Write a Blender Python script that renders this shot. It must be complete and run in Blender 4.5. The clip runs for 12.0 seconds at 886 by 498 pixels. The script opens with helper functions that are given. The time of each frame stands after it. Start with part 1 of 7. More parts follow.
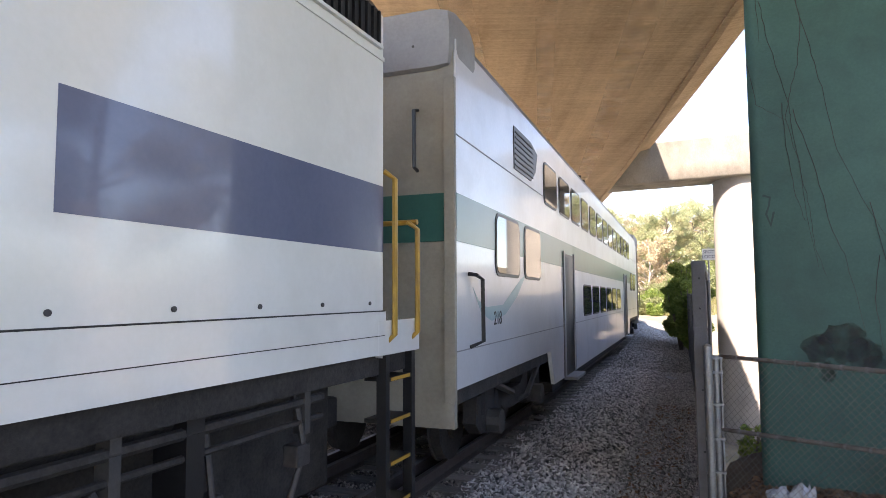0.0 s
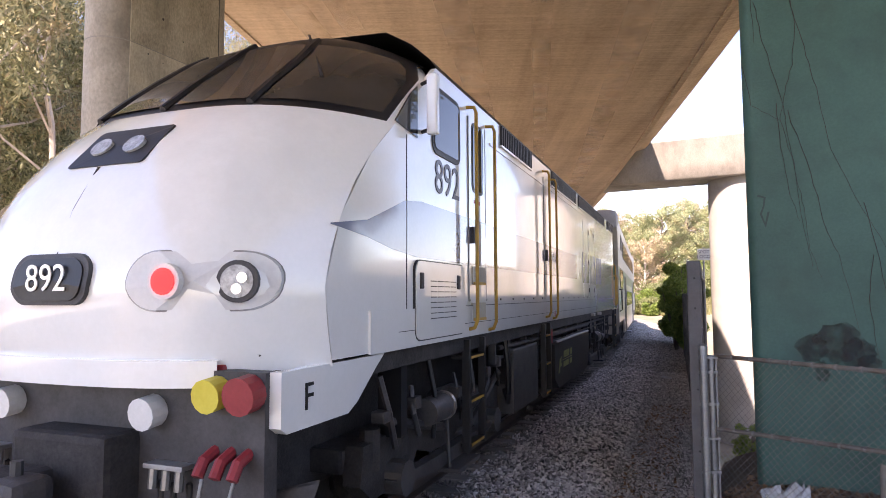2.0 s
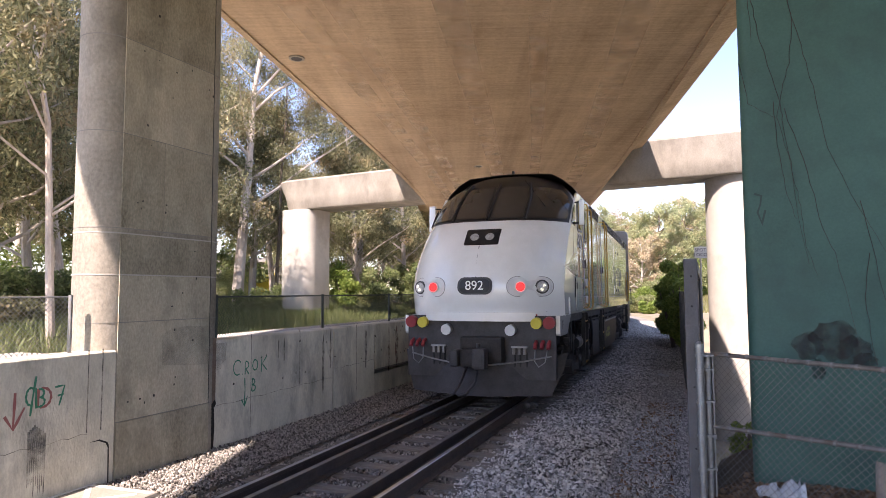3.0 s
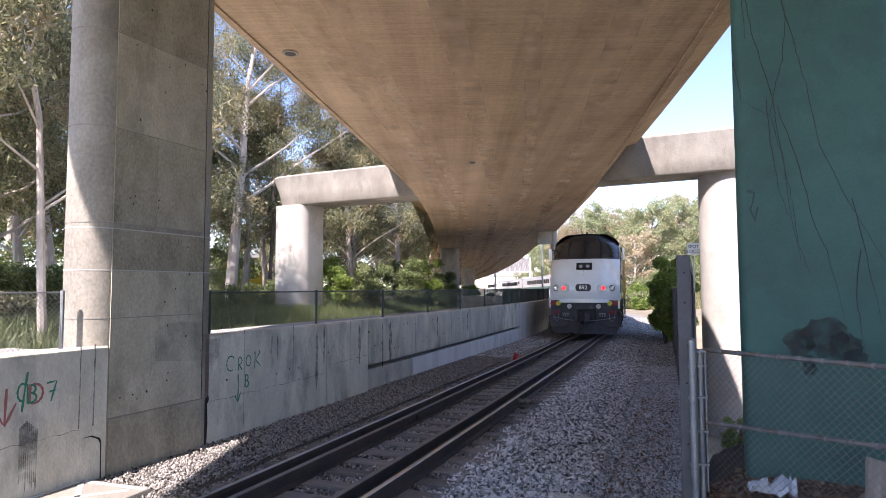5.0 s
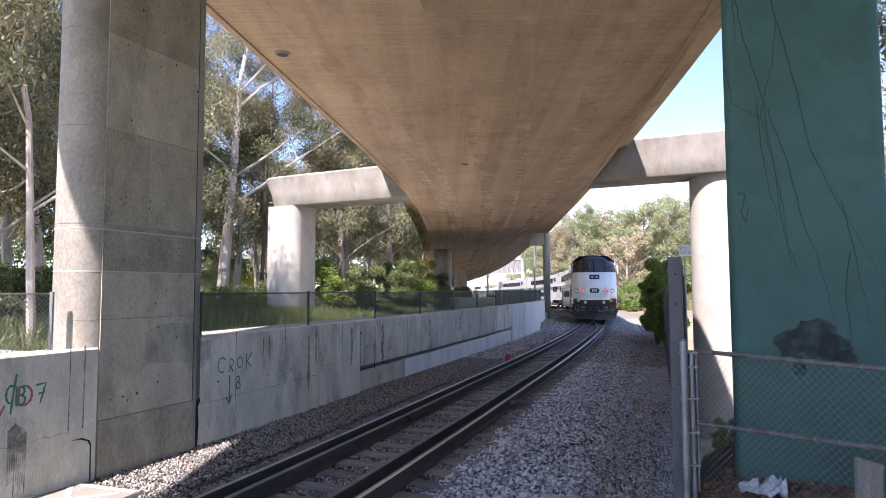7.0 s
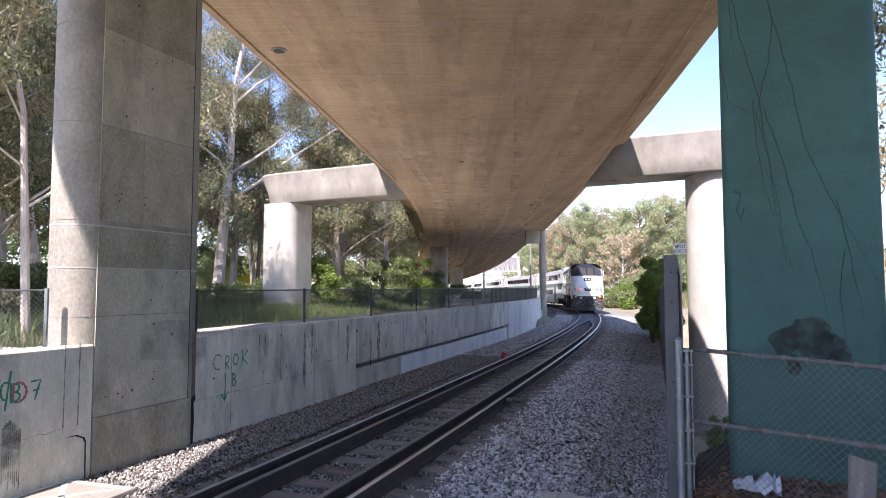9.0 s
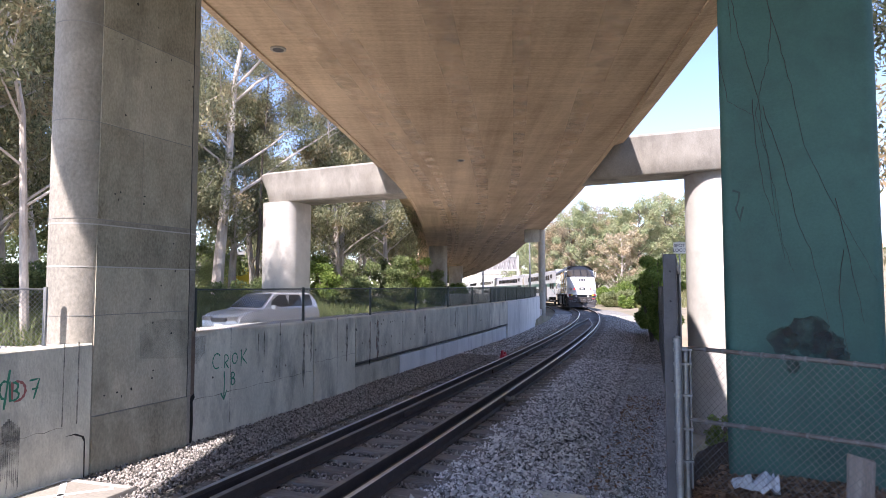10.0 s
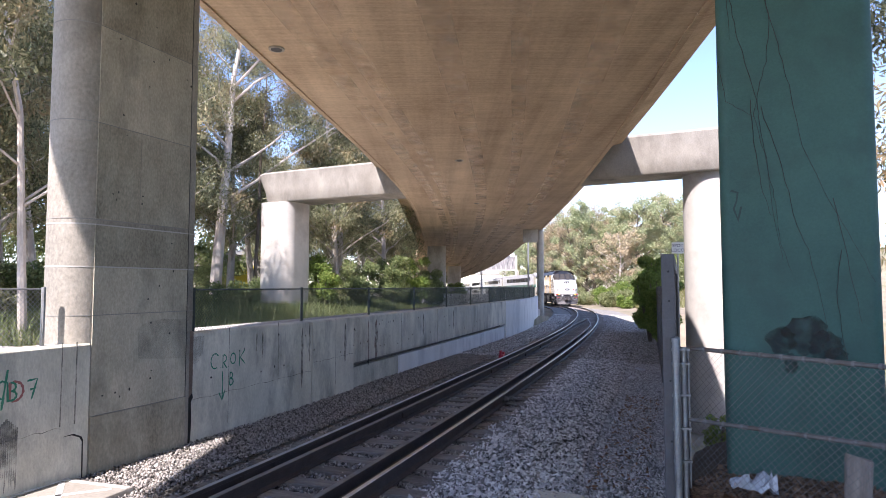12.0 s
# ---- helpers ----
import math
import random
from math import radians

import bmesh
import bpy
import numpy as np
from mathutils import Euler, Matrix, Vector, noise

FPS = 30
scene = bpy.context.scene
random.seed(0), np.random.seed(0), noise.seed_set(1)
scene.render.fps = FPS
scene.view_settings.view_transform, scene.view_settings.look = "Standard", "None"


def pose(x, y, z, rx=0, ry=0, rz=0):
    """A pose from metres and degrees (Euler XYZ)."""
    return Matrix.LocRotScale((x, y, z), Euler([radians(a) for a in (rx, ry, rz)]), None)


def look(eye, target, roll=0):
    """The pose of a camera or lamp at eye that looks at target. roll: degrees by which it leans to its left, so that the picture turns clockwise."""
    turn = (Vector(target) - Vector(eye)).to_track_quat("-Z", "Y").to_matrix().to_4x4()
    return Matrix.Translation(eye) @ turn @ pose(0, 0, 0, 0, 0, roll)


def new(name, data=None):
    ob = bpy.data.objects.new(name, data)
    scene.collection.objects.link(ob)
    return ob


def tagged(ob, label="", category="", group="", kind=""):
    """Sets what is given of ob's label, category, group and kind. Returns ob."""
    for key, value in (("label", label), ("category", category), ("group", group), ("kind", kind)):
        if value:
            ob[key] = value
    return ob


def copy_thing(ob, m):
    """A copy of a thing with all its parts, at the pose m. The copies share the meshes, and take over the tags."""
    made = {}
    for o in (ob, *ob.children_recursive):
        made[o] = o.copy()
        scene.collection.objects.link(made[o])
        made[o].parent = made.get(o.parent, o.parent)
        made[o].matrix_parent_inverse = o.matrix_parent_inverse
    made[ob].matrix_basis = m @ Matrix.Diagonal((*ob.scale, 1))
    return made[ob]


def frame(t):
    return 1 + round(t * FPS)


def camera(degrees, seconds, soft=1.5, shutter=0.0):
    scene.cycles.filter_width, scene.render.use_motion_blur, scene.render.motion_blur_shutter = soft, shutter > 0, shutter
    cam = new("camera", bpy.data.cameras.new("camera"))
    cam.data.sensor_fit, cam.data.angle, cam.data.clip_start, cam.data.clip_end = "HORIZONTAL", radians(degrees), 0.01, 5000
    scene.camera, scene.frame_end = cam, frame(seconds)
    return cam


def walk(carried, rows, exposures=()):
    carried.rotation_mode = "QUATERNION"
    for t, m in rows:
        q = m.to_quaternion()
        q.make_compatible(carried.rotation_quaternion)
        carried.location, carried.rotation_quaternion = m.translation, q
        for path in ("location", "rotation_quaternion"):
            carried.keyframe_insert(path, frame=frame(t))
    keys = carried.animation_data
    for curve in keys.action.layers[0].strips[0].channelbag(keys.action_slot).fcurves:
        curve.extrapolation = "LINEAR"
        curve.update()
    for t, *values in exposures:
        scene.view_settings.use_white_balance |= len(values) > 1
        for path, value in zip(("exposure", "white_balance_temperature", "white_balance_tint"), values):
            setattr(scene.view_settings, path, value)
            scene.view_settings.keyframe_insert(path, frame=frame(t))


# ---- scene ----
# The camera: hand held, standing still, turning a little.
cam = camera(70, 12.0, soft=0.85)
EYE = (0.0, 0.0, 2.05)
TURNS = [(0.0, 2.412, 4.133, -0.3), (0.5, 2.435, 4.07, -0.3), (1.0, 2.424, 4.069, -0.3), (1.5, 2.223, 4.125, -0.3),
         (2.0, 2.034, 4.12, -0.3), (2.5, 1.906, 4.149, -0.3), (3.0, 1.789, 3.924, -0.27), (4.0, 1.53, 3.70, -0.23),
         (5.0, 1.238, 3.567, -0.18), (5.5, 1.051, 3.678, -0.1), (6.0, 0.831, 3.743, -0.07), (6.5, 0.635, 3.741, -0.12),
         (7.0, 0.551, 3.684, -0.17), (8.0, 0.37, 3.56, -0.1), (9.0, 0.212, 3.465, -0.02), (9.5, 0.173, 3.43, -0.01),
         (10.0, 0.138, 3.371, 0.0), (10.5, 0.077, 3.274, 0.05), (11.0, 0.0, 3.22, 0.0), (11.5, 0.0, 3.276, 0.04), (12.0, 0.0, 3.372, 0.0)]
walk(cam, [(t, pose(*EYE, 90 + p, 0, y) @ pose(0, 0, 0, 0, 0, r)) for t, y, p, r in TURNS],
     exposures=[(0.0, 2.22, 7500, 23), (0.8, 2.2, 7400, 29), (1.5, 2.15, 7350, 32), (2.2, 1.86, 7550, 32), (3.0, 1.62, 7150, 28), (5.0, 1.48, 6350, 25), (12.0, 1.46, 6200, 24)])

# ---- light ----
SUN_AZ, SUN_EL = 207.0, 48.5
world = bpy.data.worlds.new("sky")
scene.world = world
world.use_nodes = True
nt = world.node_tree
sky = nt.nodes.new("ShaderNodeTexSky")
sky.sky_type, sky.sun_disc = "NISHITA", False
sky.sun_elevation, sky.sun_rotation = radians(SUN_EL), radians(SUN_AZ)
sky.air_density, sky.dust_density, sky.ozone_density = 0.85, 0.1, 1.5
nt.nodes["Background"].inputs[1].default_value = 0.14
nt.links.new(sky.outputs[0], nt.nodes["Background"].inputs[0])
sun = new("sun", bpy.data.lights.new("sun", "SUN"))
sun.data.energy, sun.data.angle, sun.data.color = 4.8, radians(0.6), (1.0, 0.95, 0.86)
_to = Vector((math.sin(radians(SUN_AZ)) * math.cos(radians(SUN_EL)), math.cos(radians(SUN_AZ)) * math.cos(radians(SUN_EL)), math.sin(radians(SUN_EL))))
sun.matrix_world = look(_to * 60, (0, 0, 0))

# ---- materials ----


def nodes_of(m):
    m.use_nodes = True
    return m.node_tree, m.node_tree.nodes["Principled BSDF"]


def surface(name, a, b, rough=0.7, scale=3.0, fine=60.0, bump=0.15, metal=0.0, dirt=None, dirt_scale=0.8, stretch=(1, 1, 1), island=0.0, piece=0.0, spec=0.5, lo=0.5):
    """Two colours mixed by coarse and fine noise, a third as stains, with fine relief."""
    m = bpy.data.materials.new(name)
    nt, bsdf = nodes_of(m)
    N, L = nt.nodes.new, nt.links.new
    co, mp = N("ShaderNodeTexCoord"), N("ShaderNodeMapping")
    mp.inputs["Scale"].default_value = stretch
    L(co.outputs["Object"], mp.inputs[0])

    def tex(s, detail=6, r=0.6):
        n = N("ShaderNodeTexNoise")
        n.inputs["Scale"].default_value, n.inputs["Detail"].default_value, n.inputs["Roughness"].default_value = s, detail, r
        L(mp.outputs[0], n.inputs["Vector"])
        return n

    n1, n2 = tex(scale), tex(fine, 4)
    add = N("ShaderNodeMath")
    add.operation = "MULTIPLY_ADD"
    L(n2.outputs[0], add.inputs[0])
    add.inputs[1].default_value = 0.5
    L(n1.outputs[0], add.inputs[2])
    fac = add.outputs[0]
    if island or piece:
        src = N("ShaderNodeNewGeometry").outputs["Random Per Island"] if island else N("ShaderNodeObjectInfo").outputs["Random"]
        k = N("ShaderNodeMath")
        k.operation = "MULTIPLY_ADD"
        L(src, k.inputs[0])
        k.inputs[1].default_value = island or piece
        L(fac, k.inputs[2])
        dv = N("ShaderNodeMath")
        dv.operation = "DIVIDE"
        L(k.outputs[0], dv.inputs[0])
        dv.inputs[1].default_value = 1.0 + 0.8 * (island or piece)
        fac = dv.outputs[0]
    ramp = N("ShaderNodeValToRGB")
    ramp.color_ramp.elements[0].position, ramp.color_ramp.elements[1].position = lo, 1.0
    ramp.color_ramp.elements[0].color, ramp.color_ramp.elements[1].color = (*a, 1), (*b, 1)
    L(fac, ramp.inputs[0])
    col = ramp.outputs[0]
    if dirt:
        n3 = tex(dirt_scale, 8, 0.65)
        r3 = N("ShaderNodeValToRGB")
        r3.color_ramp.elements[0].position, r3.color_ramp.elements[1].position = 0.5, 0.72
        L(n3.outputs[0], r3.inputs[0])
        mix = N("ShaderNodeMix")
        mix.data_type = "RGBA"
        L(r3.outputs[0], mix.inputs[0])
        L(col, mix.inputs[6])
        mix.inputs[7].default_value = (*dirt, 1)
        col = mix.outputs[2]
    L(col, bsdf.inputs["Base Color"])
    bsdf.inputs["Roughness"].default_value, bsdf.inputs["Metallic"].default_value = rough, metal
    bsdf.inputs["Specular IOR Level"].default_value = spec
    if bump:
        bp = N("ShaderNodeBump")
        bp.inputs["Strength"].default_value, bp.inputs["Distance"].default_value = bump, 0.02
        L(n2.outputs[0], bp.inputs["Height"])
        L(bp.outputs[0], bsdf.inputs["Normal"])
    return m


def leafy(name, a, b, c=None):
    m = surface(name, a, b, rough=0.6, scale=0.5, fine=9, bump=0, island=0.9, dirt=c, dirt_scale=0.35)
    nt, bsdf = nodes_of(m)
    tr, mix = nt.nodes.new("ShaderNodeBsdfTranslucent"), nt.nodes.new("ShaderNodeMixShader")
    src = bsdf.inputs["Base Color"].links[0].from_socket
    nt.links.new(src, tr.inputs[0])
    mix.inputs[0].default_value = 0.42
    nt.links.new(bsdf.outputs[0], mix.inputs[1])
    nt.links.new(tr.outputs[0], mix.inputs[2])
    nt.links.new(mix.outputs[0], nt.nodes["Material Output"].inputs[0])
    return m


def glowing(name, colour, strength):
    m = bpy.data.materials.new(name)
    nt, bsdf = nodes_of(m)
    bsdf.inputs["Base Color"].default_value = (*colour, 1)
    bsdf.inputs["Emission Color"].default_value = (*colour, 1)
    bsdf.inputs["Emission Strength"].default_value = strength
    return m


def board_marked(name, a, b):
    """Concrete cast on rough boards laid across x: fine cross lines, long pale runs along y, blotches."""
    m = bpy.data.materials.new(name)
    nt, bsdf = nodes_of(m)
    N, L = nt.nodes.new, nt.links.new
    co = N("ShaderNodeTexCoord")

    def tex(stretch, scale, detail, rough=0.6):
        mp, n = N("ShaderNodeMapping"), N("ShaderNodeTexNoise")
        mp.inputs["Scale"].default_value = stretch
        n.inputs["Scale"].default_value, n.inputs["Detail"].default_value, n.inputs["Roughness"].default_value = scale, detail, rough
        L(co.outputs["Object"], mp.inputs[0])
        L(mp.outputs[0], n.inputs["Vector"])
        return n.outputs[0]

    def mixed(x, y, w):
        k = N("ShaderNodeMix")
        k.inputs[0].default_value = w
        L(x, k.inputs[2])
        L(y, k.inputs[3])
        return k.outputs[0]
    blot, lines, runs, grit = tex((1, 1, 1), 0.45, 8, 0.65), tex((0.5, 13.0, 1), 1.0, 5, 0.75), tex((1.6, 0.05, 1), 1.0, 4), tex((1, 1, 1), 12, 5)
    tone = mixed(mixed(mixed(blot, runs, 0.55), lines, 0.27), grit, 0.16)
    ramp = N("ShaderNodeValToRGB")
    ramp.color_ramp.elements[0].position, ramp.color_ramp.elements[1].position = 0.38, 0.62
    ramp.color_ramp.elements[0].color, ramp.color_ramp.elements[1].color = (*a, 1), (*b, 1)
    L(tone, ramp.inputs[0])
    # chipped pale and dark flecks along the board joints
    fleck = N("ShaderNodeValToRGB")
    fleck.color_ramp.elements[0].position, fleck.color_ramp.elements[1].position = 0.66, 0.72
    L(tex((0.9, 16.0, 1), 1.3, 6, 0.75), fleck.inputs[0])
    mx = N("ShaderNodeMix")
    mx.data_type = "RGBA"
    L(fleck.outputs[0], mx.inputs[0])
    L(ramp.outputs[0], mx.inputs[6])
    mx.inputs[7].default_value = (0.78, 0.68, 0.54, 1)
    L(mx.outputs[2], bsdf.inputs["Base Color"])
    bsdf.inputs["Roughness"].default_value = 0.85
    bp = N("ShaderNodeBump")
    bp.inputs["Strength"].default_value, bp.inputs["Distance"].default_value = 0.6, 0.02
    L(mixed(lines, grit, 0.35), bp.inputs["Height"])
    L(bp.outputs[0], bsdf.inputs["Normal"])
    return m


CONCRETE = surface("concrete", (0.27, 0.25, 0.215), (0.52, 0.485, 0.42), 0.88, 1.1, 30, 0.25, dirt=(0.23, 0.215, 0.185), dirt_scale=0.9, stretch=(1, 1, 0.6))
CONCRETE_WALL = surface("wall_concrete", (0.42, 0.40, 0.325), (0.80, 0.765, 0.645), 0.88, 2.2, 45, 0.5, dirt=(0.24, 0.235, 0.205), dirt_scale=1.8, stretch=(1, 1, 0.45), piece=0.3)
CONCRETE_PALE = surface("pale_concrete", (0.38, 0.36, 0.325), (0.50, 0.475, 0.43), 0.8, 0.9, 40, 0.08, dirt=(0.31, 0.29, 0.26), dirt_scale=0.6)
SOFFIT = board_marked("soffit_concrete", (0.34, 0.24, 0.15), (0.72, 0.555, 0.375))
CAP_CONCRETE = surface("weathered_cap_concrete", (0.21, 0.19, 0.16), (0.39, 0.36, 0.31), 0.88, 0.9, 30, 0.2, dirt=(0.16, 0.145, 0.125), dirt_scale=0.7, stretch=(1, 1, 0.5))
PIER_CONCRETE = surface("weathered_pier_concrete", (0.155, 0.143, 0.116), (0.44, 0.40, 0.335), 0.88, 0.7, 30, 0.2, dirt=(0.13, 0.12, 0.097), dirt_scale=0.55, stretch=(1, 1, 0.7))
TEAL = surface("teal_paint", (0.027, 0.09, 0.074), (0.05, 0.14, 0.117), 0.6, 0.9, 40, 0.12, dirt=(0.03, 0.08, 0.068), dirt_scale=1.3)
RAIL_SIDE = surface("rusty_rail", (0.045, 0.034, 0.031), (0.09, 0.068, 0.06), 0.55, 6, 60, 0.2)
GUARD_TOP = surface("dull_rail_top", (0.13, 0.118, 0.11), (0.24, 0.222, 0.21), 0.5, 6, 60, 0.1, metal=0.3)
RAIL_TOP = surface("polished_rail", (0.45, 0.45, 0.47), (0.6, 0.6, 0.62), 0.28, 4, 80, 0.02, metal=1.0)
TIE = surface("weathered_tie", (0.12, 0.106, 0.095), (0.31, 0.282, 0.255), 0.9, 5, 40, 0.5, stretch=(0.4, 3, 3), piece=0.35)
BALLAST_BED = surface("ballast_bed", (0.11, 0.105, 0.096), (0.34, 0.325, 0.30), 0.95, 14, 45, 1.0, dirt=(0.14, 0.13, 0.12), dirt_scale=0.6)
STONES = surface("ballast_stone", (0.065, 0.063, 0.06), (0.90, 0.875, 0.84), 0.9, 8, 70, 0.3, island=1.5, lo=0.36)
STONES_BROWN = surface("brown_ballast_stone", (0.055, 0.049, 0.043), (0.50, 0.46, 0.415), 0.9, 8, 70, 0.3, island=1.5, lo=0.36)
STONES_MID = surface("grey_brown_ballast_stone", (0.09, 0.084, 0.077), (0.66, 0.625, 0.58), 0.9, 8, 70, 0.3, island=1.5, lo=0.36)
STONES_FINE = surface("dusty_path_stone", (0.17, 0.168, 0.165), (0.80, 0.785, 0.77), 0.95, 8, 70, 0.2, island=1.2, lo=0.36)
SOIL = surface("dry_ground", (0.17, 0.14, 0.10), (0.30, 0.25, 0.175), 0.95, 1.0, 20, 0.6, dirt=(0.10, 0.125, 0.045), dirt_scale=0.4)
ROAD = surface("pale_concrete_road", (0.46, 0.43, 0.39), (0.60, 0.565, 0.52), 0.9, 2, 80, 0.2)
BARK = surface("pale_bark", (0.34, 0.29, 0.25), (0.64, 0.57, 0.50), 0.85, 1.5, 20, 0.3, stretch=(1, 1, 0.3))
BARK_DARK = surface("dark_bark", (0.09, 0.07, 0.055), (0.18, 0.145, 0.11), 0.9, 4, 30, 0.5, stretch=(1, 1, 0.3))
LEAF_EUC = leafy("eucalyptus_leaf", (0.10, 0.115, 0.055), (0.43, 0.42, 0.24), (0.46, 0.31, 0.17))
LEAF_GREEN = leafy("green_leaf", (0.10, 0.14, 0.05), (0.31, 0.36, 0.15), (0.30, 0.27, 0.15))
LEAF_DRY = leafy("autumn_leaf", (0.38, 0.31, 0.20), (0.62, 0.50, 0.34), (0.34, 0.34, 0.19))
LEAF_LIME = leafy("bright_leaf", (0.11, 0.18, 0.03), (0.30, 0.37, 0.09))
LEAF_GREEN_GREY = leafy("grey_green_leaf", (0.24, 0.28, 0.14), (0.50, 0.53, 0.30), (0.52, 0.44, 0.28))
LEAF_PALE = leafy("pale_shrub_leaf", (0.16, 0.19, 0.08), (0.36, 0.38, 0.18), (0.30, 0.27, 0.14))
GRASS_DRY = leafy("dry_grass_blade", (0.16, 0.17, 0.06), (0.32, 0.30, 0.14))
GRASS = leafy("grass_blade", (0.08, 0.115, 0.04), (0.24, 0.27, 0.11))
WHITE = surface("white_train_paint", (0.79, 0.80, 0.77), (0.86, 0.86, 0.84), 0.16, 1.5, 30, 0.01, dirt=(0.73, 0.73, 0.70), dirt_scale=0.9)
BLUE = surface("slate_blue_paint", (0.10, 0.115, 0.20), (0.125, 0.14, 0.235), 0.25, 1.5, 30, 0.01)
for _m in (WHITE, BLUE):
    # clear gloss coat over the livery
    _b = nodes_of(_m)[1]
    _b.inputs["Coat Weight"].default_value, _b.inputs["Coat Roughness"].default_value = 1.0, 0.05
BLACK = surface("black_paint", (0.008, 0.008, 0.01), (0.018, 0.018, 0.02), 0.45, 3, 30, 0.05)
UNDER = surface("grimy_underframe", (0.014, 0.012, 0.012), (0.05, 0.044, 0.042), 0.8, 5, 40, 0.3)
STEEL = surface("coach_steel", (0.62, 0.63, 0.66), (0.72, 0.73, 0.76), 0.32, 1.2, 20, 0.02, dirt=(0.55, 0.55, 0.56), dirt_scale=0.8)
COACH_END = surface("coach_end_paint", (0.27, 0.25, 0.205), (0.37, 0.345, 0.285), 0.55, 2, 30, 0.05, dirt=(0.22, 0.21, 0.19))
ROOF_GREY = surface("grey_roof", (0.25, 0.25, 0.26), (0.34, 0.34, 0.35), 0.6, 2, 30, 0.05)
GREEN_BAND = surface("dark_green_paint", (0.02, 0.10, 0.085), (0.03, 0.13, 0.11), 0.3, 2, 30, 0.01)
YELLOW = surface("ochre_yellow_paint", (0.38, 0.21, 0.03), (0.50, 0.30, 0.045), 0.5, 6, 40, 0.1, dirt=(0.3, 0.17, 0.05), dirt_scale=5)
GLASS = surface("dark_glass", (0.025, 0.027, 0.03), (0.04, 0.042, 0.046), 0.03, 1, 5, 0)
RUSTY_PIPE = surface("dull_rusty_pipe", (0.13, 0.115, 0.105), (0.27, 0.25, 0.235), 0.6, 9, 60, 0.2, metal=0.4, dirt=(0.16, 0.10, 0.07), dirt_scale=6)
GALV = surface("galvanised_steel", (0.26, 0.26, 0.26), (0.40, 0.40, 0.39), 0.5, 8, 60, 0.1, metal=0.7)
WIRE = surface("fence_wire", (0.20, 0.195, 0.185), (0.30, 0.29, 0.28), 0.6, 8, 60, 0, metal=0.4)
DARK_STEEL = surface("dark_steel", (0.03, 0.029, 0.03), (0.07, 0.067, 0.067), 0.6, 5, 50, 0.15)
RED_LAMP = glowing("red_lamp_glow", (1.0, 0.015, 0.012), 1.3)
CHROME = surface("chrome", (0.7, 0.7, 0.7), (0.8, 0.8, 0.8), 0.15, 3, 30, 0, metal=1.0)
RED = surface("red_paint", (0.22, 0.018, 0.025), (0.34, 0.035, 0.04), 0.5, 6, 40, 0.1)

CONCRETE_SHADE = surface("joint_and_slot_shade", (0.2, 0.19, 0.17), (0.28, 0.265, 0.24), 0.9, 2, 40, 0.1)
VERGE = surface("verge_earth", (0.09, 0.066, 0.05), (0.2, 0.15, 0.11), 0.95, 5, 40, 0.8)
STUMP = surface("weathered_wood", (0.22, 0.18, 0.155), (0.46, 0.39, 0.34), 0.85, 4, 30, 0.6, stretch=(5, 5, 0.4))
SIGN_BACK = surface("grey_sign_back", (0.20, 0.19, 0.185), (0.30, 0.285, 0.275), 0.6, 1, 20, 0.05)
SIGN_WHITE = surface("sign_white", (0.66, 0.66, 0.64), (0.74, 0.74, 0.72), 0.5, 3, 30, 0)
SILVER = surface("silver_car_paint", (0.58, 0.60, 0.64), (0.66, 0.68, 0.72), 0.22, 2, 30, 0, metal=0.5)
GANTRY = surface("pale_gantry_steel", (0.42, 0.40, 0.39), (0.52, 0.50, 0.49), 0.6, 2, 30, 0)



def faded(m, scale, lo, hi, most):
    """Lets a coat show the surface below it in cloudy patches."""
    nt, bsdf = nodes_of(m)
    co, n, r, k = nt.nodes.new("ShaderNodeTexCoord"), nt.nodes.new("ShaderNodeTexNoise"), nt.nodes.new("ShaderNodeValToRGB"), nt.nodes.new("ShaderNodeMath")
    n.inputs["Scale"].default_value, n.inputs["Detail"].default_value = scale, 6
    nt.links.new(co.outputs["Object"], n.inputs["Vector"])
    r.color_ramp.elements[0].position, r.color_ramp.elements[1].position = lo, hi
    nt.links.new(n.outputs[0], r.inputs[0])
    k.operation = "MULTIPLY"
    k.inputs[1].default_value = most
    nt.links.new(r.outputs[0], k.inputs[0])
    nt.links.new(k.outputs[0], bsdf.inputs["Alpha"])
    return m


LIME_STREAK = faded(surface("pale_lime_streak", (0.70, 0.56, 0.40), (0.82, 0.68, 0.52), 0.9, 2, 20, 0.1), 1.1, 0.4, 0.8, 0.42)

WALL_WHITE = surface("whitewashed_concrete", (0.66, 0.655, 0.635), (0.84, 0.835, 0.81), 0.85, 1.5, 35, 0.1, dirt=(0.46, 0.46, 0.45), dirt_scale=0.9, stretch=(1, 1, 0.4), piece=0.2)

# ---- mesh tools ----


def part(name, bm, material, parent=None, label="", kind="", m=None, smooth=False):
    """One bmesh as one mesh object, under a thing or a part."""
    me = bpy.data.meshes.new(name)
    bmesh.ops.recalc_face_normals(bm, faces=bm.faces)
    bm.to_mesh(me)
    bm.free()
    me.materials.append(material)
    if smooth:
        me.polygons.foreach_set("use_smooth", [True] * len(me.polygons))
        me.set_sharp_from_angle(angle=radians(40))
    ob = new(name, me)
    if parent is not None:
        ob.parent = parent
    if m is not None:
        ob.matrix_basis = m
    return tagged(ob, label, "", "", kind)


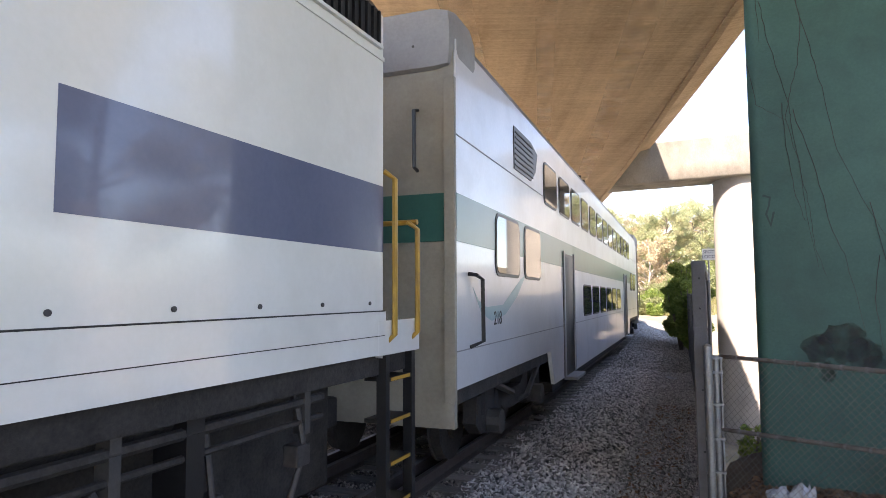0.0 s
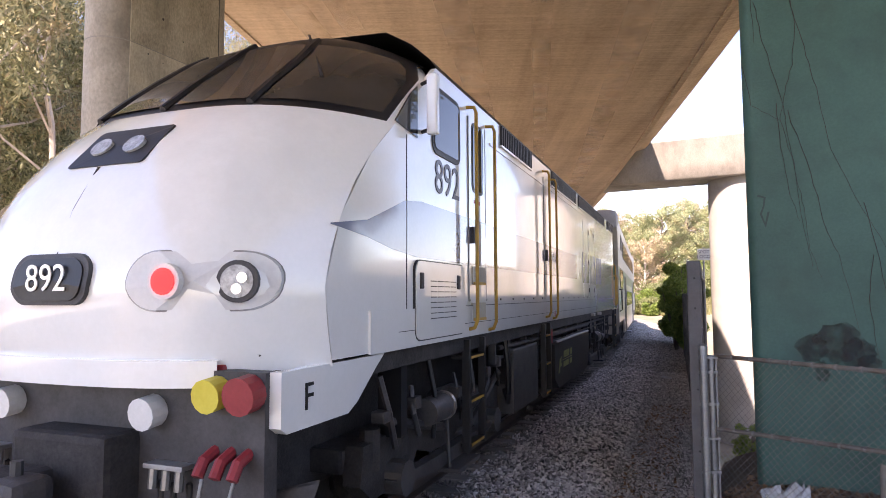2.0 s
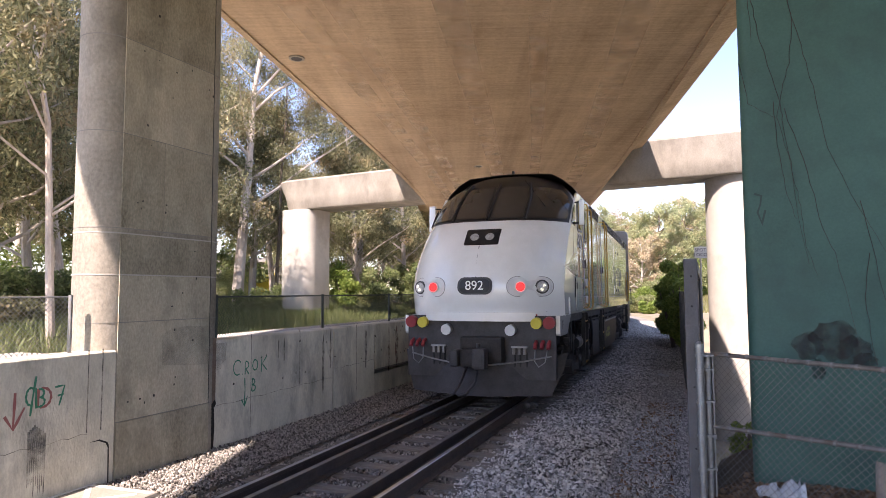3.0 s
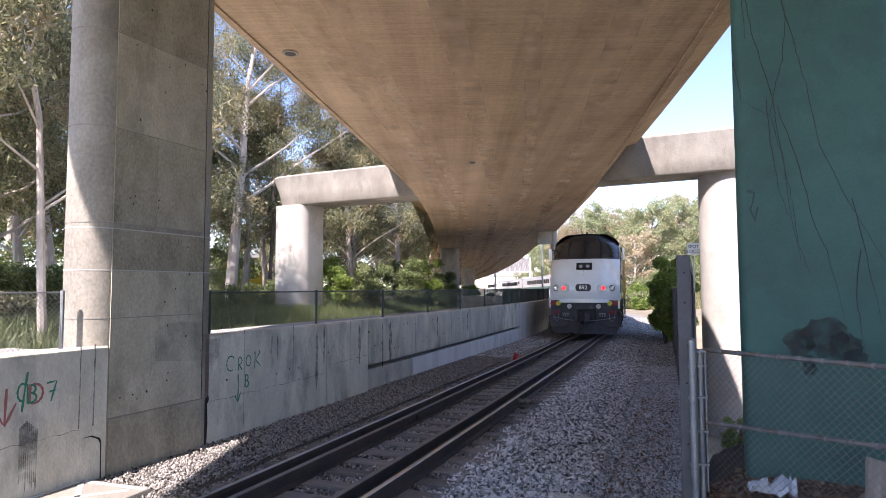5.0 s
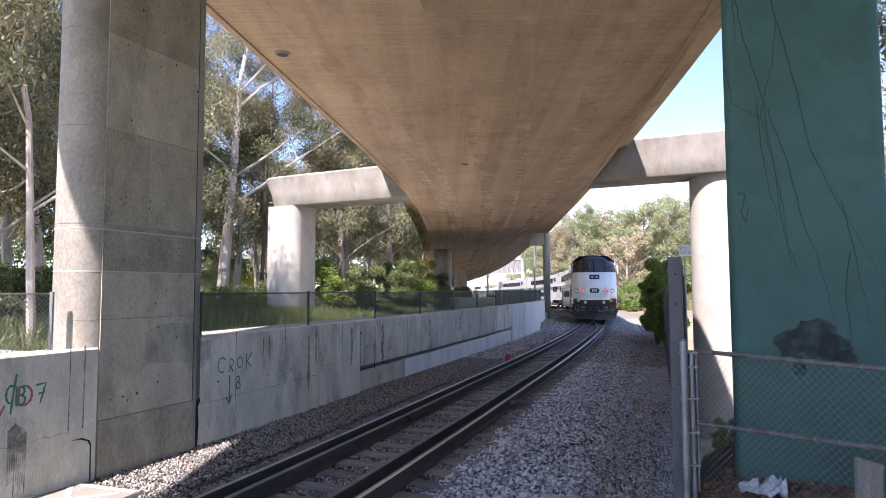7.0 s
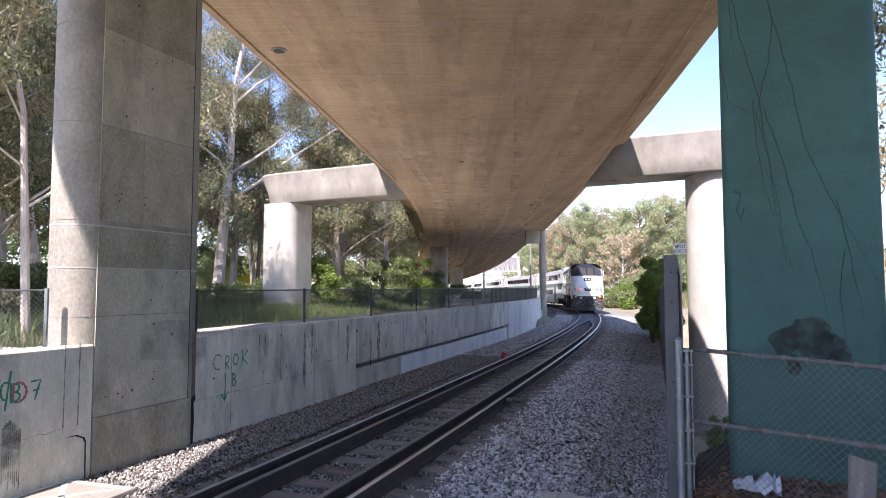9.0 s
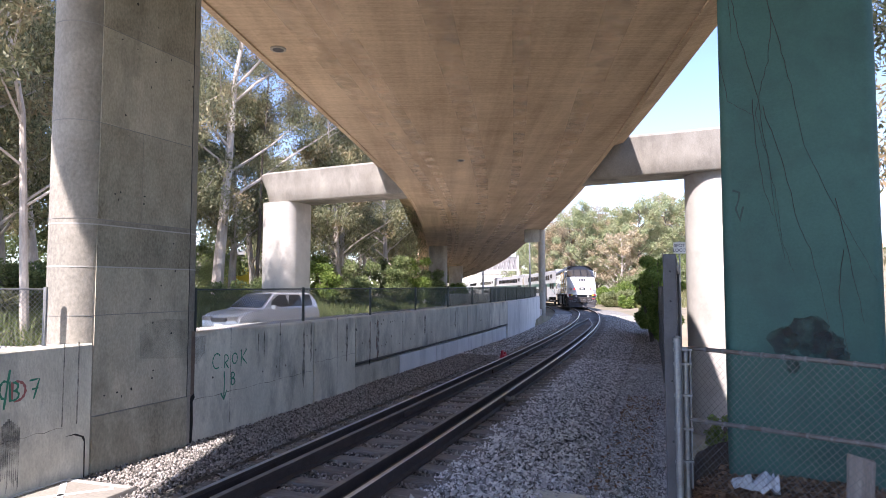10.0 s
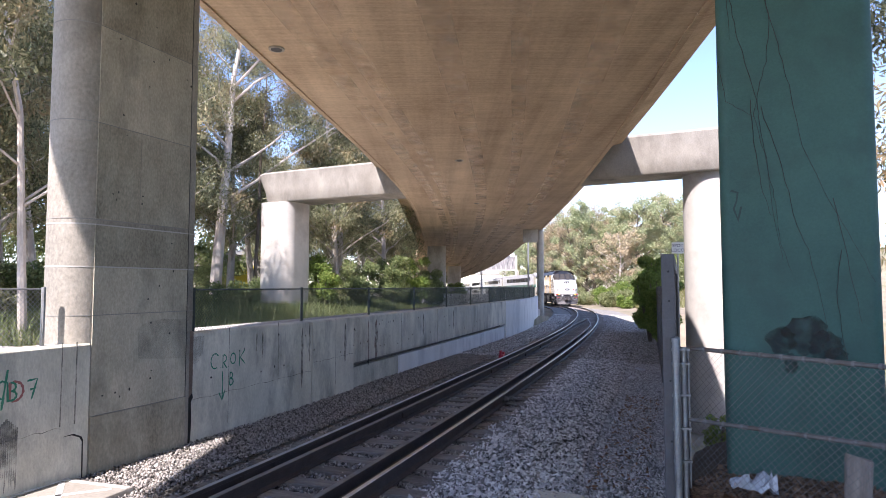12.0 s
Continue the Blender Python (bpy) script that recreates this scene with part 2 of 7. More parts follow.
def raw(name, verts, faces, material, parent=None, label="", kind=""):
    """A large mesh straight from arrays; faces is an n x k array."""
    verts, faces = np.asarray(verts, "f"), np.asarray(faces, "i")
    me = bpy.data.meshes.new(name)
    me.vertices.add(len(verts))
    me.vertices.foreach_set("co", verts.ravel())
    k = faces.shape[1]
    me.loops.add(faces.size)
    me.loops.foreach_set("vertex_index", faces.ravel())
    me.polygons.add(len(faces))
    me.polygons.foreach_set("loop_start", np.arange(0, faces.size, k, dtype="i"))
    me.update(calc_edges=True)
    me.materials.append(material)
    ob = new(name, me)
    if parent is not None:
        ob.parent = parent
    return tagged(ob, label, "", "", kind)


def thing(name, label, category, m=None, group="", kind=""):
    ob = new(name)
    ob.empty_display_size = 0.2
    if m is not None:
        ob.matrix_basis = m
    return tagged(ob, label, category, group, kind)


def box(bm, x0, x1, y0, y1, z0, z1, bevel=0.0, m=None):
    r = bmesh.ops.create_cube(bm, size=1)
    vs = r["verts"]
    for v in vs:
        v.co = Vector((x0 + (v.co.x + 0.5) * (x1 - x0), y0 + (v.co.y + 0.5) * (y1 - y0), z0 + (v.co.z + 0.5) * (z1 - z0)))
    if bevel:
        es = list({e for v in vs for e in v.link_edges})
        out = bmesh.ops.bevel(bm, geom=es, offset=bevel, segments=2, affect="EDGES", profile=0.6)
        vs = list({v for f in out["faces"] for v in f.verts} | {v for v in vs if v.is_valid})
    if m is not None:
        bmesh.ops.transform(bm, matrix=m, verts=vs)
    return bm


def boxed(*a, **k):
    return box(bmesh.new(), *a, **k)


def tube(bm, pts, radii, n=8, caps=True):
    """A round bar through points."""
    pts = [Vector(p) for p in pts]
    if not hasattr(radii, "__len__"):
        radii = [radii] * len(pts)
    rings = []
    for i, (p, r) in enumerate(zip(pts, radii)):
        d = (pts[min(i + 1, len(pts) - 1)] - pts[max(i - 1, 0)]).normalized()
        u = d.orthogonal().normalized() if i == 0 else (u - d * u.dot(d)).normalized()
        w = d.cross(u)
        rings.append([bm.verts.new(p + (u * math.cos(2 * math.pi * k / n) + w * math.sin(2 * math.pi * k / n)) * r) for k in range(n)])
    for a, b in zip(rings, rings[1:]):
        for k in range(n):
            bm.faces.new((a[k], a[(k + 1) % n], b[(k + 1) % n], b[k]))
    if caps:
        bm.faces.new(rings[0][::-1])
        bm.faces.new(rings[-1])
    return bm


def tubed(*a, **k):
    return tube(bmesh.new(), *a, **k)


def prism(bm, outline, z0, z1, m=None, bevel=0.0):
    """An upright solid on a plan outline."""
    lo = [bm.verts.new((x, y, z0)) for x, y in outline]
    hi = [bm.verts.new((x, y, z1)) for x, y in outline]
    n = len(lo)
    fs = [bm.faces.new(lo[::-1]), bm.faces.new(hi)]
    for i in range(n):
        fs.append(bm.faces.new((lo[i], lo[(i + 1) % n], hi[(i + 1) % n], hi[i])))
    if bevel:
        es = [e for f in fs[:2] for e in f.edges]
        bmesh.ops.bevel(bm, geom=es, offset=bevel, segments=1, affect="EDGES")
    if m is not None:
        bmesh.ops.transform(bm, matrix=m, verts=bm.verts)
    return bm


def side_plate(outline, x0, x1):
    """A plate whose outline is in y and z, between x0 and x1."""
    bm = bmesh.new()
    a = [bm.verts.new((x0, y, z)) for y, z in outline]
    b = [bm.verts.new((x1, y, z)) for y, z in outline]
    n = len(a)
    bm.faces.new(a[::-1])
    bm.faces.new(b)
    for i in range(n):
        bm.faces.new((a[i], a[(i + 1) % n], b[(i + 1) % n], b[i]))
    return bm


def sweep(path, profile, closed=True, caps=True):
    """A profile of (right, up) carried along (x, y, z, heading) stations."""
    bm = bmesh.new()
    rings = []
    for x, y, z, a in path:
        c, s = math.cos(a), math.sin(a)
        rings.append([bm.verts.new((x + u * c, y - u * s, z + w)) for u, w in profile])
    n = len(profile)
    for p, q in zip(rings, rings[1:]):
        for k in range(n if closed else n - 1):
            bm.faces.new((p[k], p[(k + 1) % n], q[(k + 1) % n], q[k]))
    if closed and caps:
        bm.faces.new(rings[0])
        bm.faces.new(rings[-1][::-1])
    return bm


def curve_path(keys, x0, y0, s0, step, lo, hi, zfun):
    """Stations along a path whose heading (degrees right of +y) is given at distances; it passes (x0, y0) at s0."""
    ks, hs = [k for k, _ in keys], [radians(h) for _, h in keys]
    fine = np.arange(lo, hi + 1e-6, 0.25)
    head = np.interp(fine, ks, hs)
    x = np.concatenate([[0], np.cumsum(np.sin((head[1:] + head[:-1]) / 2) * 0.25)])
    y = np.concatenate([[0], np.cumsum(np.cos((head[1:] + head[:-1]) / 2) * 0.25)])
    x += x0 - np.interp(s0, fine, x)
    y += y0 - np.interp(s0, fine, y)

    def at(s):
        px, py = float(np.interp(s, fine, x)), float(np.interp(s, fine, y))
        return px, py, zfun(px, py, s), float(np.interp(s, fine, head))
    return at


def track_z(x, y, s):
    return -0.006 * max(0.0, s) - 0.003 * max(0.0, s - 45)


TRACK = curve_path([(-80, 23), (-20, 21), (0, 18.9), (15, 17.0), (30, 14.1), (45, 10.7), (60, 7.2), (72, 3.6), (90, -4), (105, -6.5), (130, -6), (160, -3), (320, -3)],
                   1.09, 14.38, 0, 1, -80, 320, track_z)


def stations(at, a, b, step):
    n = max(1, round((b - a) / step))
    return [at(a + (b - a) * i / n) for i in range(n + 1)]


def beside(at, s, u, z=0.0):
    x, y, zz, a = at(s)
    return Vector((x + u * math.cos(a), y - u * math.sin(a), zz + z))


def place(at, s, u=0.0, z=0.0):
    x, y, zz, a = at(s)
    return Matrix.Translation(beside(at, s, u, z)) @ Matrix.Rotation(-a, 4, "Z")
# ---- ground, track, walls ----
# the wall's foot: heading and distance, passing (-3.56, 8.82)
WALL = curve_path([(-80, 22), (-4, 22), (2, 19.5), (10, 18.3), (20, 17.2), (30, 13.5), (36, 7), (40, -4), (45, -25), (52, -50), (60, -62), (200, -62)],
                  -3.56, 8.82, 0, 1, -80, 200, lambda x, y, s: -0.1)
GROUND_LINE = curve_path([(-80, 22), (-4, 22), (2, 19.5), (10, 18.3), (22, 17.6), (36, 14.5), (60, 11), (200, 11), (1200, 11)],
                         -3.56, 8.82, 0, 1, -600, 1200, lambda x, y, s: 0.0)


def smooth01(t):
    t = min(1.0, max(0.0, t))
    return t * t * (3 - 2 * t)


def ground_z(x, y, s, u):
    """Height of the land at distance s along the wall and u to its right."""
    n = noise.noise((x * 0.07, y * 0.07, 0.3)) * 0.5 + noise.noise((x * 0.35, y * 0.35, 1.3)) * 0.12
    fall = -0.006 * min(140.0, max(0.0, y - 14))
    if u < -0.28:
        keep = 1 - smooth01((s - 34) / 10) * (1 - smooth01((-u - 3 - 0.5 * max(0.0, 46 - s)) / 3))
        return (0.12 + 0.03 * max(0.0, min(30.0, -u - 10)) - 0.012 * max(0.0, min(120.0, y - 45)) + 0.4 * smooth01((-u - 11) / 3)) * keep + (fall - 0.35) * (1 - keep) + n * smooth01((-u - 9) / 12) + 2.4 * smooth01((-u - 30) / 60)
    z = fall - 0.33
    # path beside the track and the bank that climbs beyond it
    far = smooth01((y - 62) / 22)
    z += smooth01((u - 8.2) / 0.9) * 0.3 * (1 - far)
    z += far * smooth01((u - 7.5) / 9.0) * 3.2 + smooth01((u - 16) / 40) * 6 * far
    # the hollow behind the fence where the pale pier stands
    edge = x - (0.33 * y + 0.42)
    z -= 4.2 * smooth01(edge / 0.5) * smooth01((y - 7.6) / 1.0) * (1 - smooth01((y - 44) / 12)) * (1 - smooth01((edge - 22) / 12))
    return z + n * 0.6 * smooth01((u - 8) / 10)


def make_ground():
    us = [-500, -300, -180, -120, -90, -70, -55, -45, -38, -32, -27, -23, -19, -16, -13, -11, -9, -7.5, -6, -4.5, -3, -1.8, -0.9, -0.31, -0.26, 0.6, 1.5, 2.5, 3.5, 4.5, 5.2, 5.6, 6.0, 6.4,
          6.8, 7.2, 7.6, 8, 8.5, 9, 9.6, 10.3, 11, 12, 13, 14, 16, 18, 20, 23, 26, 30, 35, 40, 48, 58, 70, 90, 120, 180, 300, 500]
    ss = [-300, -150, -80, -50, -35, -25, -18] + [-13 + 1.0 * i for i in range(70)] + [58 + 2.5 * i for i in range(40)] + [165, 180, 200, 230, 270, 330, 420, 560, 800, 1150]
    vs, fs = [], []
    for s in ss:
        for u in us:
            p = beside(GROUND_LINE, s, u)
            vs.append((p.x, p.y, ground_z(p.x, p.y, s, u)))
    w = len(us)
    for i in range(len(ss) - 1):
        for j in range(w - 1):
            fs.append((i * w + j, i * w + j + 1, (i + 1) * w + j + 1, (i + 1) * w + j))
    return raw("ground", vs, fs, SOIL, None, "dry brown earth with grass patches beside the railway", "structure")


ground = make_ground()

# ballast bed: a shaped strip under the track
bed = part("ballast_bed", sweep(stations(TRACK, -30, 190, 2.0), [(-2.9, -0.5), (-2.9, -0.12), (-2.2, -0.14), (-1.6, -0.25), (1.6, -0.25), (1.9, -0.22), (2.6, -0.24), (3.8, -0.26), (3.8, -0.6)], True), BALLAST_BED, None,
           "grey crushed stone ballast under and beside the track", "structure")
bed.location.z = -0.02


def make_track():
    root = thing("railway_track", "single railway track with inner guard rails on weathered ties", "track", kind="structure")
    head = [(-0.037, 0.0), (0.037, 0.0), (0.037, -0.035), (0.009, -0.05), (0.009, -0.14), (0.07, -0.155), (0.07, -0.17), (-0.07, -0.17), (-0.07, -0.155), (-0.009, -0.14), (-0.009, -0.05), (-0.037, -0.035)]
    for u in (-0.755, 0.755):
        part("rail", sweep(stations(TRACK, -30, 190, 1.5), [(x + u, z - 0.003) for x, z in head]), RAIL_SIDE, root)
        part("rail_head", sweep(stations(TRACK, -30, 190, 1.5), [(u - 0.03, -0.004), (u + 0.03, -0.004), (u + 0.026, 0.0), (u - 0.026, 0.0)]), RAIL_TOP, root, "polished running surface")
    # guard rails, drawn together in a blunt point at the far end
    for side in (-1, 1):
        st = []
        for i in range(45):
            s = -30 + 62.0 * i / 44
            u = side * (0.47 if s < 22 else 0.47 - 0.42 * smooth01((s - 22) / 10))
            p = beside(TRACK, s, u)
            st.append((p.x, p.y, p.z, TRACK(s)[3]))
        part("guard_rail", sweep(st, [(x * 1.08, z - 0.004) for x, z in head]), RAIL_SIDE, root, "rusty inner guard rail")
        part("guard_rail_head", sweep(st, [(-0.036, -0.004), (0.036, -0.004), (0.03, 0.0), (-0.03, 0.0)]), GUARD_TOP, root, "dull lighter top")
    me = None
    s, i = -14.0, 0
    rng = random.Random(3)
    while s < 120 and i < 290:
        m = place(TRACK, s, rng.uniform(-0.03, 0.03), -0.172) @ Matrix.Rotation(rng.uniform(-0.015, 0.015), 4, "Z")
        if me is None:
            ob = part("tie", boxed(-1.3, 1.3, -0.115, 0.115, -0.18, 0.0, 0.012), TIE, root, m=m)
            me = ob.data
        else:
            ob = new("tie", me)
            ob.parent, ob.matrix_basis = root, m
        s += 0.5 + rng.uniform(-0.015, 0.015)
        i += 1
    return root


make_track()


def scatter_stones(name, count, s0, s1, bands, size, seed, label, mat):
    """Broken stones as one mesh: squashed octahedra with cut tips, thrown over bands of (u0, u1, z0, z1)."""
    rng = np.random.default_rng(seed)
    base = np.array([(1, 0, 0), (-1, 0, 0), (0, 1, 0), (0, -1, 0), (0, 0, 1), (0, 0, -1)], "f")
    tri = np.array([(0, 2, 4), (2, 1, 4), (1, 3, 4), (3, 0, 4), (2, 0, 5), (1, 2, 5), (3, 1, 5), (0, 3, 5)])
    wsum = np.array([b[1] - b[0] for b in bands])
    which = rng.choice(len(bands), count, p=wsum / wsum.sum())
    t = rng.random(count)
    b = np.array(bands)[which]
    u, z = b[:, 0] + (b[:, 1] - b[:, 0]) * t, b[:, 2] + (b[:, 3] - b[:, 2]) * t
    s = s0 + (s1 - s0) * rng.random(count)
    grid = np.arange(s0, s1 + 0.5, 0.5)
    st = np.array([TRACK(g) for g in grid])
    px, py, pz, a = [np.interp(s, grid, st[:, i]) for i in range(4)]
    c = np.stack([px + u * np.cos(a), py - u * np.sin(a), pz + z + rng.uniform(-0.014, 0.02, count)], 1)
    sc = size * (0.6 + 0.8 * rng.random((count, 1, 1)))
    shp = base[None] * (0.55 + 0.6 * rng.random((count, 6, 1))) + rng.normal(0, 0.2, (count, 6, 3))
    shp *= np.array([1, 1, 0.75])
    q = rng.normal(size=(count, 4))
    q /= np.linalg.norm(q, axis=1)[:, None]
    w, x, y, zq = q.T
    R = np.stack([1 - 2 * (y * y + zq * zq), 2 * (x * y - zq * w), 2 * (x * zq + y * w), 2 * (x * y + zq * w), 1 - 2 * (x * x + zq * zq), 2 * (y * zq - x * w),
                  2 * (x * zq - y * w), 2 * (y * zq + x * w), 1 - 2 * (x * x + y * y)], 1).reshape(-1, 3, 3)
    v = np.einsum("nij,nkj->nki", R, shp) * sc + c[:, None]
    f = tri[None] + (np.arange(count) * 6)[:, None, None]
    return tagged(raw(name, v.reshape(-1, 3), f.reshape(-1, 3), mat, None, label, "stuff"), category="ballast")


SHOULDER = [(-2.75, -1.4, -0.13, -0.155), (-1.4, -0.8, -0.215, -0.225)]
BETWEEN = [(-0.7, 0.7, -0.215, -0.215), (0.8, 1.25, -0.215, -0.22)]
BESIDE = [(1.1, 1.4, -0.215, -0.18), (1.35, 2.0, -0.18, -0.15), (2.0, 2.7, -0.15, -0.225)]
PATH = [(2.6, 3.75, -0.245, -0.255)]
for _s0, _s1, _n, _r in ((-11, 6, 5600, 0.027), (6, 42, 1400, 0.034)):
    _k = (_s1 - _s0)
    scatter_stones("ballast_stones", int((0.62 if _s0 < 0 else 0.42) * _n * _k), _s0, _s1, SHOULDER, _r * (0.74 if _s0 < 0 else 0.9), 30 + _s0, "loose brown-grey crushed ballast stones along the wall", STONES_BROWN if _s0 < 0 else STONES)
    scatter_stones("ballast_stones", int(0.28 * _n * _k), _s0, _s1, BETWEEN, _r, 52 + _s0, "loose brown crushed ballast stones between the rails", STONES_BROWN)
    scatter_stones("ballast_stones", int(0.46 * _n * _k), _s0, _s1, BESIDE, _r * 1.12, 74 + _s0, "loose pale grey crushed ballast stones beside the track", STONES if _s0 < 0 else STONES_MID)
    scatter_stones("ballast_stones", int(0.32 * _n * _k), _s0, _s1, PATH, _r * 0.8, 96 + _s0, "small dusty grey stones trodden into the path", STONES_FINE if _s0 < 0 else STONES_MID)


def make_wall():
    """Concrete retaining wall in cast panels, with a slot under the upper course."""
    root = thing("retaining_wall", "grey concrete retaining wall in cast panels with graffiti", "wall", kind="structure")
    joints = [-9.0, -5.6, -1.5, 0.05, 3.3, 5.0, 7.6, 10.4, 13.4, 16.6, 20.0, 23.5, 27.0, 30.0, 33.0, 36.0, 38.5, 41.0, 43.5, 46.0, 49.0, 52.0, 56.0, 60.0]
    for a, b in zip(joints, joints[1:]):
        if a == -1.5:
            continue
        n = 4
        st = stations(WALL, a + 0.016, b - 0.016, (b - a) / n)
        if 5.0 <= a < 20.0:
            drop = 0.53
            part("panel", sweep(st, [(-0.32, drop), (0.0, drop), (0.0, 1.47), (-0.02, 1.49), (-0.32, 1.49)]), CONCRETE_WALL, root)
            part("lower_panel", sweep(st, [(-0.2, -0.6), (-0.08, -0.6), (-0.08, drop - 0.12), (-0.25, drop - 0.12), (-0.25, -0.6)]), WALL_WHITE if a > 6 else CONCRETE_WALL, root)
            # back plate closes the slot; its darker concrete stands for the slot's deep shade
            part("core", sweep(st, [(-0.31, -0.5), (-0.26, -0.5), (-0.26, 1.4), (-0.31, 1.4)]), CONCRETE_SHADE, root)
        else:
            mat = WALL_WHITE if a >= 20 else CONCRETE_WALL
            part("panel", sweep(st, [(-0.32, -0.6), (0.0, -0.6), (0.0, 1.47), (-0.02, 1.49), (-0.32, 1.49)]), mat, root)
    for a, b in ((-9.0, -1.9), (0.1, 20.0)):
        part("ledge", sweep(stations(WALL, a, b, 2.5), [(-1.15, -0.3), (-0.325, -0.3), (-0.325, 1.46), (-1.15, 1.46)]), CONCRETE_PALE, root, "pale sunlit concrete ledge behind the wall")
    return root


make_wall()


def oblong(length, width, r, n=10):
    """A plan outline with rounded corners, its length along y."""
    pts = []
    for cx, cy, a0 in ((width / 2 - r, length / 2 - r, 0), (-width / 2 + r, length / 2 - r, 90), (-width / 2 + r, -length / 2 + r, 180), (width / 2 - r, -length / 2 + r, 270)):
        for i in range(n + 1):
            a = radians(a0 + 90 * i / n)
            pts.append((cx + r * math.cos(a), cy + r * math.sin(a)))
    return pts


def pier(name, label, x, y, z0, z1, length, width, r, turn, mat):
    ob = part(name, prism(bmesh.new(), oblong(length, width, r), z0, z1, pose(x, y, 0, 0, 0, turn)), mat, None, label, "structure", smooth=True)
    return tagged(ob, category="pier")


pier("bridge_pier", "grey concrete bridge pier with rounded end standing in the wall", -4.13, 8.25, -0.6, 7.3, 2.06, 0.68, 0.335, -22, PIER_CONCRETE)
pier("bridge_pier", "teal painted concrete pier with dried vines and a dark stain", 3.95, 7.2, -0.6, 7.3, 2.2, 1.38, 0.1, -25, TEAL)

# ---- the bridge overhead ----
DECK = curve_path([(-120, -50), (-40, -14), (-15, -2), (0, 6.5), (10, 6.2), (20, 4.5), (30, 3), (45, 1.6), (70, 0), (85, -1.5), (105, -5), (130, -8), (220, -16)], 0.2, 11.1, 0, 1, -120, 220, lambda x, y, s: max(2.4, 7.2 - 0.045 * max(0.0, s - 66)))


def half_width(s):
    """The soffit grows wider along the bridge."""
    return 4.68 + 1.22 * smooth01((s - 16) / 50)


def flared(st, prof, flare):
    """A profile swept along stations, its two sides set apart by flare."""
    rows = []
    for (x, y, z, a), f in zip(st, flare):
        rows.append([(x + (u + (f if u > 0 else -f)) * math.cos(a), y - (u + (f if u > 0 else -f)) * math.sin(a), z + v) for u, v in prof])
    bm = bmesh.new()
    vs = [[bm.verts.new(p) for p in r] for r in rows]
    n = len(prof)
    for p, q in zip(vs, vs[1:]):
        for k in range(n):
            bm.faces.new((p[k], p[(k + 1) % n], q[(k + 1) % n], q[k]))
    bm.faces.new(vs[0])
    bm.faces.new(vs[-1][::-1])
    return bm


def make_deck():
    root = thing("bridge_deck", "brown-stained concrete box girder bridge deck seen from below", "bridge", kind="structure")
    st = stations(DECK, -110, 200, 3.0)
    h = 4.68
    flare = [half_width(-110 + 310 * i / (len(st) - 1)) - h for i in range(len(st))]
    prof = [(-h, 0.0), (h, 0.0), (h + 0.16, 0.28), (h + 0.25, 1.3), (h + 1.6, 1.6), (h + 1.6, 2.65), (h + 1.35, 2.65), (h + 1.3, 1.85), (-h - 1.3, 1.85), (-h - 1.35, 2.65), (-h - 1.6, 2.65), (-h - 1.6, 1.6), (-h - 0.25, 1.3), (-h - 0.16, 0.28)]
    part("girder", flared(st, prof, flare), SOFFIT, root)
    for u in (-h + 0.1, h - 0.1):
        part("drip_strip", flared(st, [(u - 0.07, -0.035), (u + 0.07, -0.035), (u + 0.07, 0.02), (u - 0.07, 0.02)], flare), SOFFIT, root)
    for u, w, mat in ((-2.4, 0.22, LIME_STREAK), (-0.4, 0.3, LIME_STREAK), (1.2, 0.2, LIME_STREAK), (3.0, 0.3, LIME_STREAK), (-3.2, 0.25, LIME_STREAK)):
        part("water_stain", sweep(stations(DECK, -20, 150, 3.0), [(u - w, -0.006), (u + w, -0.006), (u + w, -0.003), (u - w, -0.003)]), mat, root, "streaky water stain")
    return root


make_deck()


def make_bent(name, label, ax, ay, bx, by, z0, z1, width, mat):
    """An outrigger cap from a to b: sides that lean outward, half-round flaring ends."""
    d = Vector((bx - ax, by - ay, 0))
    n = d.length
    m = Matrix.Translation((ax, ay, 0)) @ Matrix.Rotation(math.atan2(d.y, d.x), 4, "Z")
    bm = bmesh.new()

    def outline(r, reach, z):
        pts = [(-reach * math.cos(radians(a)), -r * math.sin(radians(a))) for a in range(90, -91, -15)]
        pts += [(n + reach * math.cos(radians(a)), -r * math.sin(radians(a))) for a in range(-90, 91, 15)]
        return [bm.verts.new((x, y, z)) for x, y in pts]
    h = z1 - z0
    rows = [outline(width / 2 - 0.06, 1.0, z0), outline(width / 2, 1.1, z0 + 0.06), outline(width / 2 + 0.1, 1.35, z0 + 0.45 * h), outline(width / 2 + 0.26, 1.85, z1 - 0.1), outline(width / 2 + 0.2, 1.8, z1)]
    k = len(rows[0])
    for a, b in zip(rows, rows[1:]):
        for i in range(k):
            bm.faces.new((a[i], a[(i + 1) % k], b[(i + 1) % k], b[i]))
    bm.faces.new(rows[0][::-1])
    bm.faces.new(rows[-1])
    ob = part(name, bm, mat, None, label, "structure", m=m, smooth=True)
    return tagged(ob, category="bridge")


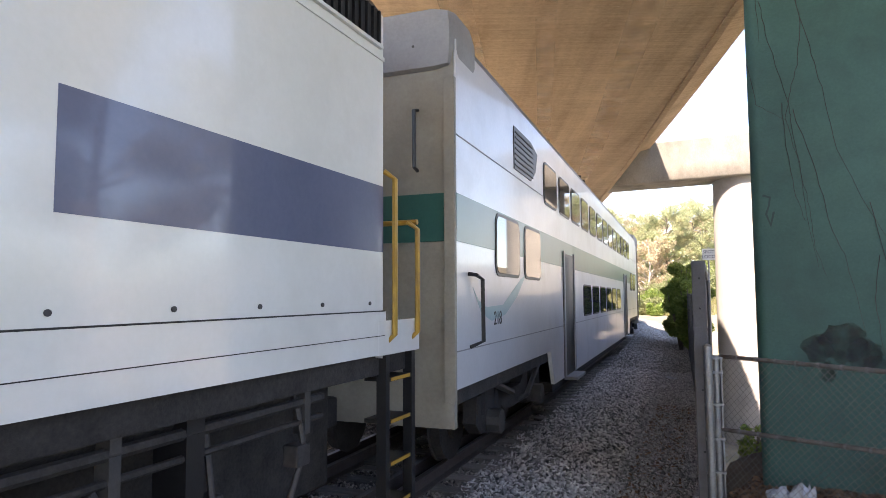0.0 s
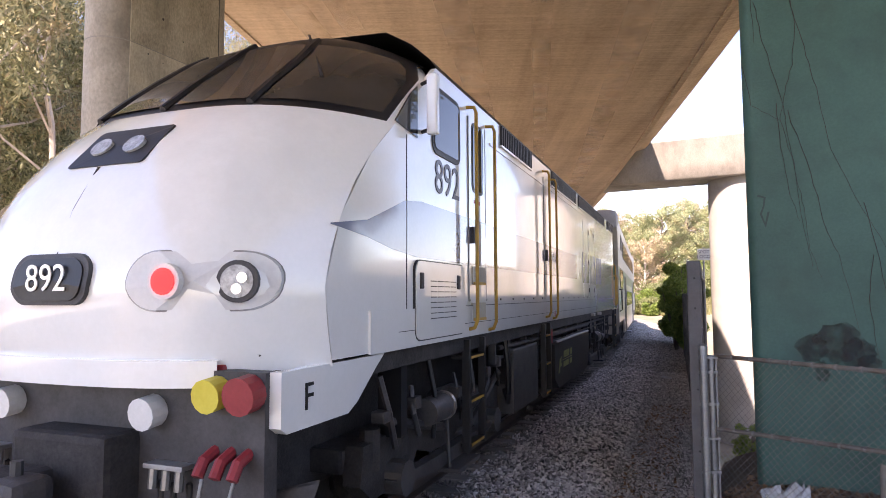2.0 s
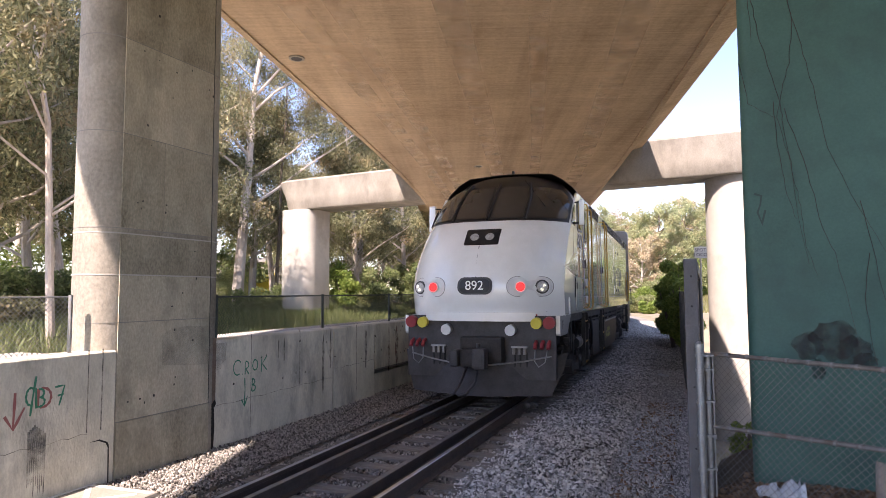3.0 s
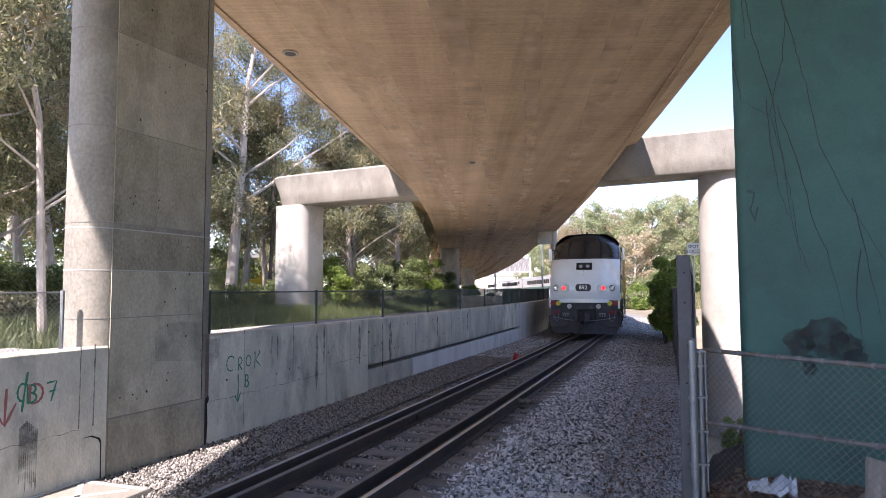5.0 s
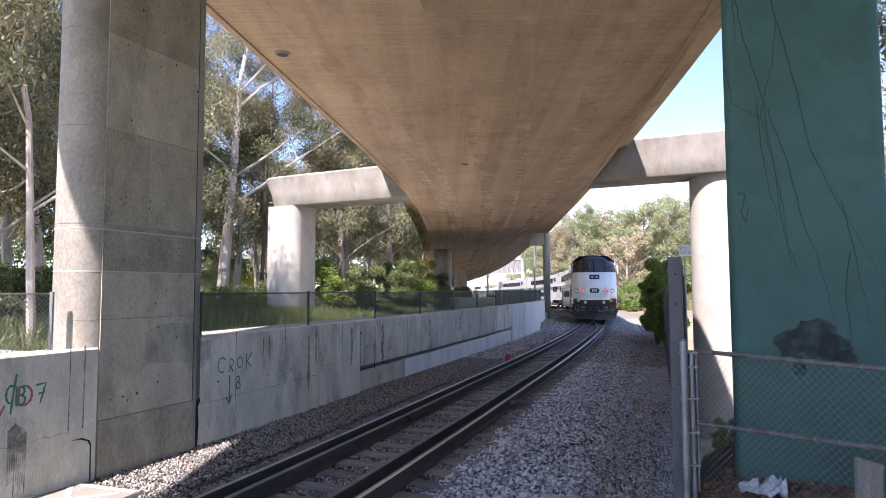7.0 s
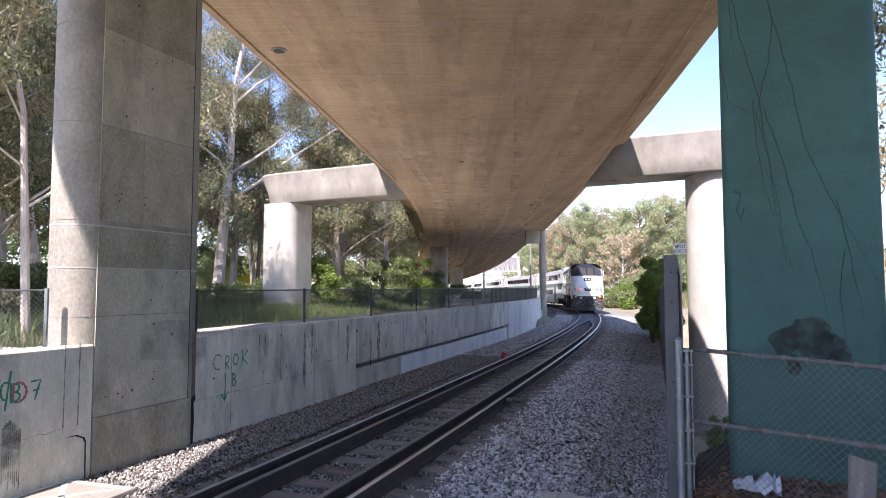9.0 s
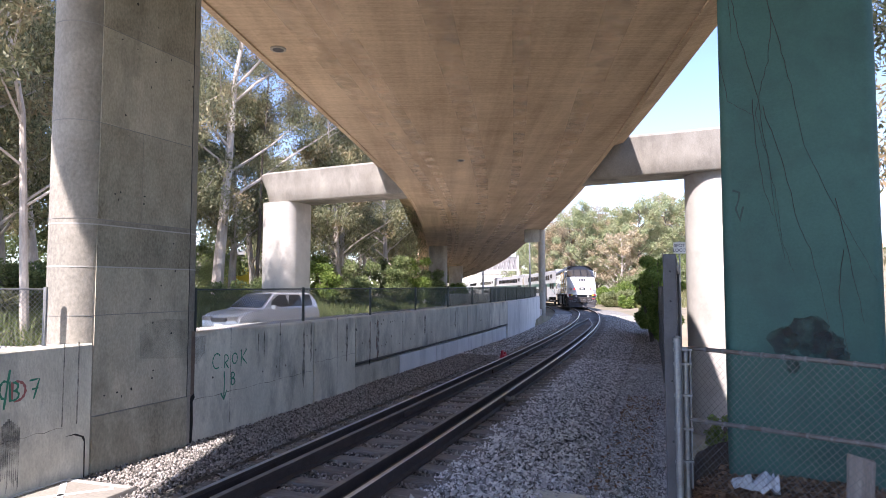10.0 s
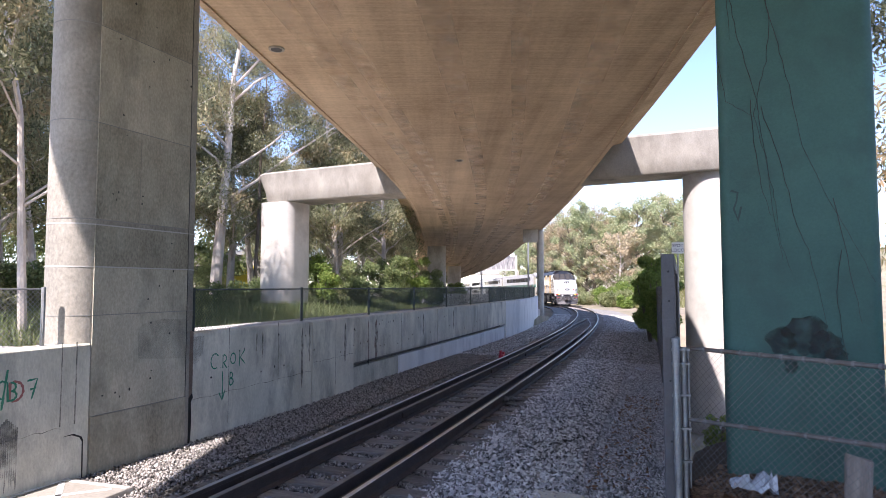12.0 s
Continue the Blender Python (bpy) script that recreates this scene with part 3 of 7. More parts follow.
make_bent("bent_cap", "weathered concrete outrigger cap beam across the tracks", -10.0, 40.0, 12.6, 28.9, 7.25, 9.1, 2.2, CAP_CONCRETE)
pier("bridge_column", "pale concrete bridge column with rounded corners behind the wall", -10.0, 40.0, -0.5, 7.25, 2.5, 2.5, 0.7, -26, CONCRETE_PALE)
pier("bridge_column", "sunlit pale round concrete bridge column", 12.9, 29.6, -5.0, 7.25, 3.0, 3.0, 1.48, 0, CONCRETE_PALE)
pier("bridge_column", "grey concrete bridge column under the deck", -0.8, 80.0, -0.5, 7.15, 2.3, 2.3, 0.6, 0, CONCRETE)
pier("bridge_column", "grey concrete bridge column under the far deck", 2.0, 113.0, -1.0, 5.75, 2.6, 2.4, 0.5, 0, CONCRETE)
pier("bridge_column", "slender grey column at the deck's outer edge", 8.85, 57.5, -1.0, 7.5, 0.58, 0.62, 0.3, 0, CONCRETE)
tagged(part("column_bracket", prism(bmesh.new(), [(7.3, 57.25), (8.62, 57.25), (8.62, 57.75), (7.3, 57.75)], 6.05, 7.25), CONCRETE, None, "small concrete bracket between slender column and deck", "structure"), category="bracket")
# ---- the train (local: y back from the near end, z from the rail's top, x to the side that faces the camera) ----


def loft(rows):
    """Faces between rows of equal numbers of points."""
    bm = bmesh.new()
    vr = [[bm.verts.new(p) for p in r] for r in rows]
    for a, b in zip(vr, vr[1:]):
        for k in range(len(a) - 1):
            bm.faces.new((a[k], a[k + 1], b[k + 1], b[k]))
    return bm


def rounded(y0, y1, z0, z1, r, n=4):
    """A rounded rectangle in y and z."""
    pts = []
    for cy, cz, a0 in ((y1 - r, z1 - r, 0), (y0 + r, z1 - r, 90), (y0 + r, z0 + r, 180), (y1 - r, z0 + r, 270)):
        pts += [(cy + r * math.cos(radians(a0 + 90 * i / n)), cz + r * math.sin(radians(a0 + 90 * i / n))) for i in range(n + 1)]
    return pts


def side_window(root, x, y0, y1, z0, z1, r=0.08, rim=0.035, name="window", mat=None):
    """A pane set in a dark rubber rim on the side wall."""
    w = part(name, side_plate(rounded(y0 - rim, y1 + rim, z0 - rim, z1 + rim, r + rim), x - 0.02, x + 0.012), BLACK, root)
    part("pane", side_plate(rounded(y0, y1, z0, z1, r), x - 0.02, x + 0.018), mat or GLASS, w, "dark tinted glass")
    return w


def lettering(root, words, height, m, mat, name="number"):
    """Raised characters as a mesh."""
    cu = bpy.data.curves.new(name, "FONT")
    cu.body, cu.size, cu.extrude, cu.align_x, cu.align_y = words, height * 1.4, 0.003, "CENTER", "CENTER"
    tmp = bpy.data.objects.new(name, cu)
    scene.collection.objects.link(tmp)
    me = bpy.data.meshes.new_from_object(tmp.evaluated_get(bpy.context.evaluated_depsgraph_get()))
    bpy.data.objects.remove(tmp)
    me.materials.clear()
    me.materials.append(mat)
    ob = new(name, me)
    ob.parent, ob.matrix_basis = root, m
    return ob


FACE_SIDE = Matrix(((0, 0, 1, 0), (1, 0, 0, 0), (0, 1, 0, 0), (0, 0, 0, 1)))     # text on the +x side
FACE_FRONT = Matrix(((1, 0, 0, 0), (0, 0, -1, 0), (0, 1, 0, 0), (0, 0, 0, 1)))   # text on the -y end
AXLES = []


def disc(bm, c, axis, r, depth, n=16):
    a = Vector(axis).normalized() * depth / 2
    return tube(bm, [Vector(c) - a, Vector(c) + a], r, n)


def make_bogie(root, y, base, r, half):
    frame = part("bogie_frame", boxed(-1.12, 1.12, y - base / 2 - half, y + base / 2 + half, 0.62, 0.82, 0.04), UNDER, root, "grimy cast bogie frame")
    for sx in (-1, 1):
        x = 1.12 * sx
        out = [(y - base / 2 - 0.55, 0.55), (y - base / 2 - 0.35, 0.4), (y - base / 2 + 0.35, 0.4), (y - base / 2 + 0.55, 0.6), (y - 0.45, 0.5), (y + 0.45, 0.5), (y + base / 2 - 0.55, 0.6), (y + base / 2 - 0.35, 0.4),
               (y + base / 2 + 0.35, 0.4), (y + base / 2 + 0.55, 0.55), (y + base / 2 + 0.5, 0.85), (y + 0.6, 0.9), (y + 0.4, 0.75), (y - 0.4, 0.75), (y - 0.6, 0.9), (y - base / 2 - 0.5, 0.85)]
        part("side_frame", side_plate(out, x, x + 0.16 * sx), UNDER, frame)
        for e in (-1, 1):
            part("axle_box", disc(bmesh.new(), (x + 0.2 * sx, y + e * base / 2, 0.5), (1, 0, 0), 0.15, 0.24, 10), DARK_STEEL, frame)
            for k in (-0.28, 0.28):
                part("spring", tubed([(x + 0.1 * sx, y + e * base / 2 + k, 0.62), (x + 0.1 * sx, y + e * base / 2 + k, 0.95)], 0.09, 8), UNDER, frame)
        part("brake_cylinder", tubed([(x + 0.12 * sx, y - 0.25, 0.98), (x + 0.12 * sx, y + 0.3, 0.98)], 0.1, 10), DARK_STEEL, frame)
        part("damper", tubed([(x + 0.22 * sx, y - base / 2 - 0.2, 1.0), (x + 0.22 * sx, y - 0.3, 0.72)], 0.045, 6), DARK_STEEL, frame)
        part("brake_pipe", tubed([(x + 0.24 * sx, y + base / 2 + 0.3, 1.05), (x + 0.24 * sx, y + 0.45, 0.58), (x + 0.1 * sx, y + 0.2, 0.5)], 0.04, 6), DARK_STEEL, frame)
    for e in (-1, 1):
        ax = part("wheelset", tubed([(-0.9, 0, 0), (0.9, 0, 0)], 0.08, 8), DARK_STEEL, root, m=pose(0, y + e * base / 2, r))
        for sx in (-1, 1):
            bm = disc(bmesh.new(), (0.73 * sx, 0, 0), (1, 0, 0), r, 0.13, 24)
            disc(bm, (0.66 * sx, 0, 0), (1, 0, 0), r + 0.025, 0.03, 24)
            disc(bm, (0.8 * sx, 0, 0), (1, 0, 0), r * 0.45, 0.08, 12)
            part("wheel", bm, UNDER, ax)
        AXLES.append((ax, y + e * base / 2, r))


def make_ladder(root, y0, y1, x, z0, z1, rungs):
    lad = part("step_ladder", boxed(x - 0.06, x + 0.02, y0, y0 + 0.06, z0, z1), BLACK, root, "black steps with yellow edges")
    bm = box(bmesh.new(), x - 0.06, x + 0.02, y1 - 0.06, y1, z0, z1)
    part("stile", bm, BLACK, lad)
    for i in range(rungs):
        z = z0 + 0.04 + (z1 - z0 - 0.25) * i / max(1, rungs - 1)
        part("tread", boxed(x - 0.2, x + 0.015, y0 + 0.06, y1 - 0.06, z, z + 0.03), BLACK, lad)
        part("tread_edge", boxed(x + 0.005, x + 0.02, y0 + 0.09, y1 - 0.09, z + 0.004, z + 0.03), YELLOW, lad, "worn yellow edge")


def make_rail_bar(root, y, z0, z1, x, bend=0.11):
    part("handrail", tubed([(x, y, z0 - 0.02), (x + bend * 0.7, y, z0), (x + bend, y, z0 + 0.08), (x + bend, y, z1 - 0.06), (x + bend * 0.8, y, z1), (x, y, z1 + 0.01)], 0.02, 8), YELLOW, root, "chipped ochre yellow handrail", smooth=True)


HW = 1.52


def nose_y(z, u):
    """How far back the nose's skin lies at height z and u across."""
    zs, ys = [1.55, 1.75, 2.1, 2.5, 2.9, 3.2, 3.45, 3.7, 4.0, 4.3, 4.5, 4.64, 4.76], [0.12, 0.05, 0.0, 0.08, 0.30, 0.56, 0.86, 1.14, 1.50, 1.86, 2.2, 2.6, 3.3]
    y = float(np.interp(z, zs, ys))
    c = 0.62 + 0.2 * min(1.0, max(0.0, (z - 2.2) / 1.2))
    return y - 0.22 + c * abs(u / HW) ** 3.8 + 0.12 * (u / HW) ** 2


def on_nose(u0, u1, z0, z1, r, lift, n=6, thick=0.0):
    """A rounded patch that follows the nose's skin."""
    bm = bmesh.new()
    pts = rounded(u0, u1, z0, z1, r, n)
    c = bm.verts.new(((u0 + u1) / 2, nose_y((z0 + z1) / 2, (u0 + u1) / 2) - lift, (z0 + z1) / 2))
    ring = [bm.verts.new((u, nose_y(z, u) - lift, z)) for u, z in pts]
    back = [bm.verts.new((u, nose_y(z, u) + 0.03, z)) for u, z in pts]
    n = len(ring)
    for i in range(n):
        bm.faces.new((c, ring[i], ring[(i + 1) % n]))
        bm.faces.new((ring[i], back[i], back[(i + 1) % n], ring[(i + 1) % n]))
    return bm


def under_gear(root):
    """Pipes, valves, sand hoses, brake rods and brackets hung below the floor on both sides."""
    rng = random.Random(19)
    for sx in (-1, 1):
        for y0, y1 in ((1.3, 5.2), (11.9, 16.9)):
            mid = (y0 + y1) / 2
            part("equaliser_beam", side_plate([(y0 + 0.5, 0.52), (y0 + 0.7, 0.44), (mid - 0.5, 0.36), (mid + 0.5, 0.36), (y1 - 0.7, 0.44), (y1 - 0.5, 0.52), (mid + 0.6, 0.5), (mid - 0.6, 0.5)], sx * 1.3, sx * 1.4), UNDER_GREY, root)
            part("brake_cylinder", tubed([(sx * 1.38, mid - 0.75, 0.95), (sx * 1.38, mid - 0.3, 0.95)], 0.13, 14), UNDER_GREY, root, "scuffed brake cylinder", smooth=True)
            part("cylinder_end", tubed([(sx * 1.38, mid - 0.31, 0.95), (sx * 1.38, mid - 0.26, 0.95)], 0.145, 14), CHROME_SOFT, root)
            part("brake_cylinder", tubed([(sx * 1.36, mid + 0.5, 0.88), (sx * 1.36, mid + 0.9, 0.88)], 0.11, 14), UNDER_GREY, root, smooth=True)
            part("tread_plate", boxed(sx * 1.42 - 0.14, sx * 1.42 + 0.14, mid - 0.3, mid + 0.35, 0.3, 0.34, 0.005), UNDER_GREY, root)
            for k in (-0.25, 0.3):
                part("step_hanger", tubed([(sx * 1.44, mid + k, 0.33), (sx * 1.4, mid + k, 0.9)], 0.02, 6), DARK_STEEL, root)
            for k in range(7):
                y = y0 + 0.3 + (y1 - y0 - 0.6) * k / 6 + rng.uniform(-0.12, 0.12)
                z1, z0 = rng.uniform(1.2, 1.5), rng.uniform(0.55, 0.95)
                part("sand_pipe", tubed([(sx * 1.36, y, z1), (sx * 1.42, y + rng.uniform(-0.1, 0.1), (z0 + z1) / 2), (sx * 1.38, y + rng.uniform(-0.3, 0.3), z0)], rng.uniform(0.016, 0.032), 6), rng.choice((UNDER_GREY, BLACK, DARK_STEEL)), root)
                part("valve", boxed(sx * 1.38 - 0.06, sx * 1.38 + 0.06, y - 0.07, y + 0.06, z0 + 0.25, z0 + 0.25 + rng.uniform(0.08, 0.18), 0.015), rng.choice((UNDER_GREY, UNDER_GREY, DARK_STEEL)), root)
        for z, r in ((1.5, 0.025), (1.36, 0.03), (1.24, 0.02)):
            part("conduit", tubed([(sx * 1.4, 4.9, z), (sx * 1.41, 8.0, z - 0.03), (sx * 1.4, 12.2, z), (sx * 1.39, 16.8, z + 0.02)], r, 6), UNDER, root)
        for y in (8.3, 9.6, 11.0, 12.4, 13.1, 15.2, 16.6, 4.7, 6.3):
            part("hanger", boxed(sx * 1.36 - 0.03, sx * 1.36 + 0.06, y - 0.03, y + 0.03, 1.18, 1.56), DARK_STEEL, root)
        for y in (12.6, 13.75):
            part("sill_bracket", boxed(sx * 1.5, sx * 1.58, y - 0.1, y + 0.1, 1.53, 1.6, 0.008), GALV, root)
        for k in range(24):
            y = 3.4 + 0.6 * k
            part("sill_bolt", disc(bmesh.new(), (sx * (HW + 0.004), y, 1.99), (1, 0, 0), 0.014, 0.012, 8), DARK_STEEL, root)


def make_loco():
    root = thing("locomotive", "white diesel passenger locomotive with slate blue stripe and black roof", "locomotive")
    LEN = 17.4
    us = [HW * math.sin(math.pi / 2 * k / 14) for k in range(-14, 15)]
    zs = [1.58, 1.68, 1.85, 2.1, 2.35, 2.6, 2.85, 3.1, 3.3, 3.44]
    part("nose", loft([[(u, nose_y(z, u), z) for u in us] for z in zs]), WHITE, root, smooth=True)
    for sx in (1, -1):
        # side wall with a raked front edge; its foot steps down at the nose
        front = [(nose_y(z, HW), z) for z in (1.62, 2.1, 2.6, 3.1, 3.44, 3.7, 3.95, 4.2)]
        wall = part("side_wall", side_plate([*front, (LEN, 4.2), (LEN, 1.62)], sx * (HW - 0.05), sx * HW), WHITE, root, "glossy off-white side wall")
        part("lower_sill", side_plate([(1.12, 1.61), (1.12, 1.93), (LEN + 0.02, 1.93), (LEN + 0.02, 1.61)], sx * HW, sx * (HW + 0.018)), WHITE, wall)
        part("sill_groove", side_plate([(3.3, 1.927), (3.3, 1.935), (LEN, 1.935), (LEN, 1.927)], sx * HW, sx * (HW + 0.021)), BLACK, wall)
        part("sill_groove", side_plate([(1.6, 1.747), (1.6, 1.752), (LEN, 1.752), (LEN, 1.747)], sx * HW, sx * (HW + 0.021)), UNDER, wall)
        part("roof_moulding", side_plate([(4.2, 3.84), (4.2, 3.87), (LEN, 3.87), (LEN, 3.84)], sx * HW, sx * (HW + 0.012)), WHITE, wall)
        part("skirt", side_plate([(0.08, 1.28), (0.08, 1.6), (1.4, 1.6), (1.25, 1.5), (0.98, 1.3), (0.85, 1.24), (0.14, 1.24)], sx * (HW - 0.09), sx * (HW - 0.01)), WHITE, root)
        # stripe: a thin point that swells behind the nose, then a straight band
        up = [(0.6, 2.525), (1.1, 2.6), (1.5, 2.74), (1.75, 2.83), (2.1, 2.87), (10.48, 2.87)]
        dn = [(10.48, 2.37), (2.0, 2.37), (1.5, 2.41), (1.1, 2.47), (0.6, 2.515)]
        part("stripe", side_plate(up + dn, sx * (HW - 0.01), sx * (HW + 0.003)), BLUE, wall, "slate blue stripe")
        part("stripe", side_plate([(14.81, 2.37), (14.81, 2.87), (LEN, 2.87), (LEN, 2.37)], sx * (HW - 0.01), sx * (HW + 0.003)), BLUE, wall, "slate blue stripe")
        for k in range(9):
            y = 11.21 + 0.385 * k
            bm = side_plate([(y, 2.31), (y + 0.04, 2.99), (y + 0.15, 2.99), (y + 0.11, 2.31)], sx * HW, sx * (HW + 0.009))
            part("lettering_bar", bm, BLUE, wall, "slate blue lettering bar")
            if k % 3 != 2:
                part("lettering_bar", side_plate([(y + 0.2, 2.31), (y + 0.2, 2.99), (y + 0.3, 2.99), (y + 0.3, 2.31)], sx * HW, sx * (HW + 0.009)), BLUE, wall, "slate blue lettering bar")
        # louvres below the roof edge
        for a, b, kind in ((4.65, 6.35, 0), (7.85, 10.4, 0), (10.75, 15.2, 1), (16.0, 17.35, 0)):
            lv = part("louvre", side_plate([(a, 3.94), (a, 4.21), (b, 4.21), (b, 3.94)], sx * HW, sx * (HW + 0.006)), BLACK, wall, "black roof louvre")
            bm = bmesh.new()
            n = int((b - a) / (0.085 if kind == 0 else 0.06))
            for i in range(n):
                y = a + (b - a) * (i + 0.5) / n
                box(bm, sx * HW, sx * (HW + 0.028), y - 0.012, y + 0.012, 3.955, 4.2)
            part("slats", bm, DARK_STEEL if kind else BLACK, lv, kind="stuff")
            part("louvre_frame", side_plate([(a, 3.92), (a, 3.945), (b, 3.945), (b, 3.92)], sx * HW, sx * (HW + 0.03)), WHITE, lv)
        # doors and their handrails
        for y0, y1 in ((3.38, 3.98), (7.2, 7.68)):
            d = part("door", side_plate(rounded(y0, y1, 1.98, 4.0, 0.03), sx * HW, sx * (HW + 0.008)), WHITE, wall)
            part("door_stripe", side_plate([(y0 + 0.005, 2.37), (y0 + 0.005, 2.87), (y1 - 0.005, 2.87), (y1 - 0.005, 2.37)], sx * HW, sx * (HW + 0.011)), BLUE, d)
            for yy in (y0, y1):
                part("door_gap", side_plate([(yy - 0.006, 1.98), (yy - 0.006, 3.98), (yy + 0.006, 3.98), (yy + 0.006, 1.98)], sx * HW, sx * (HW + 0.012)), ROOF_GREY, d)
            part("door_handle", boxed(sx * HW, sx * (HW + 0.05), y0 + 0.06, y0 + 0.1, 2.6, 2.78, 0.008), DARK_STEEL, d)
            make_rail_bar(root, y0 - 0.03, 1.7, 4.06, sx * HW, sx * 0.11)
            make_rail_bar(root, y1 + 0.06, 1.66, 4.02, sx * HW, sx * 0.11)
            make_ladder(root, y0, y1, sx * 1.5, 0.4, 1.57, 3)
        side_window(wall, sx * HW if sx > 0 else -HW - 0.006, 3.52, 3.86, 3.2, 3.92, 0.06)
        for z in (2.16, 1.77):
            st = part("foothold", side_plate(rounded(3.46, 3.92, z, z + 0.19, 0.02), sx * HW, sx * (HW + 0.022)), COACH_END, wall, "recessed foothold")
            part("foothold_tread", boxed(sx * HW, sx * (HW + 0.035), 3.48, 3.9, z - 0.005, z + 0.025), YELLOW, st, "yellow tread")
        for y0, y1 in ((11.34, 12.12), (12.16, 12.99)):
            hd = part("hatch_door", side_plate([(y0, 2.0), (y0, 3.7), (y1, 3.7), (y1, 2.0)], sx * HW, sx * (HW + 0.006)), WHITE, wall)
            for z in (2.15, 2.8, 3.5):
                part("hinge", boxed(sx * HW, sx * (HW + 0.02), y1 - 0.02, y1 + 0.015, z - 0.05, z + 0.05), DARK_STEEL, hd)
        part("panel_seam", side_plate([(1.78, 1.6), (1.78, 3.4), (1.792, 3.4), (1.792, 1.6)], sx * HW, sx * (HW + 0.004)), DARK_STEEL, wall)
        # ventilated hatch under the cab window
        h = part("cab_hatch", side_plate(rounded(1.918, 3.182, 1.648, 2.352, 0.1), sx * HW, sx * (HW + 0.02)), BLACK, wall)
        hp = part("hatch_panel", side_plate(rounded(1.93, 3.17, 1.66, 2.34, 0.09), sx * HW, sx * (HW + 0.03)), WHITE, h, "hinged white ventilation hatch")
        for i in range(8):
            for j in range(4):
                z = 1.83 + 0.048 * i
                part("vent_slot", boxed(sx * HW, sx * (HW + 0.036), 2.25 + 0.17 * j, 2.39 + 0.17 * j, z, z + 0.008), DARK_STEEL, hp)
        for y in (2.0, 2.94):
            part("latch", boxed(sx * HW, sx * (HW + 0.045), y, y + 0.07, 2.1, 2.24, 0.01), DARK_STEEL, hp)
        # cab windows and mirror
        side_window(wall, sx * HW if sx > 0 else -HW - 0.006, 2.4, 3.06, 3.42, 3.98, 0.06, 0.05)
        q = part("quarter_window", side_plate([(1.55, 3.46), (2.0, 3.42), (2.0, 3.88), (1.86, 3.78)], sx * HW, sx * (HW + 0.012)), GLASS, wall, "dark triangular quarter light")
        mr = part("mirror", boxed(sx * (HW + 0.1), sx * (HW + 0.2), 1.98, 2.06, 3.44, 3.98, 0.02), WHITE, root, "white mirror housing on arms")
        for z in (3.5, 3.94):
            part("mirror_arm", tubed([(sx * HW, 2.12, z), (sx * (HW + 0.14), 2.03, z)], 0.018, 6), BLACK, mr)
        # under the floor
        part("valve_box", boxed(sx * 1.05, sx * 1.44, 5.5, 7.0, 0.42, 1.3, 0.03), DARK_STEEL, root, "grey equipment box")
        bm = bmesh.new()
        tube(bm, [(sx * 1.42, 5.1, 1.5), (sx * 1.46, 5.12, 1.1), (sx * 1.44, 5.2, 0.75), (sx * 1.38, 5.4, 0.6), (sx * 1.3, 5.5, 0.75)], 0.035, 8)
        part("air_hose", bm, BLACK, root)
        bm = bmesh.new()
        tube(bm, [(sx * 1.3, 4.6, 1.42), (sx * 1.3, 16.2, 1.42)], 0.04, 6)
        tube(bm, [(sx * 1.38, 7.9, 1.34), (sx * 1.38, 12.6, 1.34)], 0.05, 6)
        part("air_pipe", bm, UNDER, root)
        for y in (1.9, 5.3, 7.1, 12.9, 15.6):
            part("bracket", boxed(sx * 1.2, sx * 1.42, y, y + 0.12, 0.85, 1.52), BLACK, root)
    bm = bmesh.new()
    prof = [(HW, 4.2), (HW - 0.1, 4.34), (HW - 0.3, 4.52), (0.95, 4.68), (0.0, 4.73), (-0.95, 4.68), (-HW + 0.3, 4.52), (-HW + 0.1, 4.34), (-HW, 4.2)]
    part("roof", loft([[(x, y, z) for x, z in prof] for y in (2.55, 6, 10, LEN)]), BLACK, root, "black roof", smooth=True)
    for y0, y1, w, h in ((6.8, 9.2, 0.8, 0.16), (10.2, 13.0, 0.9, 0.14), (14.2, 16.2, 0.7, 0.15)):
        part("roof_hatch", boxed(-w, w, y0, y1, 4.66, 4.72 + h, 0.05), BLACK, root)
    bm = bmesh.new()
    bm.faces.new([bm.verts.new((x, LEN, z)) for x, z in [(HW, 1.58), *prof, (-HW, 1.58)]])
    part("rear_wall", bm, WHITE, root)
    part("rear_platform", boxed(-HW, HW + 0.02, LEN - 0.1, LEN + 0.6, 1.6, 1.86, 0.01), WHITE, root, "white end platform")
    for y, z in ((LEN + 0.1, 3.0), (LEN + 0.5, 2.65)):
        part("handrail", tubed([(HW - 0.02, y - 0.05, z), (HW + 0.05, y, z - 0.06), (HW + 0.05, y, 1.75), (HW, y - 0.03, 1.7)], 0.022, 8), YELLOW, root, "chipped ochre yellow handrail", smooth=True)
    part("handrail", tubed([(HW - 0.4, LEN + 0.5, 2.65), (HW + 0.05, LEN + 0.5, 2.65)], 0.022, 8), YELLOW, root)
    make_ladder(root, LEN + 0.05, LEN + 0.55, HW - 0.02, 0.4, 1.6, 4)
    part("floor_plate", boxed(-HW + 0.06, HW - 0.06, 0.9, LEN + 0.5, 1.45, 1.6), UNDER, root)
    part("centre_sill", boxed(-0.82, 0.82, 0.5, LEN + 0.35, 0.5, 1.5, 0.03), UNDER, root)
    # cab front: black mask with two windscreens and white corner pillars
    zc = [3.44, 3.6, 3.8, 4.0, 4.2, 4.4, 4.55, 4.66, 4.76]

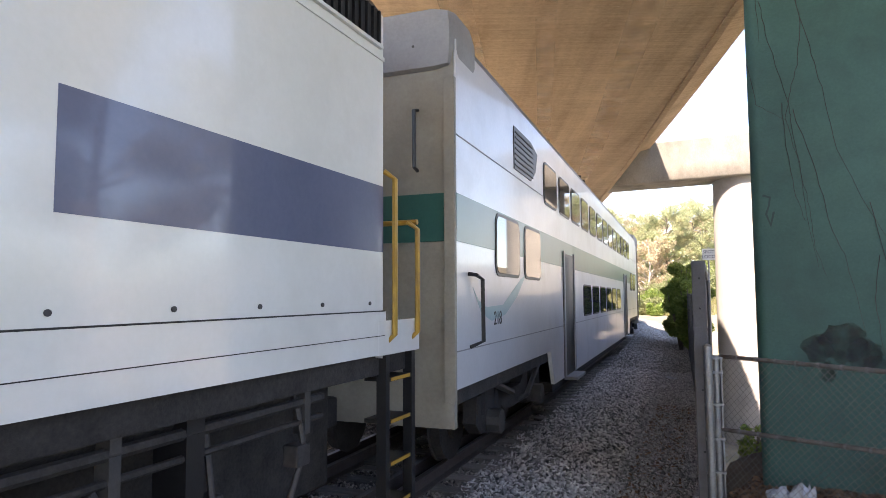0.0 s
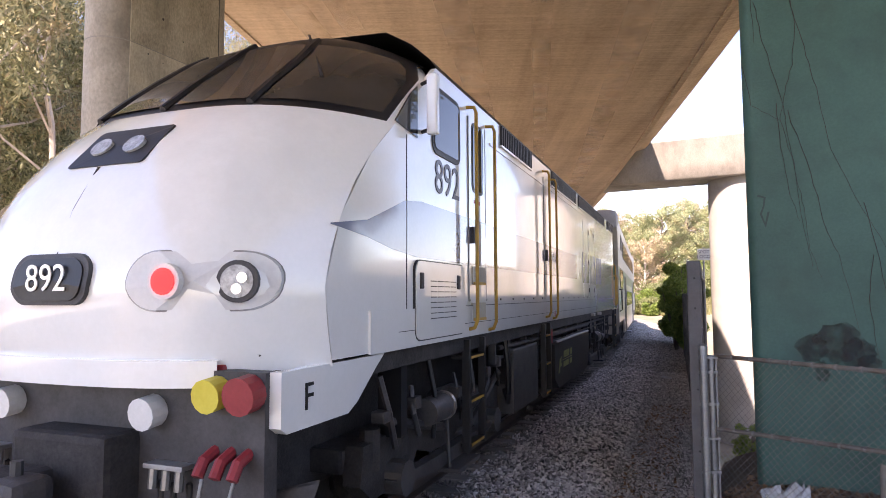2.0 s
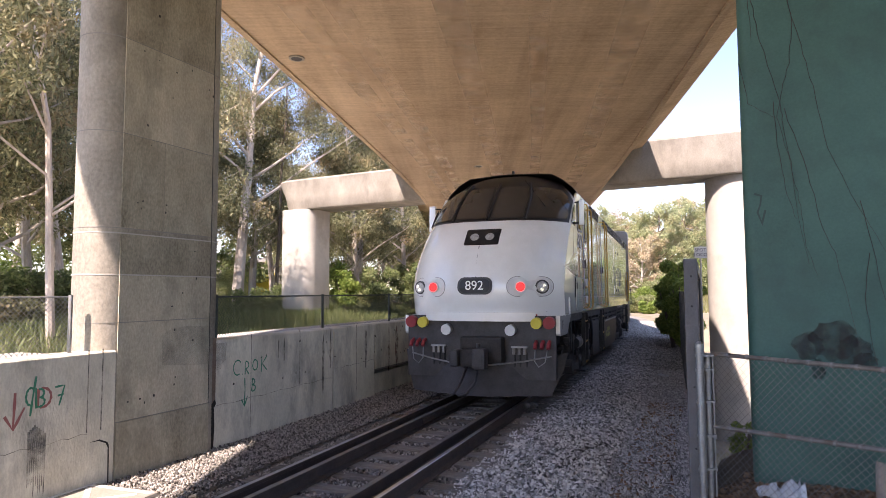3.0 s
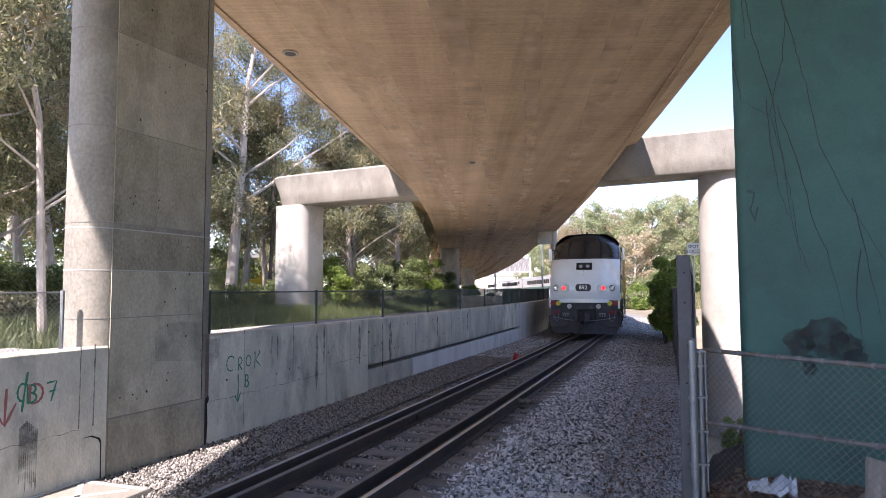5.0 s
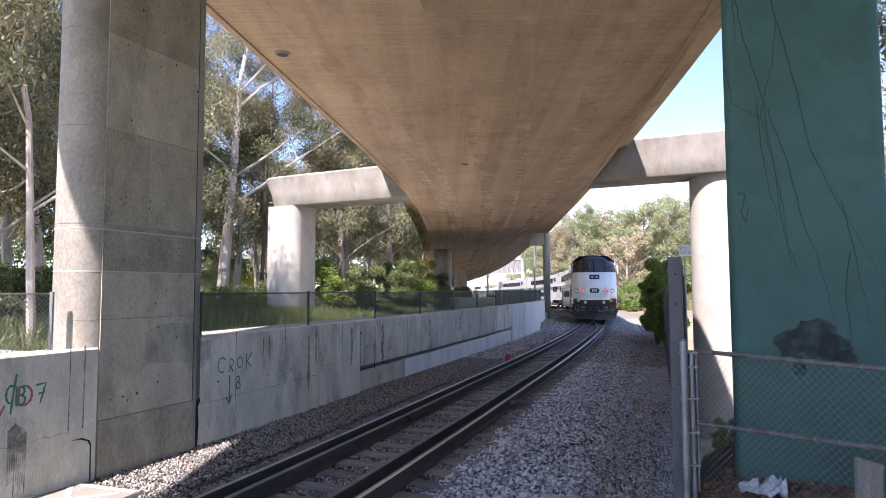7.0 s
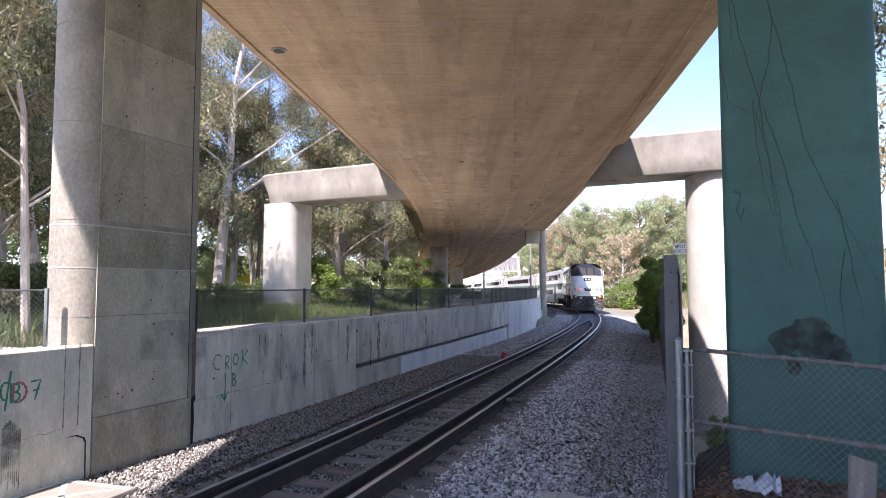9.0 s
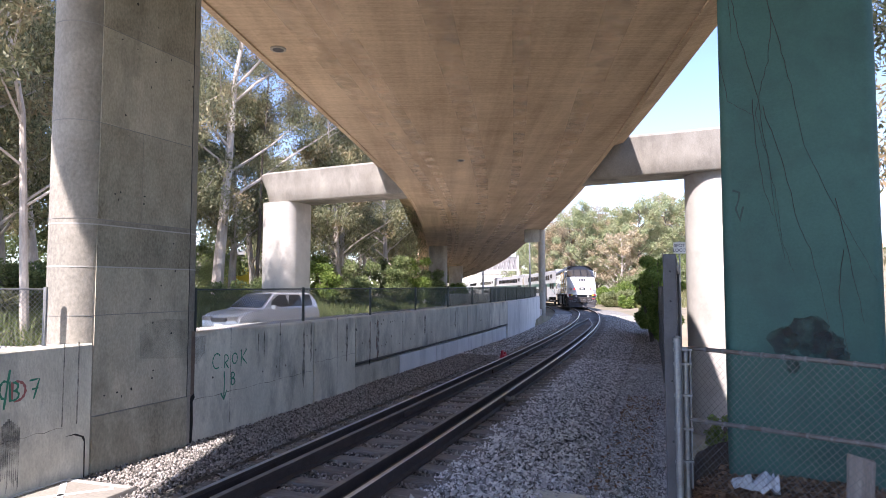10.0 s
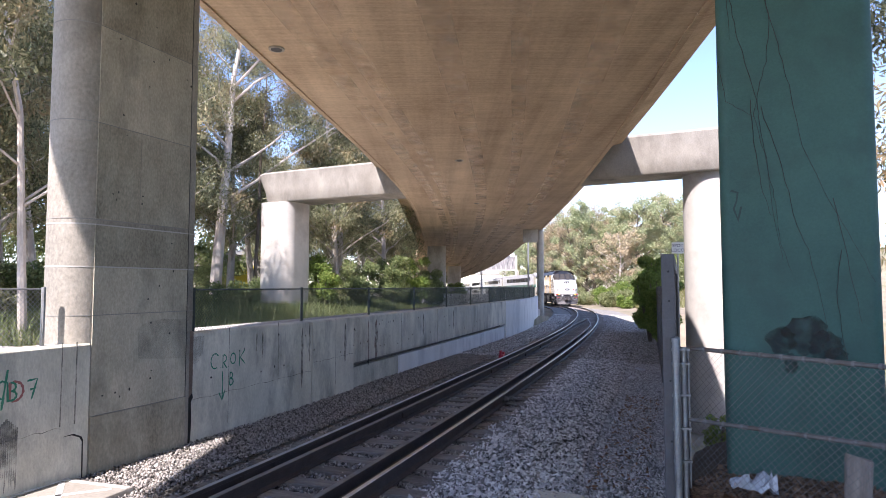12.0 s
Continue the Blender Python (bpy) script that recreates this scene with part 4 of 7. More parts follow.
    def cab(z, k):
        s = math.sin(math.pi / 2 * k / 14)
        w = HW - max(0.0, z - 4.05) * 0.75
        return (w * s, nose_y(z, HW * s), z - 0.12 * abs(s) ** 3 * max(0.0, z - 3.9))
    for name, k0, k1, mat in (("windscreen_mask", -12, 12, BLACK), ("corner_pillar", 12, 14, WHITE), ("corner_pillar", -14, -12, WHITE)):
        part(name, loft([[cab(z, k) for k in range(k0, k1 + 1)] for z in (zc if name == "windscreen_mask" else zc[:6])]), mat, root, smooth=True)
    part("cab_roof", loft([[cab(z, k) for k in list(range(-14, -11))] for z in zc[5:]]), BLACK, root, smooth=True)
    part("cab_roof", loft([[cab(z, k) for k in list(range(12, 15))] for z in zc[5:]]), BLACK, root, smooth=True)
    part("cab_roof", loft([[cab(4.76, k) for k in range(-14, 15)], [(1.0 * math.sin(math.pi / 2 * k / 14), 4.4, 4.76) for k in range(-14, 15)]]), BLACK, root, smooth=True)
    for k0, k1 in ((-11.2, -4.9), (-4.2, -0.4), (0.4, 4.2), (4.9, 11.2)):
        rows = []
        for z in (3.5, 3.7, 3.9, 4.1, 4.26):
            t = 0.55 * max(0.0, z - 3.9) / 0.36 if abs(k0) > 4.5 else 0.0
            a, b = (k0 + 2.2 * t, k1) if k0 < 0 else (k0, k1 - 2.2 * t)
            rows.append([Vector(cab(z, a + (b - a) * i / 8)) + Vector((0, -0.014, 0.008)) for i in range(9)])
        part("windscreen", loft(rows), CAB_GLASS, root, "dark raked windscreen", smooth=True)
    for k in (-4.55, 0.0, 4.55):
        part("windscreen_pillar", tubed([Vector(cab(z, k)) + Vector((0, -0.012, 0.006)) for z in (3.46, 3.7, 3.95, 4.2, 4.36)], 0.03, 6), BLACK, root, smooth=True)
    part("roof_beacon", tubed([(0, 2.9, 4.72), (0, 2.9, 4.86)], [0.05, 0.03], 10), BLACK, root)
    for u in (-0.75, 0.55):
        part("wiper", tubed([Vector(cab(4.4, 14 * u / 2)) + Vector((0, -0.04, 0.03)), Vector(cab(3.75, 14 * u / 2 + (3 if u > 0 else -3))) + Vector((0, -0.04, 0.02))], 0.013, 5), BLACK, root)
    # nose details
    part("nose_window", on_nose(-0.32, 0.36, 2.93, 3.26, 0.03, 0.008), BLACK, root, "small dark nose window")
    for u in (-0.13, 0.17):
        c = Vector((u, nose_y(3.09, u) - 0.012, 3.09))
        part("headlamp", disc(bmesh.new(), c, (0, -1, 0.75), 0.085, 0.03, 16), LAMP_CLEAR, root, "clear round headlamp")
    part("nose_seam", on_nose(-1.25, 1.25, 1.672, 1.684, 0.005, 0.004, 3), DARK_STEEL, root)
    part("nose_seam", on_nose(-0.005, 0.005, 2.3, 2.92, 0.004, 0.003), DARK_STEEL, root)
    nb = part("number_board", on_nose(-0.33, 0.33, 1.99, 2.31, 0.13, 0.03), DARK_STEEL, root, "dark oblong number board")
    part("board_glass", on_nose(-0.29, 0.29, 2.02, 2.28, 0.11, 0.038), BLACK, nb)
    lettering(nb, "892", 0.17, Matrix.Translation((0, nose_y(2.15, 0) - 0.043, 2.15)) @ FACE_FRONT, WHITE)
    for sx in (-1, 1):
        # raised plate in greyer white: the recess's shading is put into its colour
        cl = part("lamp_housing", on_nose(0.6 * sx - 0.0 if sx > 0 else -1.36, 1.36 if sx > 0 else -0.6, 1.96, 2.31, 0.17, 0.016), LAMP_BED, root, "recessed oblong lamp cluster")
        part("housing_rim", on_nose(0.59 if sx > 0 else -1.37, 1.37 if sx > 0 else -0.59, 1.95, 2.32, 0.178, 0.012), CHROME_SOFT, cl)
        for u, lamp, r in ((0.84, RED_LAMP, 0.08), (1.19, LAMP_CLEAR, 0.1)):
            c = Vector((u * sx, nose_y(2.13, u) - 0.02, 2.13))
            ax = Vector((0.35 * sx if u > 1 else 0.12 * sx, -1, 0))
            part("lamp_rim", disc(bmesh.new(), c, ax, r + 0.028, 0.045, 20), DARK_STEEL if u > 1 else LAMP_BED, cl)
            part("lamp_lens", disc(bmesh.new(), c + ax.normalized() * 0.015, ax, r, 0.03, 20), lamp, cl, "glowing red marker lamp" if lamp is RED_LAMP else "clear headlamp")
            if lamp is LAMP_CLEAR:
                for k in range(3):
                    a = 2 * math.pi * k / 3 + 0.5
                    part("bulb", disc(bmesh.new(), c + ax.normalized() * 0.03 + Vector((0.045 * math.cos(a), 0, 0.045 * math.sin(a))), ax, 0.032, 0.012, 10), CHROME, cl)
        for u, z, mat, r in ((1.1, 1.47, YELLOW_BRIGHT, 0.1), (1.33, 1.48, RED, 0.11), (0.62, 1.34, LAMP_BED, 0.1)):
            part("connector_cap", disc(bmesh.new(), (u * sx, -0.02, z), (0, 1, 0.1), r, 0.12, 14), mat, root, "round connector cap")
        for i, u in enumerate((1.08, 1.2, 1.32)):
            part("hose_coupling", tubed([(u * sx, 0.06, 1.14), (u * sx, -0.05, 1.1), (u * sx, -0.1, 1.02)], 0.036, 8), RED, root, "red hose coupling")
        hb = part("hose_bracket", boxed(0.78 * sx - 0.15, 0.78 * sx + 0.15, -0.06, 0.06, 1.02, 1.05, 0.005), GALV, root, "pale steel hose bracket")
        for u in (0.68, 0.78, 0.88):
            part("hose_gland", tubed([(u * sx, -0.02, 1.03), (u * sx, -0.03, 0.9)], 0.028, 8), CHROME_SOFT, hb)
        part("cable_loop", tubed([(1.08 * sx, -0.06, 1.02), (1.07 * sx, -0.1, 0.8), (1.15 * sx, -0.12, 0.7), (1.26 * sx, -0.1, 0.78), (1.3 * sx, -0.06, 1.0)], 0.011, 6), GALV, root)
        for u in (0.68, 0.78, 0.9):
            part("brake_hose", tubed([(u * sx, 0.16, 0.98), (u * sx, 0.04, 0.92), (u * sx, 0.06, 0.68), (u * sx * 1.02, 0.1, 0.6)], 0.025, 8), BLACK, root)
        part("cut_lever", tubed([(1.35 * sx, 0.05, 0.88), (0.85 * sx, -0.05, 0.78), (0.25 * sx, -0.3, 0.72)], 0.016, 6), GALV, root)
        part("grab_post", tubed([(1.4 * sx, 0.1, 0.6), (1.4 * sx, 0.1, 1.1)], 0.03, 6), YELLOW_BRIGHT, root, "yellow grab post")
        part("reflector", boxed(0.95 * sx - 0.14, 0.95 * sx + 0.14, 0.08, 0.12, 1.6, 1.63), RED, root)
    part("anticlimber", loft([[(u, nose_y(1.6, u) - 0.06, z) for u in us[7:22]] for z in (1.5, 1.53, 1.66)] + [[(u, nose_y(1.6, u) + 0.1, 1.67) for u in us[7:22]]]), WHITE, root, "white bumper lip", smooth=True)
    part("buffer_plate", boxed(-1.43, 1.43, 0.04, 0.16, 0.45, 1.6), UNDER_GREY, root, "scuffed dark grey buffer plate")
    part("coupler_pocket", boxed(-0.3, 0.5, -0.22, 0.25, 0.72, 1.22, 0.05), UNDER, root)
    cp = part("coupler", boxed(-0.2, 0.1, -0.52, 0.1, 0.7, 1.02, 0.06), UNDER, root, "knuckle coupler")
    part("knuckle", boxed(0.04, 0.3, -0.62, -0.35, 0.66, 1.04, 0.07), UNDER_GREY, cp)
    part("guard_arm", boxed(-0.38, -0.22, -0.6, -0.2, 0.7, 1.0, 0.05), UNDER_GREY, cp)
    part("knuckle_pin", tubed([(0.14, -0.48, 1.02), (0.14, -0.48, 1.12)], 0.035, 8), DARK_STEEL, cp)
    part("air_hose", tubed([(0.05, -0.2, 0.7), (0.1, -0.55, 0.45), (-0.05, -0.62, 0.25), (-0.2, -0.6, 0.2)], 0.026, 8), UNDER_GREY, root)
    part("air_hose", tubed([(-0.15, -0.2, 0.7), (-0.2, -0.5, 0.4), (-0.3, -0.62, 0.22)], 0.026, 8), UNDER_GREY, root)
    rows = []
    for edge, mid, w, back in ((0.92, 0.6, 1.6, 0.0), (0.6, 0.42, 1.52, -0.08), (0.17, 0.17, 1.33, -0.26)):
        lift = edge - mid
        rows.append([(w * q, 0.05 + back - 0.5 * (1 - abs(q)), mid + lift * max(0.0, (abs(q) - 0.16) / 0.84)) for q in (-1, -0.58, -0.16, 0.16, 0.58, 1)])
    rows = [[(x, y + 0.3, z) for x, y, z in r] for r in rows]
    rows += [[(x * 0.98, y + 0.06, z) for x, y, z in r] for r in rows[::-1]]
    part("plough", loft(rows), UNDER_GREY, root, "dark steel snow plough", smooth=True)
    lettering(root, "892", 0.33, Matrix.Translation((HW + 0.004, 2.76, 3.15)) @ FACE_SIDE, BLUE_DARK)
    lettering(root, "F", 0.17, Matrix.Translation((HW - 0.006, 0.36, 1.42)) @ FACE_SIDE, BLACK, "letter")
    for sx in (-1, 1):
        tank = part("fuel_tank", side_plate([(8.25, 0.55), (8.25, 1.15), (8.4, 1.22), (12.2, 1.22), (12.35, 1.1), (12.2, 0.5), (11.8, 0.36), (8.6, 0.36)], sx * 0.1, sx * 1.46), BLACK, root, "black fuel tank")
        part("tank_lip", tubed([(sx * 1.46, 8.4, 1.2), (sx * 1.46, 12.2, 1.2)], 0.025, 6), GALV, tank)
        if sx > 0:
            part("tank_emblem", side_plate([(8.55, 0.62), (8.68, 0.86), (8.86, 0.9), (8.8, 0.8), (8.9, 0.74), (8.72, 0.72), (8.66, 0.62)], 1.46, 1.466), LIME, tank, "lime green emblem")
            for k in (0, 1, 2, 3, 4, 5, 7, 8):
                y = 9.08 + 0.1 * k
                part("lettering_bar", side_plate([(y, 0.86), (y + 0.02, 0.985), (y + 0.085, 0.985), (y + 0.065, 0.86)], 1.46, 1.466), LIME, tank, "pale green lettering bar")
                part("lettering_bar", side_plate([(y - 0.03, 0.69), (y - 0.01, 0.79), (y + 0.065, 0.79), (y + 0.045, 0.69)], 1.46, 1.466), LIME, tank, "pale green lettering bar")
            part("lettering_rule", side_plate([(8.95, 0.82), (8.95, 0.833), (9.98, 0.833), (9.98, 0.82)], 1.46, 1.466), LIME, tank)
    ring = [(10.86 + 0.3 * math.cos(radians(a)), 2.68 + 0.3 * math.sin(radians(a))) for a in range(-150, 151, 15)]
    ring += [(10.86 + 0.17 * math.cos(radians(a)), 2.68 + 0.17 * math.sin(radians(a))) for a in range(150, -151, -15)]
    part("faded_emblem", side_plate(ring, HW, HW + 0.005), EMBLEM, root, "faded pale tan round emblem")
    part("warning_label", side_plate([(3.56, 2.94), (3.56, 3.09), (3.76, 3.09), (3.76, 2.94)], HW, HW + 0.012), WHITE, root)
    part("warning_label", side_plate([(3.56, 3.05), (3.56, 3.09), (3.76, 3.09), (3.76, 3.05)], HW, HW + 0.014), RED, root, "red warning label")
    tg = part("sill_tag", boxed(HW + 0.018, HW + 0.026, 7.84, 7.94, 1.66, 1.78), WHITE, root, "small white and red tag")
    part("tag_mark", boxed(HW + 0.018, HW + 0.03, 7.86, 7.92, 1.67, 1.76), RED, tg)
    part("extinguisher", tubed([(1.42, 8.05, 1.2), (1.42, 8.05, 1.45)], 0.045, 10), RED, root, "red cylinder")
    under_gear(root)
    make_bogie(root, 3.35, 2.7, 0.5, 0.55)
    make_bogie(root, 14.0, 2.7, 0.5, 0.55)
    return root


def make_coach(first):
    root = thing("passenger_coach", "silver bilevel passenger coach with dark green band, doors open" if first else "silver bilevel passenger coach with dark green band", "railway coach")
    L, hw = 25.7, 1.5
    skirt = [(0.0, 1.12), (4.6, 1.12), (4.9, 0.55), (20.8, 0.55), (21.1, 1.12), (L, 1.12), (L, 4.6), (0.0, 4.6)]
    for sx in (1, -1):
        wall = part("side_wall", side_plate(skirt, sx * (hw - 0.06), sx * hw), STEEL, root, "reflective silver side wall")
        part("green_band", side_plate([(0, 2.56), (0, 3.04), (L, 3.04), (L, 2.56)], sx * hw, sx * (hw + 0.004)), GREEN_BAND, wall, "dark green band")
        for z in (1.48, 3.62):
            part("side_seam", side_plate([(0, z), (0, z + 0.012), (L, z + 0.012), (L, z)], sx * hw, sx * (hw + 0.006)), ROOF_GREY, wall)
        x = sx * hw if sx > 0 else -hw - 0.006
        lv = part("vent_grille", side_plate([(2.3, 3.72), (2.3, 4.3), (3.3, 4.3), (3.75, 4.2), (3.6, 3.9), (3.3, 3.72)], sx * hw, sx * (hw + 0.012)), BLACK, wall, "black slatted air vent")
        for i in range(7):
            part("vent_slat", boxed(sx * hw, sx * (hw + 0.022), 2.34, 3.4, 3.77 + 0.075 * i, 3.79 + 0.075 * i), DARK_STEEL, lv)
        for a, b in ((1.4, 2.5), (2.85, 3.85), (21.85, 22.85), (23.2, 24.3)):
            side_window(wall, x, a, b, 2.3, 2.98, 0.1, 0.04)
        for i in range(13):
            side_window(wall, x, 4.25 + 1.34 * i, 5.3 + 1.34 * i, 3.55, 4.18, 0.1)
        for i in range(6):
            side_window(wall, x, 8.4 + 1.5 * i, 9.6 + 1.5 * i, 1.62, 2.25, 0.1)
        for a in (5.85, 18.6):
            dr = part("doorway", side_plate([(a, 0.56), (a, 2.82), (a + 1.25, 2.82), (a + 1.25, 0.56)], sx * hw, sx * (hw + 0.012)), BLACK, wall, "open dark doorway")
            for k in (0.0, 1.13):
                part("door_post", side_plate([(a + k, 0.56), (a + k, 2.86), (a + k + 0.12, 2.86), (a + k + 0.12, 0.56)], sx * hw, sx * (hw + 0.03)), ROOF_GREY, dr)
            part("door_leaf", side_plate([(a + 0.2, 0.6), (a + 0.2, 2.76), (a + 0.55, 2.76), (a + 0.55, 0.6)], sx * hw, sx * (hw + 0.018)), DARK_STEEL, dr)
            part("door_step", boxed(sx * (hw - 0.02), sx * (hw + 0.22), a + 0.1, a + 1.15, 0.5, 0.55), ROOF_GREY, dr)
        part("grab_rail", tubed([(sx * hw, 0.35, 2.25), (sx * (hw + 0.08), 0.38, 2.24), (sx * (hw + 0.08), 0.6, 2.2), (sx * (hw + 0.08), 0.62, 1.55), (sx * hw, 0.4, 1.5)], 0.022, 6), BLACK, wall)
        part("swoosh", side_plate([(0.5, 2.12), (0.7, 1.98), (1.0, 1.9), (1.7, 1.92), (2.6, 2.25), (2.9, 2.32), (2.4, 2.02), (1.8, 1.8), (1.2, 1.74), (0.8, 1.84)], sx * hw, sx * (hw + 0.003)), TEAL_PALE, wall, "faded pale teal swoosh")
    pts = []
    for k in range(0, 13):
        a = math.pi * k / 12
        c, s = math.cos(a), math.sin(a)
        pts.append((hw * (abs(c) ** 0.5) * (1 if c >= 0 else -1), 4.6 + 0.26 * abs(s) ** 0.8))
    part("roof", loft([[(x, y, z) for x, z in pts] for y in (0.5, 8, 17, L - 0.5)]), ROOF_GREY, root, "grey rounded roof", smooth=True)
    for y0, y1 in ((-0.02, 0.5), (L - 0.5, L + 0.02)):
        near = y0 < 1
        cap = boxed(-hw - 0.02, hw + 0.02, -0.14 if near else L - 0.8, 0.8 if near else L + 0.14, 4.26, 4.96, 0.24)
        dome = part("roof_end", cap, ROOF_GREY, root, "domed grey roof end", smooth=True)
        for u in (-1.1, -0.55, 0.55, 1.1):
            part("rivet", disc(bmesh.new(), (u, -0.14 if near else L + 0.14, 4.52), (0, 1, 0), 0.015, 0.012, 6), DARK_STEEL, dome)
        y = 0.0 if near else L
        ew = part("end_wall", boxed(-hw + 0.02, hw - 0.02, y - 0.02 if near else y - 0.06, y + 0.06 if near else y + 0.02, 0.75, 4.62), COACH_END, root, "tan grey end wall")
        d = -0.03 if near else 0.03
        part("end_band", boxed(-hw + 0.02, hw - 0.02, min(y + d, y), max(y + d, y), 2.56, 3.04), GREEN_BAND, ew)
        for u in (-hw + 0.05, hw - 0.05):
            part("corner_post", boxed(u - 0.06, u + 0.055, min(y + d * 2, y), max(y + d * 2, y), 1.0, 4.2, 0.01), COACH_END, ew)
        part("gangway", boxed(-0.55, 0.55, min(y + d * 8, y), max(y + d * 8, y), 1.3, 3.4, 0.04), BLACK, ew, "black rubber gangway")
        part("end_handle", tubed([(1.1, y + d, 3.9), (1.1, y + d * 4, 3.88), (1.1, y + d * 4, 3.3), (1.1, y + d, 3.28)], 0.02, 6), BLACK, ew)
        part("coupler", boxed(-0.2, 0.2, min(y + d * 12, y), max(y + d * 12, y), 0.7, 1.0, 0.04), UNDER, root)
    part("floor", boxed(-hw + 0.06, hw - 0.06, 0.1, L - 0.1, 0.95, 1.1), UNDER, root)
    part("low_floor", boxed(-hw + 0.06, hw - 0.06, 5.0, 20.7, 0.4, 0.56), UNDER, root)
    if first:
        lettering(root, "218", 0.16, Matrix.Translation((hw + 0.004, 1.45, 1.76)) @ FACE_SIDE, DARK_STEEL)
    for y in (8.6, 9.2, 20.4):
        part("roof_horn", tubed([(1.1, y, 4.75), (1.45, y + 0.1, 4.75)], 0.04, 6), BLACK, root)
    make_bogie(root, 3.0, 2.4, 0.46, 0.4)
    make_bogie(root, 22.7, 2.4, 0.46, 0.4)
    return root


LAMP_BED = surface("recess_shade_and_cap_white", (0.62, 0.61, 0.59), (0.72, 0.71, 0.69), 0.45, 5, 40, 0)
LAMP_CLEAR = surface("clear_lamp_glass", (0.2, 0.2, 0.2), (0.55, 0.55, 0.54), 0.12, 14, 60, 0.1)
CAB_GLASS = surface("tinted_cab_glass", (0.035, 0.031, 0.027), (0.06, 0.053, 0.046), 0.04, 1.4, 5, 0)
CHROME_SOFT = surface("brushed_lamp_housing", (0.22, 0.215, 0.21), (0.32, 0.31, 0.3), 0.35, 5, 40, 0, metal=0.6)
EMBLEM = surface("faded_decal", (0.66, 0.64, 0.60), (0.75, 0.735, 0.705), 0.16, 4, 30, 0)
YELLOW_BRIGHT = surface("bright_yellow", (0.6, 0.48, 0.04), (0.7, 0.58, 0.08), 0.5, 6, 40, 0.05)
UNDER_GREY = surface("scuffed_dark_steel", (0.026, 0.024, 0.025), (0.075, 0.069, 0.071), 0.6, 4, 40, 0.15)
BLUE_DARK = surface("dark_blue_number", (0.03, 0.035, 0.06), (0.05, 0.055, 0.09), 0.35, 4, 40, 0)
LIME = surface("lime_paint", (0.22, 0.26, 0.10), (0.30, 0.35, 0.14), 0.5, 4, 40, 0)
TEAL_PALE = surface("pale_teal_decal", (0.25, 0.42, 0.46), (0.35, 0.5, 0.53), 0.35, 3, 30, 0)
for _m, _w in ((EMBLEM, 1.0), (STEEL, 0.3)):
    _b = nodes_of(_m)[1]
    _b.inputs["Coat Weight"].default_value, _b.inputs["Coat Roughness"].default_value = _w, 0.06
loco = make_loco()
LOCO_AXLES = list(AXLES)
coaches = [make_coach(True)]
COACH_AXLES = AXLES[4:8]
for _i in range(4):
    c = copy_thing(coaches[0], pose(0, 0, 0))
    tagged(c, "silver bilevel passenger coach with dark green band farther along the train")
    for ch in list(c.children):
        if ch.name.startswith("number"):
            bpy.data.objects.remove(ch)
    coaches.append(c)
# ---- fences ----


def wires(name, a, b, z0a, z1a, z0b, z1b, pitch, r, mat, parent):
    """Chain-link mesh between two uprights: two sets of leaning wires, each a thin three-sided bar."""
    a, b = Vector(a), Vector(b)
    n = (b - a).length
    d = (b - a) / n
    side = Vector((-d.y, d.x, 0))
    vs, fs = [], []

    def bar(p, q):
        ax = (q - p).normalized()
        e1 = side * r
        e2 = ax.cross(side) * r
        k = len(vs)
        for c in (p, q):
            vs.extend([tuple(c + e1), tuple(c - e1 * 0.5 + e2 * 0.87), tuple(c - e1 * 0.5 - e2 * 0.87)])
        for i in range(3):
            j = (i + 1) % 3
            fs.append((k + i, k + j, k + 3 + j, k + 3 + i))

    def at(u, v):
        t = u / n
        lo, hi = z0a + (z0b - z0a) * t, z1a + (z1b - z1a) * t
        p = a + d * u
        return Vector((p.x, p.y, lo + (hi - lo) * v))
    h = ((z1a - z0a) + (z1b - z0b)) / 2
    k = -int(h / pitch) - 1
    while k * pitch < n:
        u0 = k * pitch
        for lean in (1, -1):
            s, e = (u0, u0 + h) if lean > 0 else (u0 + h, u0)
            lo, hi = 0.0, 1.0
            # clip to the panel
            us, ue = s, e
            if us < 0 or us > n:
                c = 0.0 if us < 0 else n
                lo = (c - us) / (ue - us)
            if ue < 0 or ue > n:
                c = 0.0 if ue < 0 else n
                hi = (c - us) / (ue - us)
            if 0 <= lo < hi <= 1:
                p, q = at(us + (ue - us) * lo, lo), at(us + (ue - us) * hi, hi)
                off = side * (r * 1.2 * lean)
                bar(p + off, q + off)
        k += 1
    return raw(name, vs, fs, mat, parent, "", "stuff")


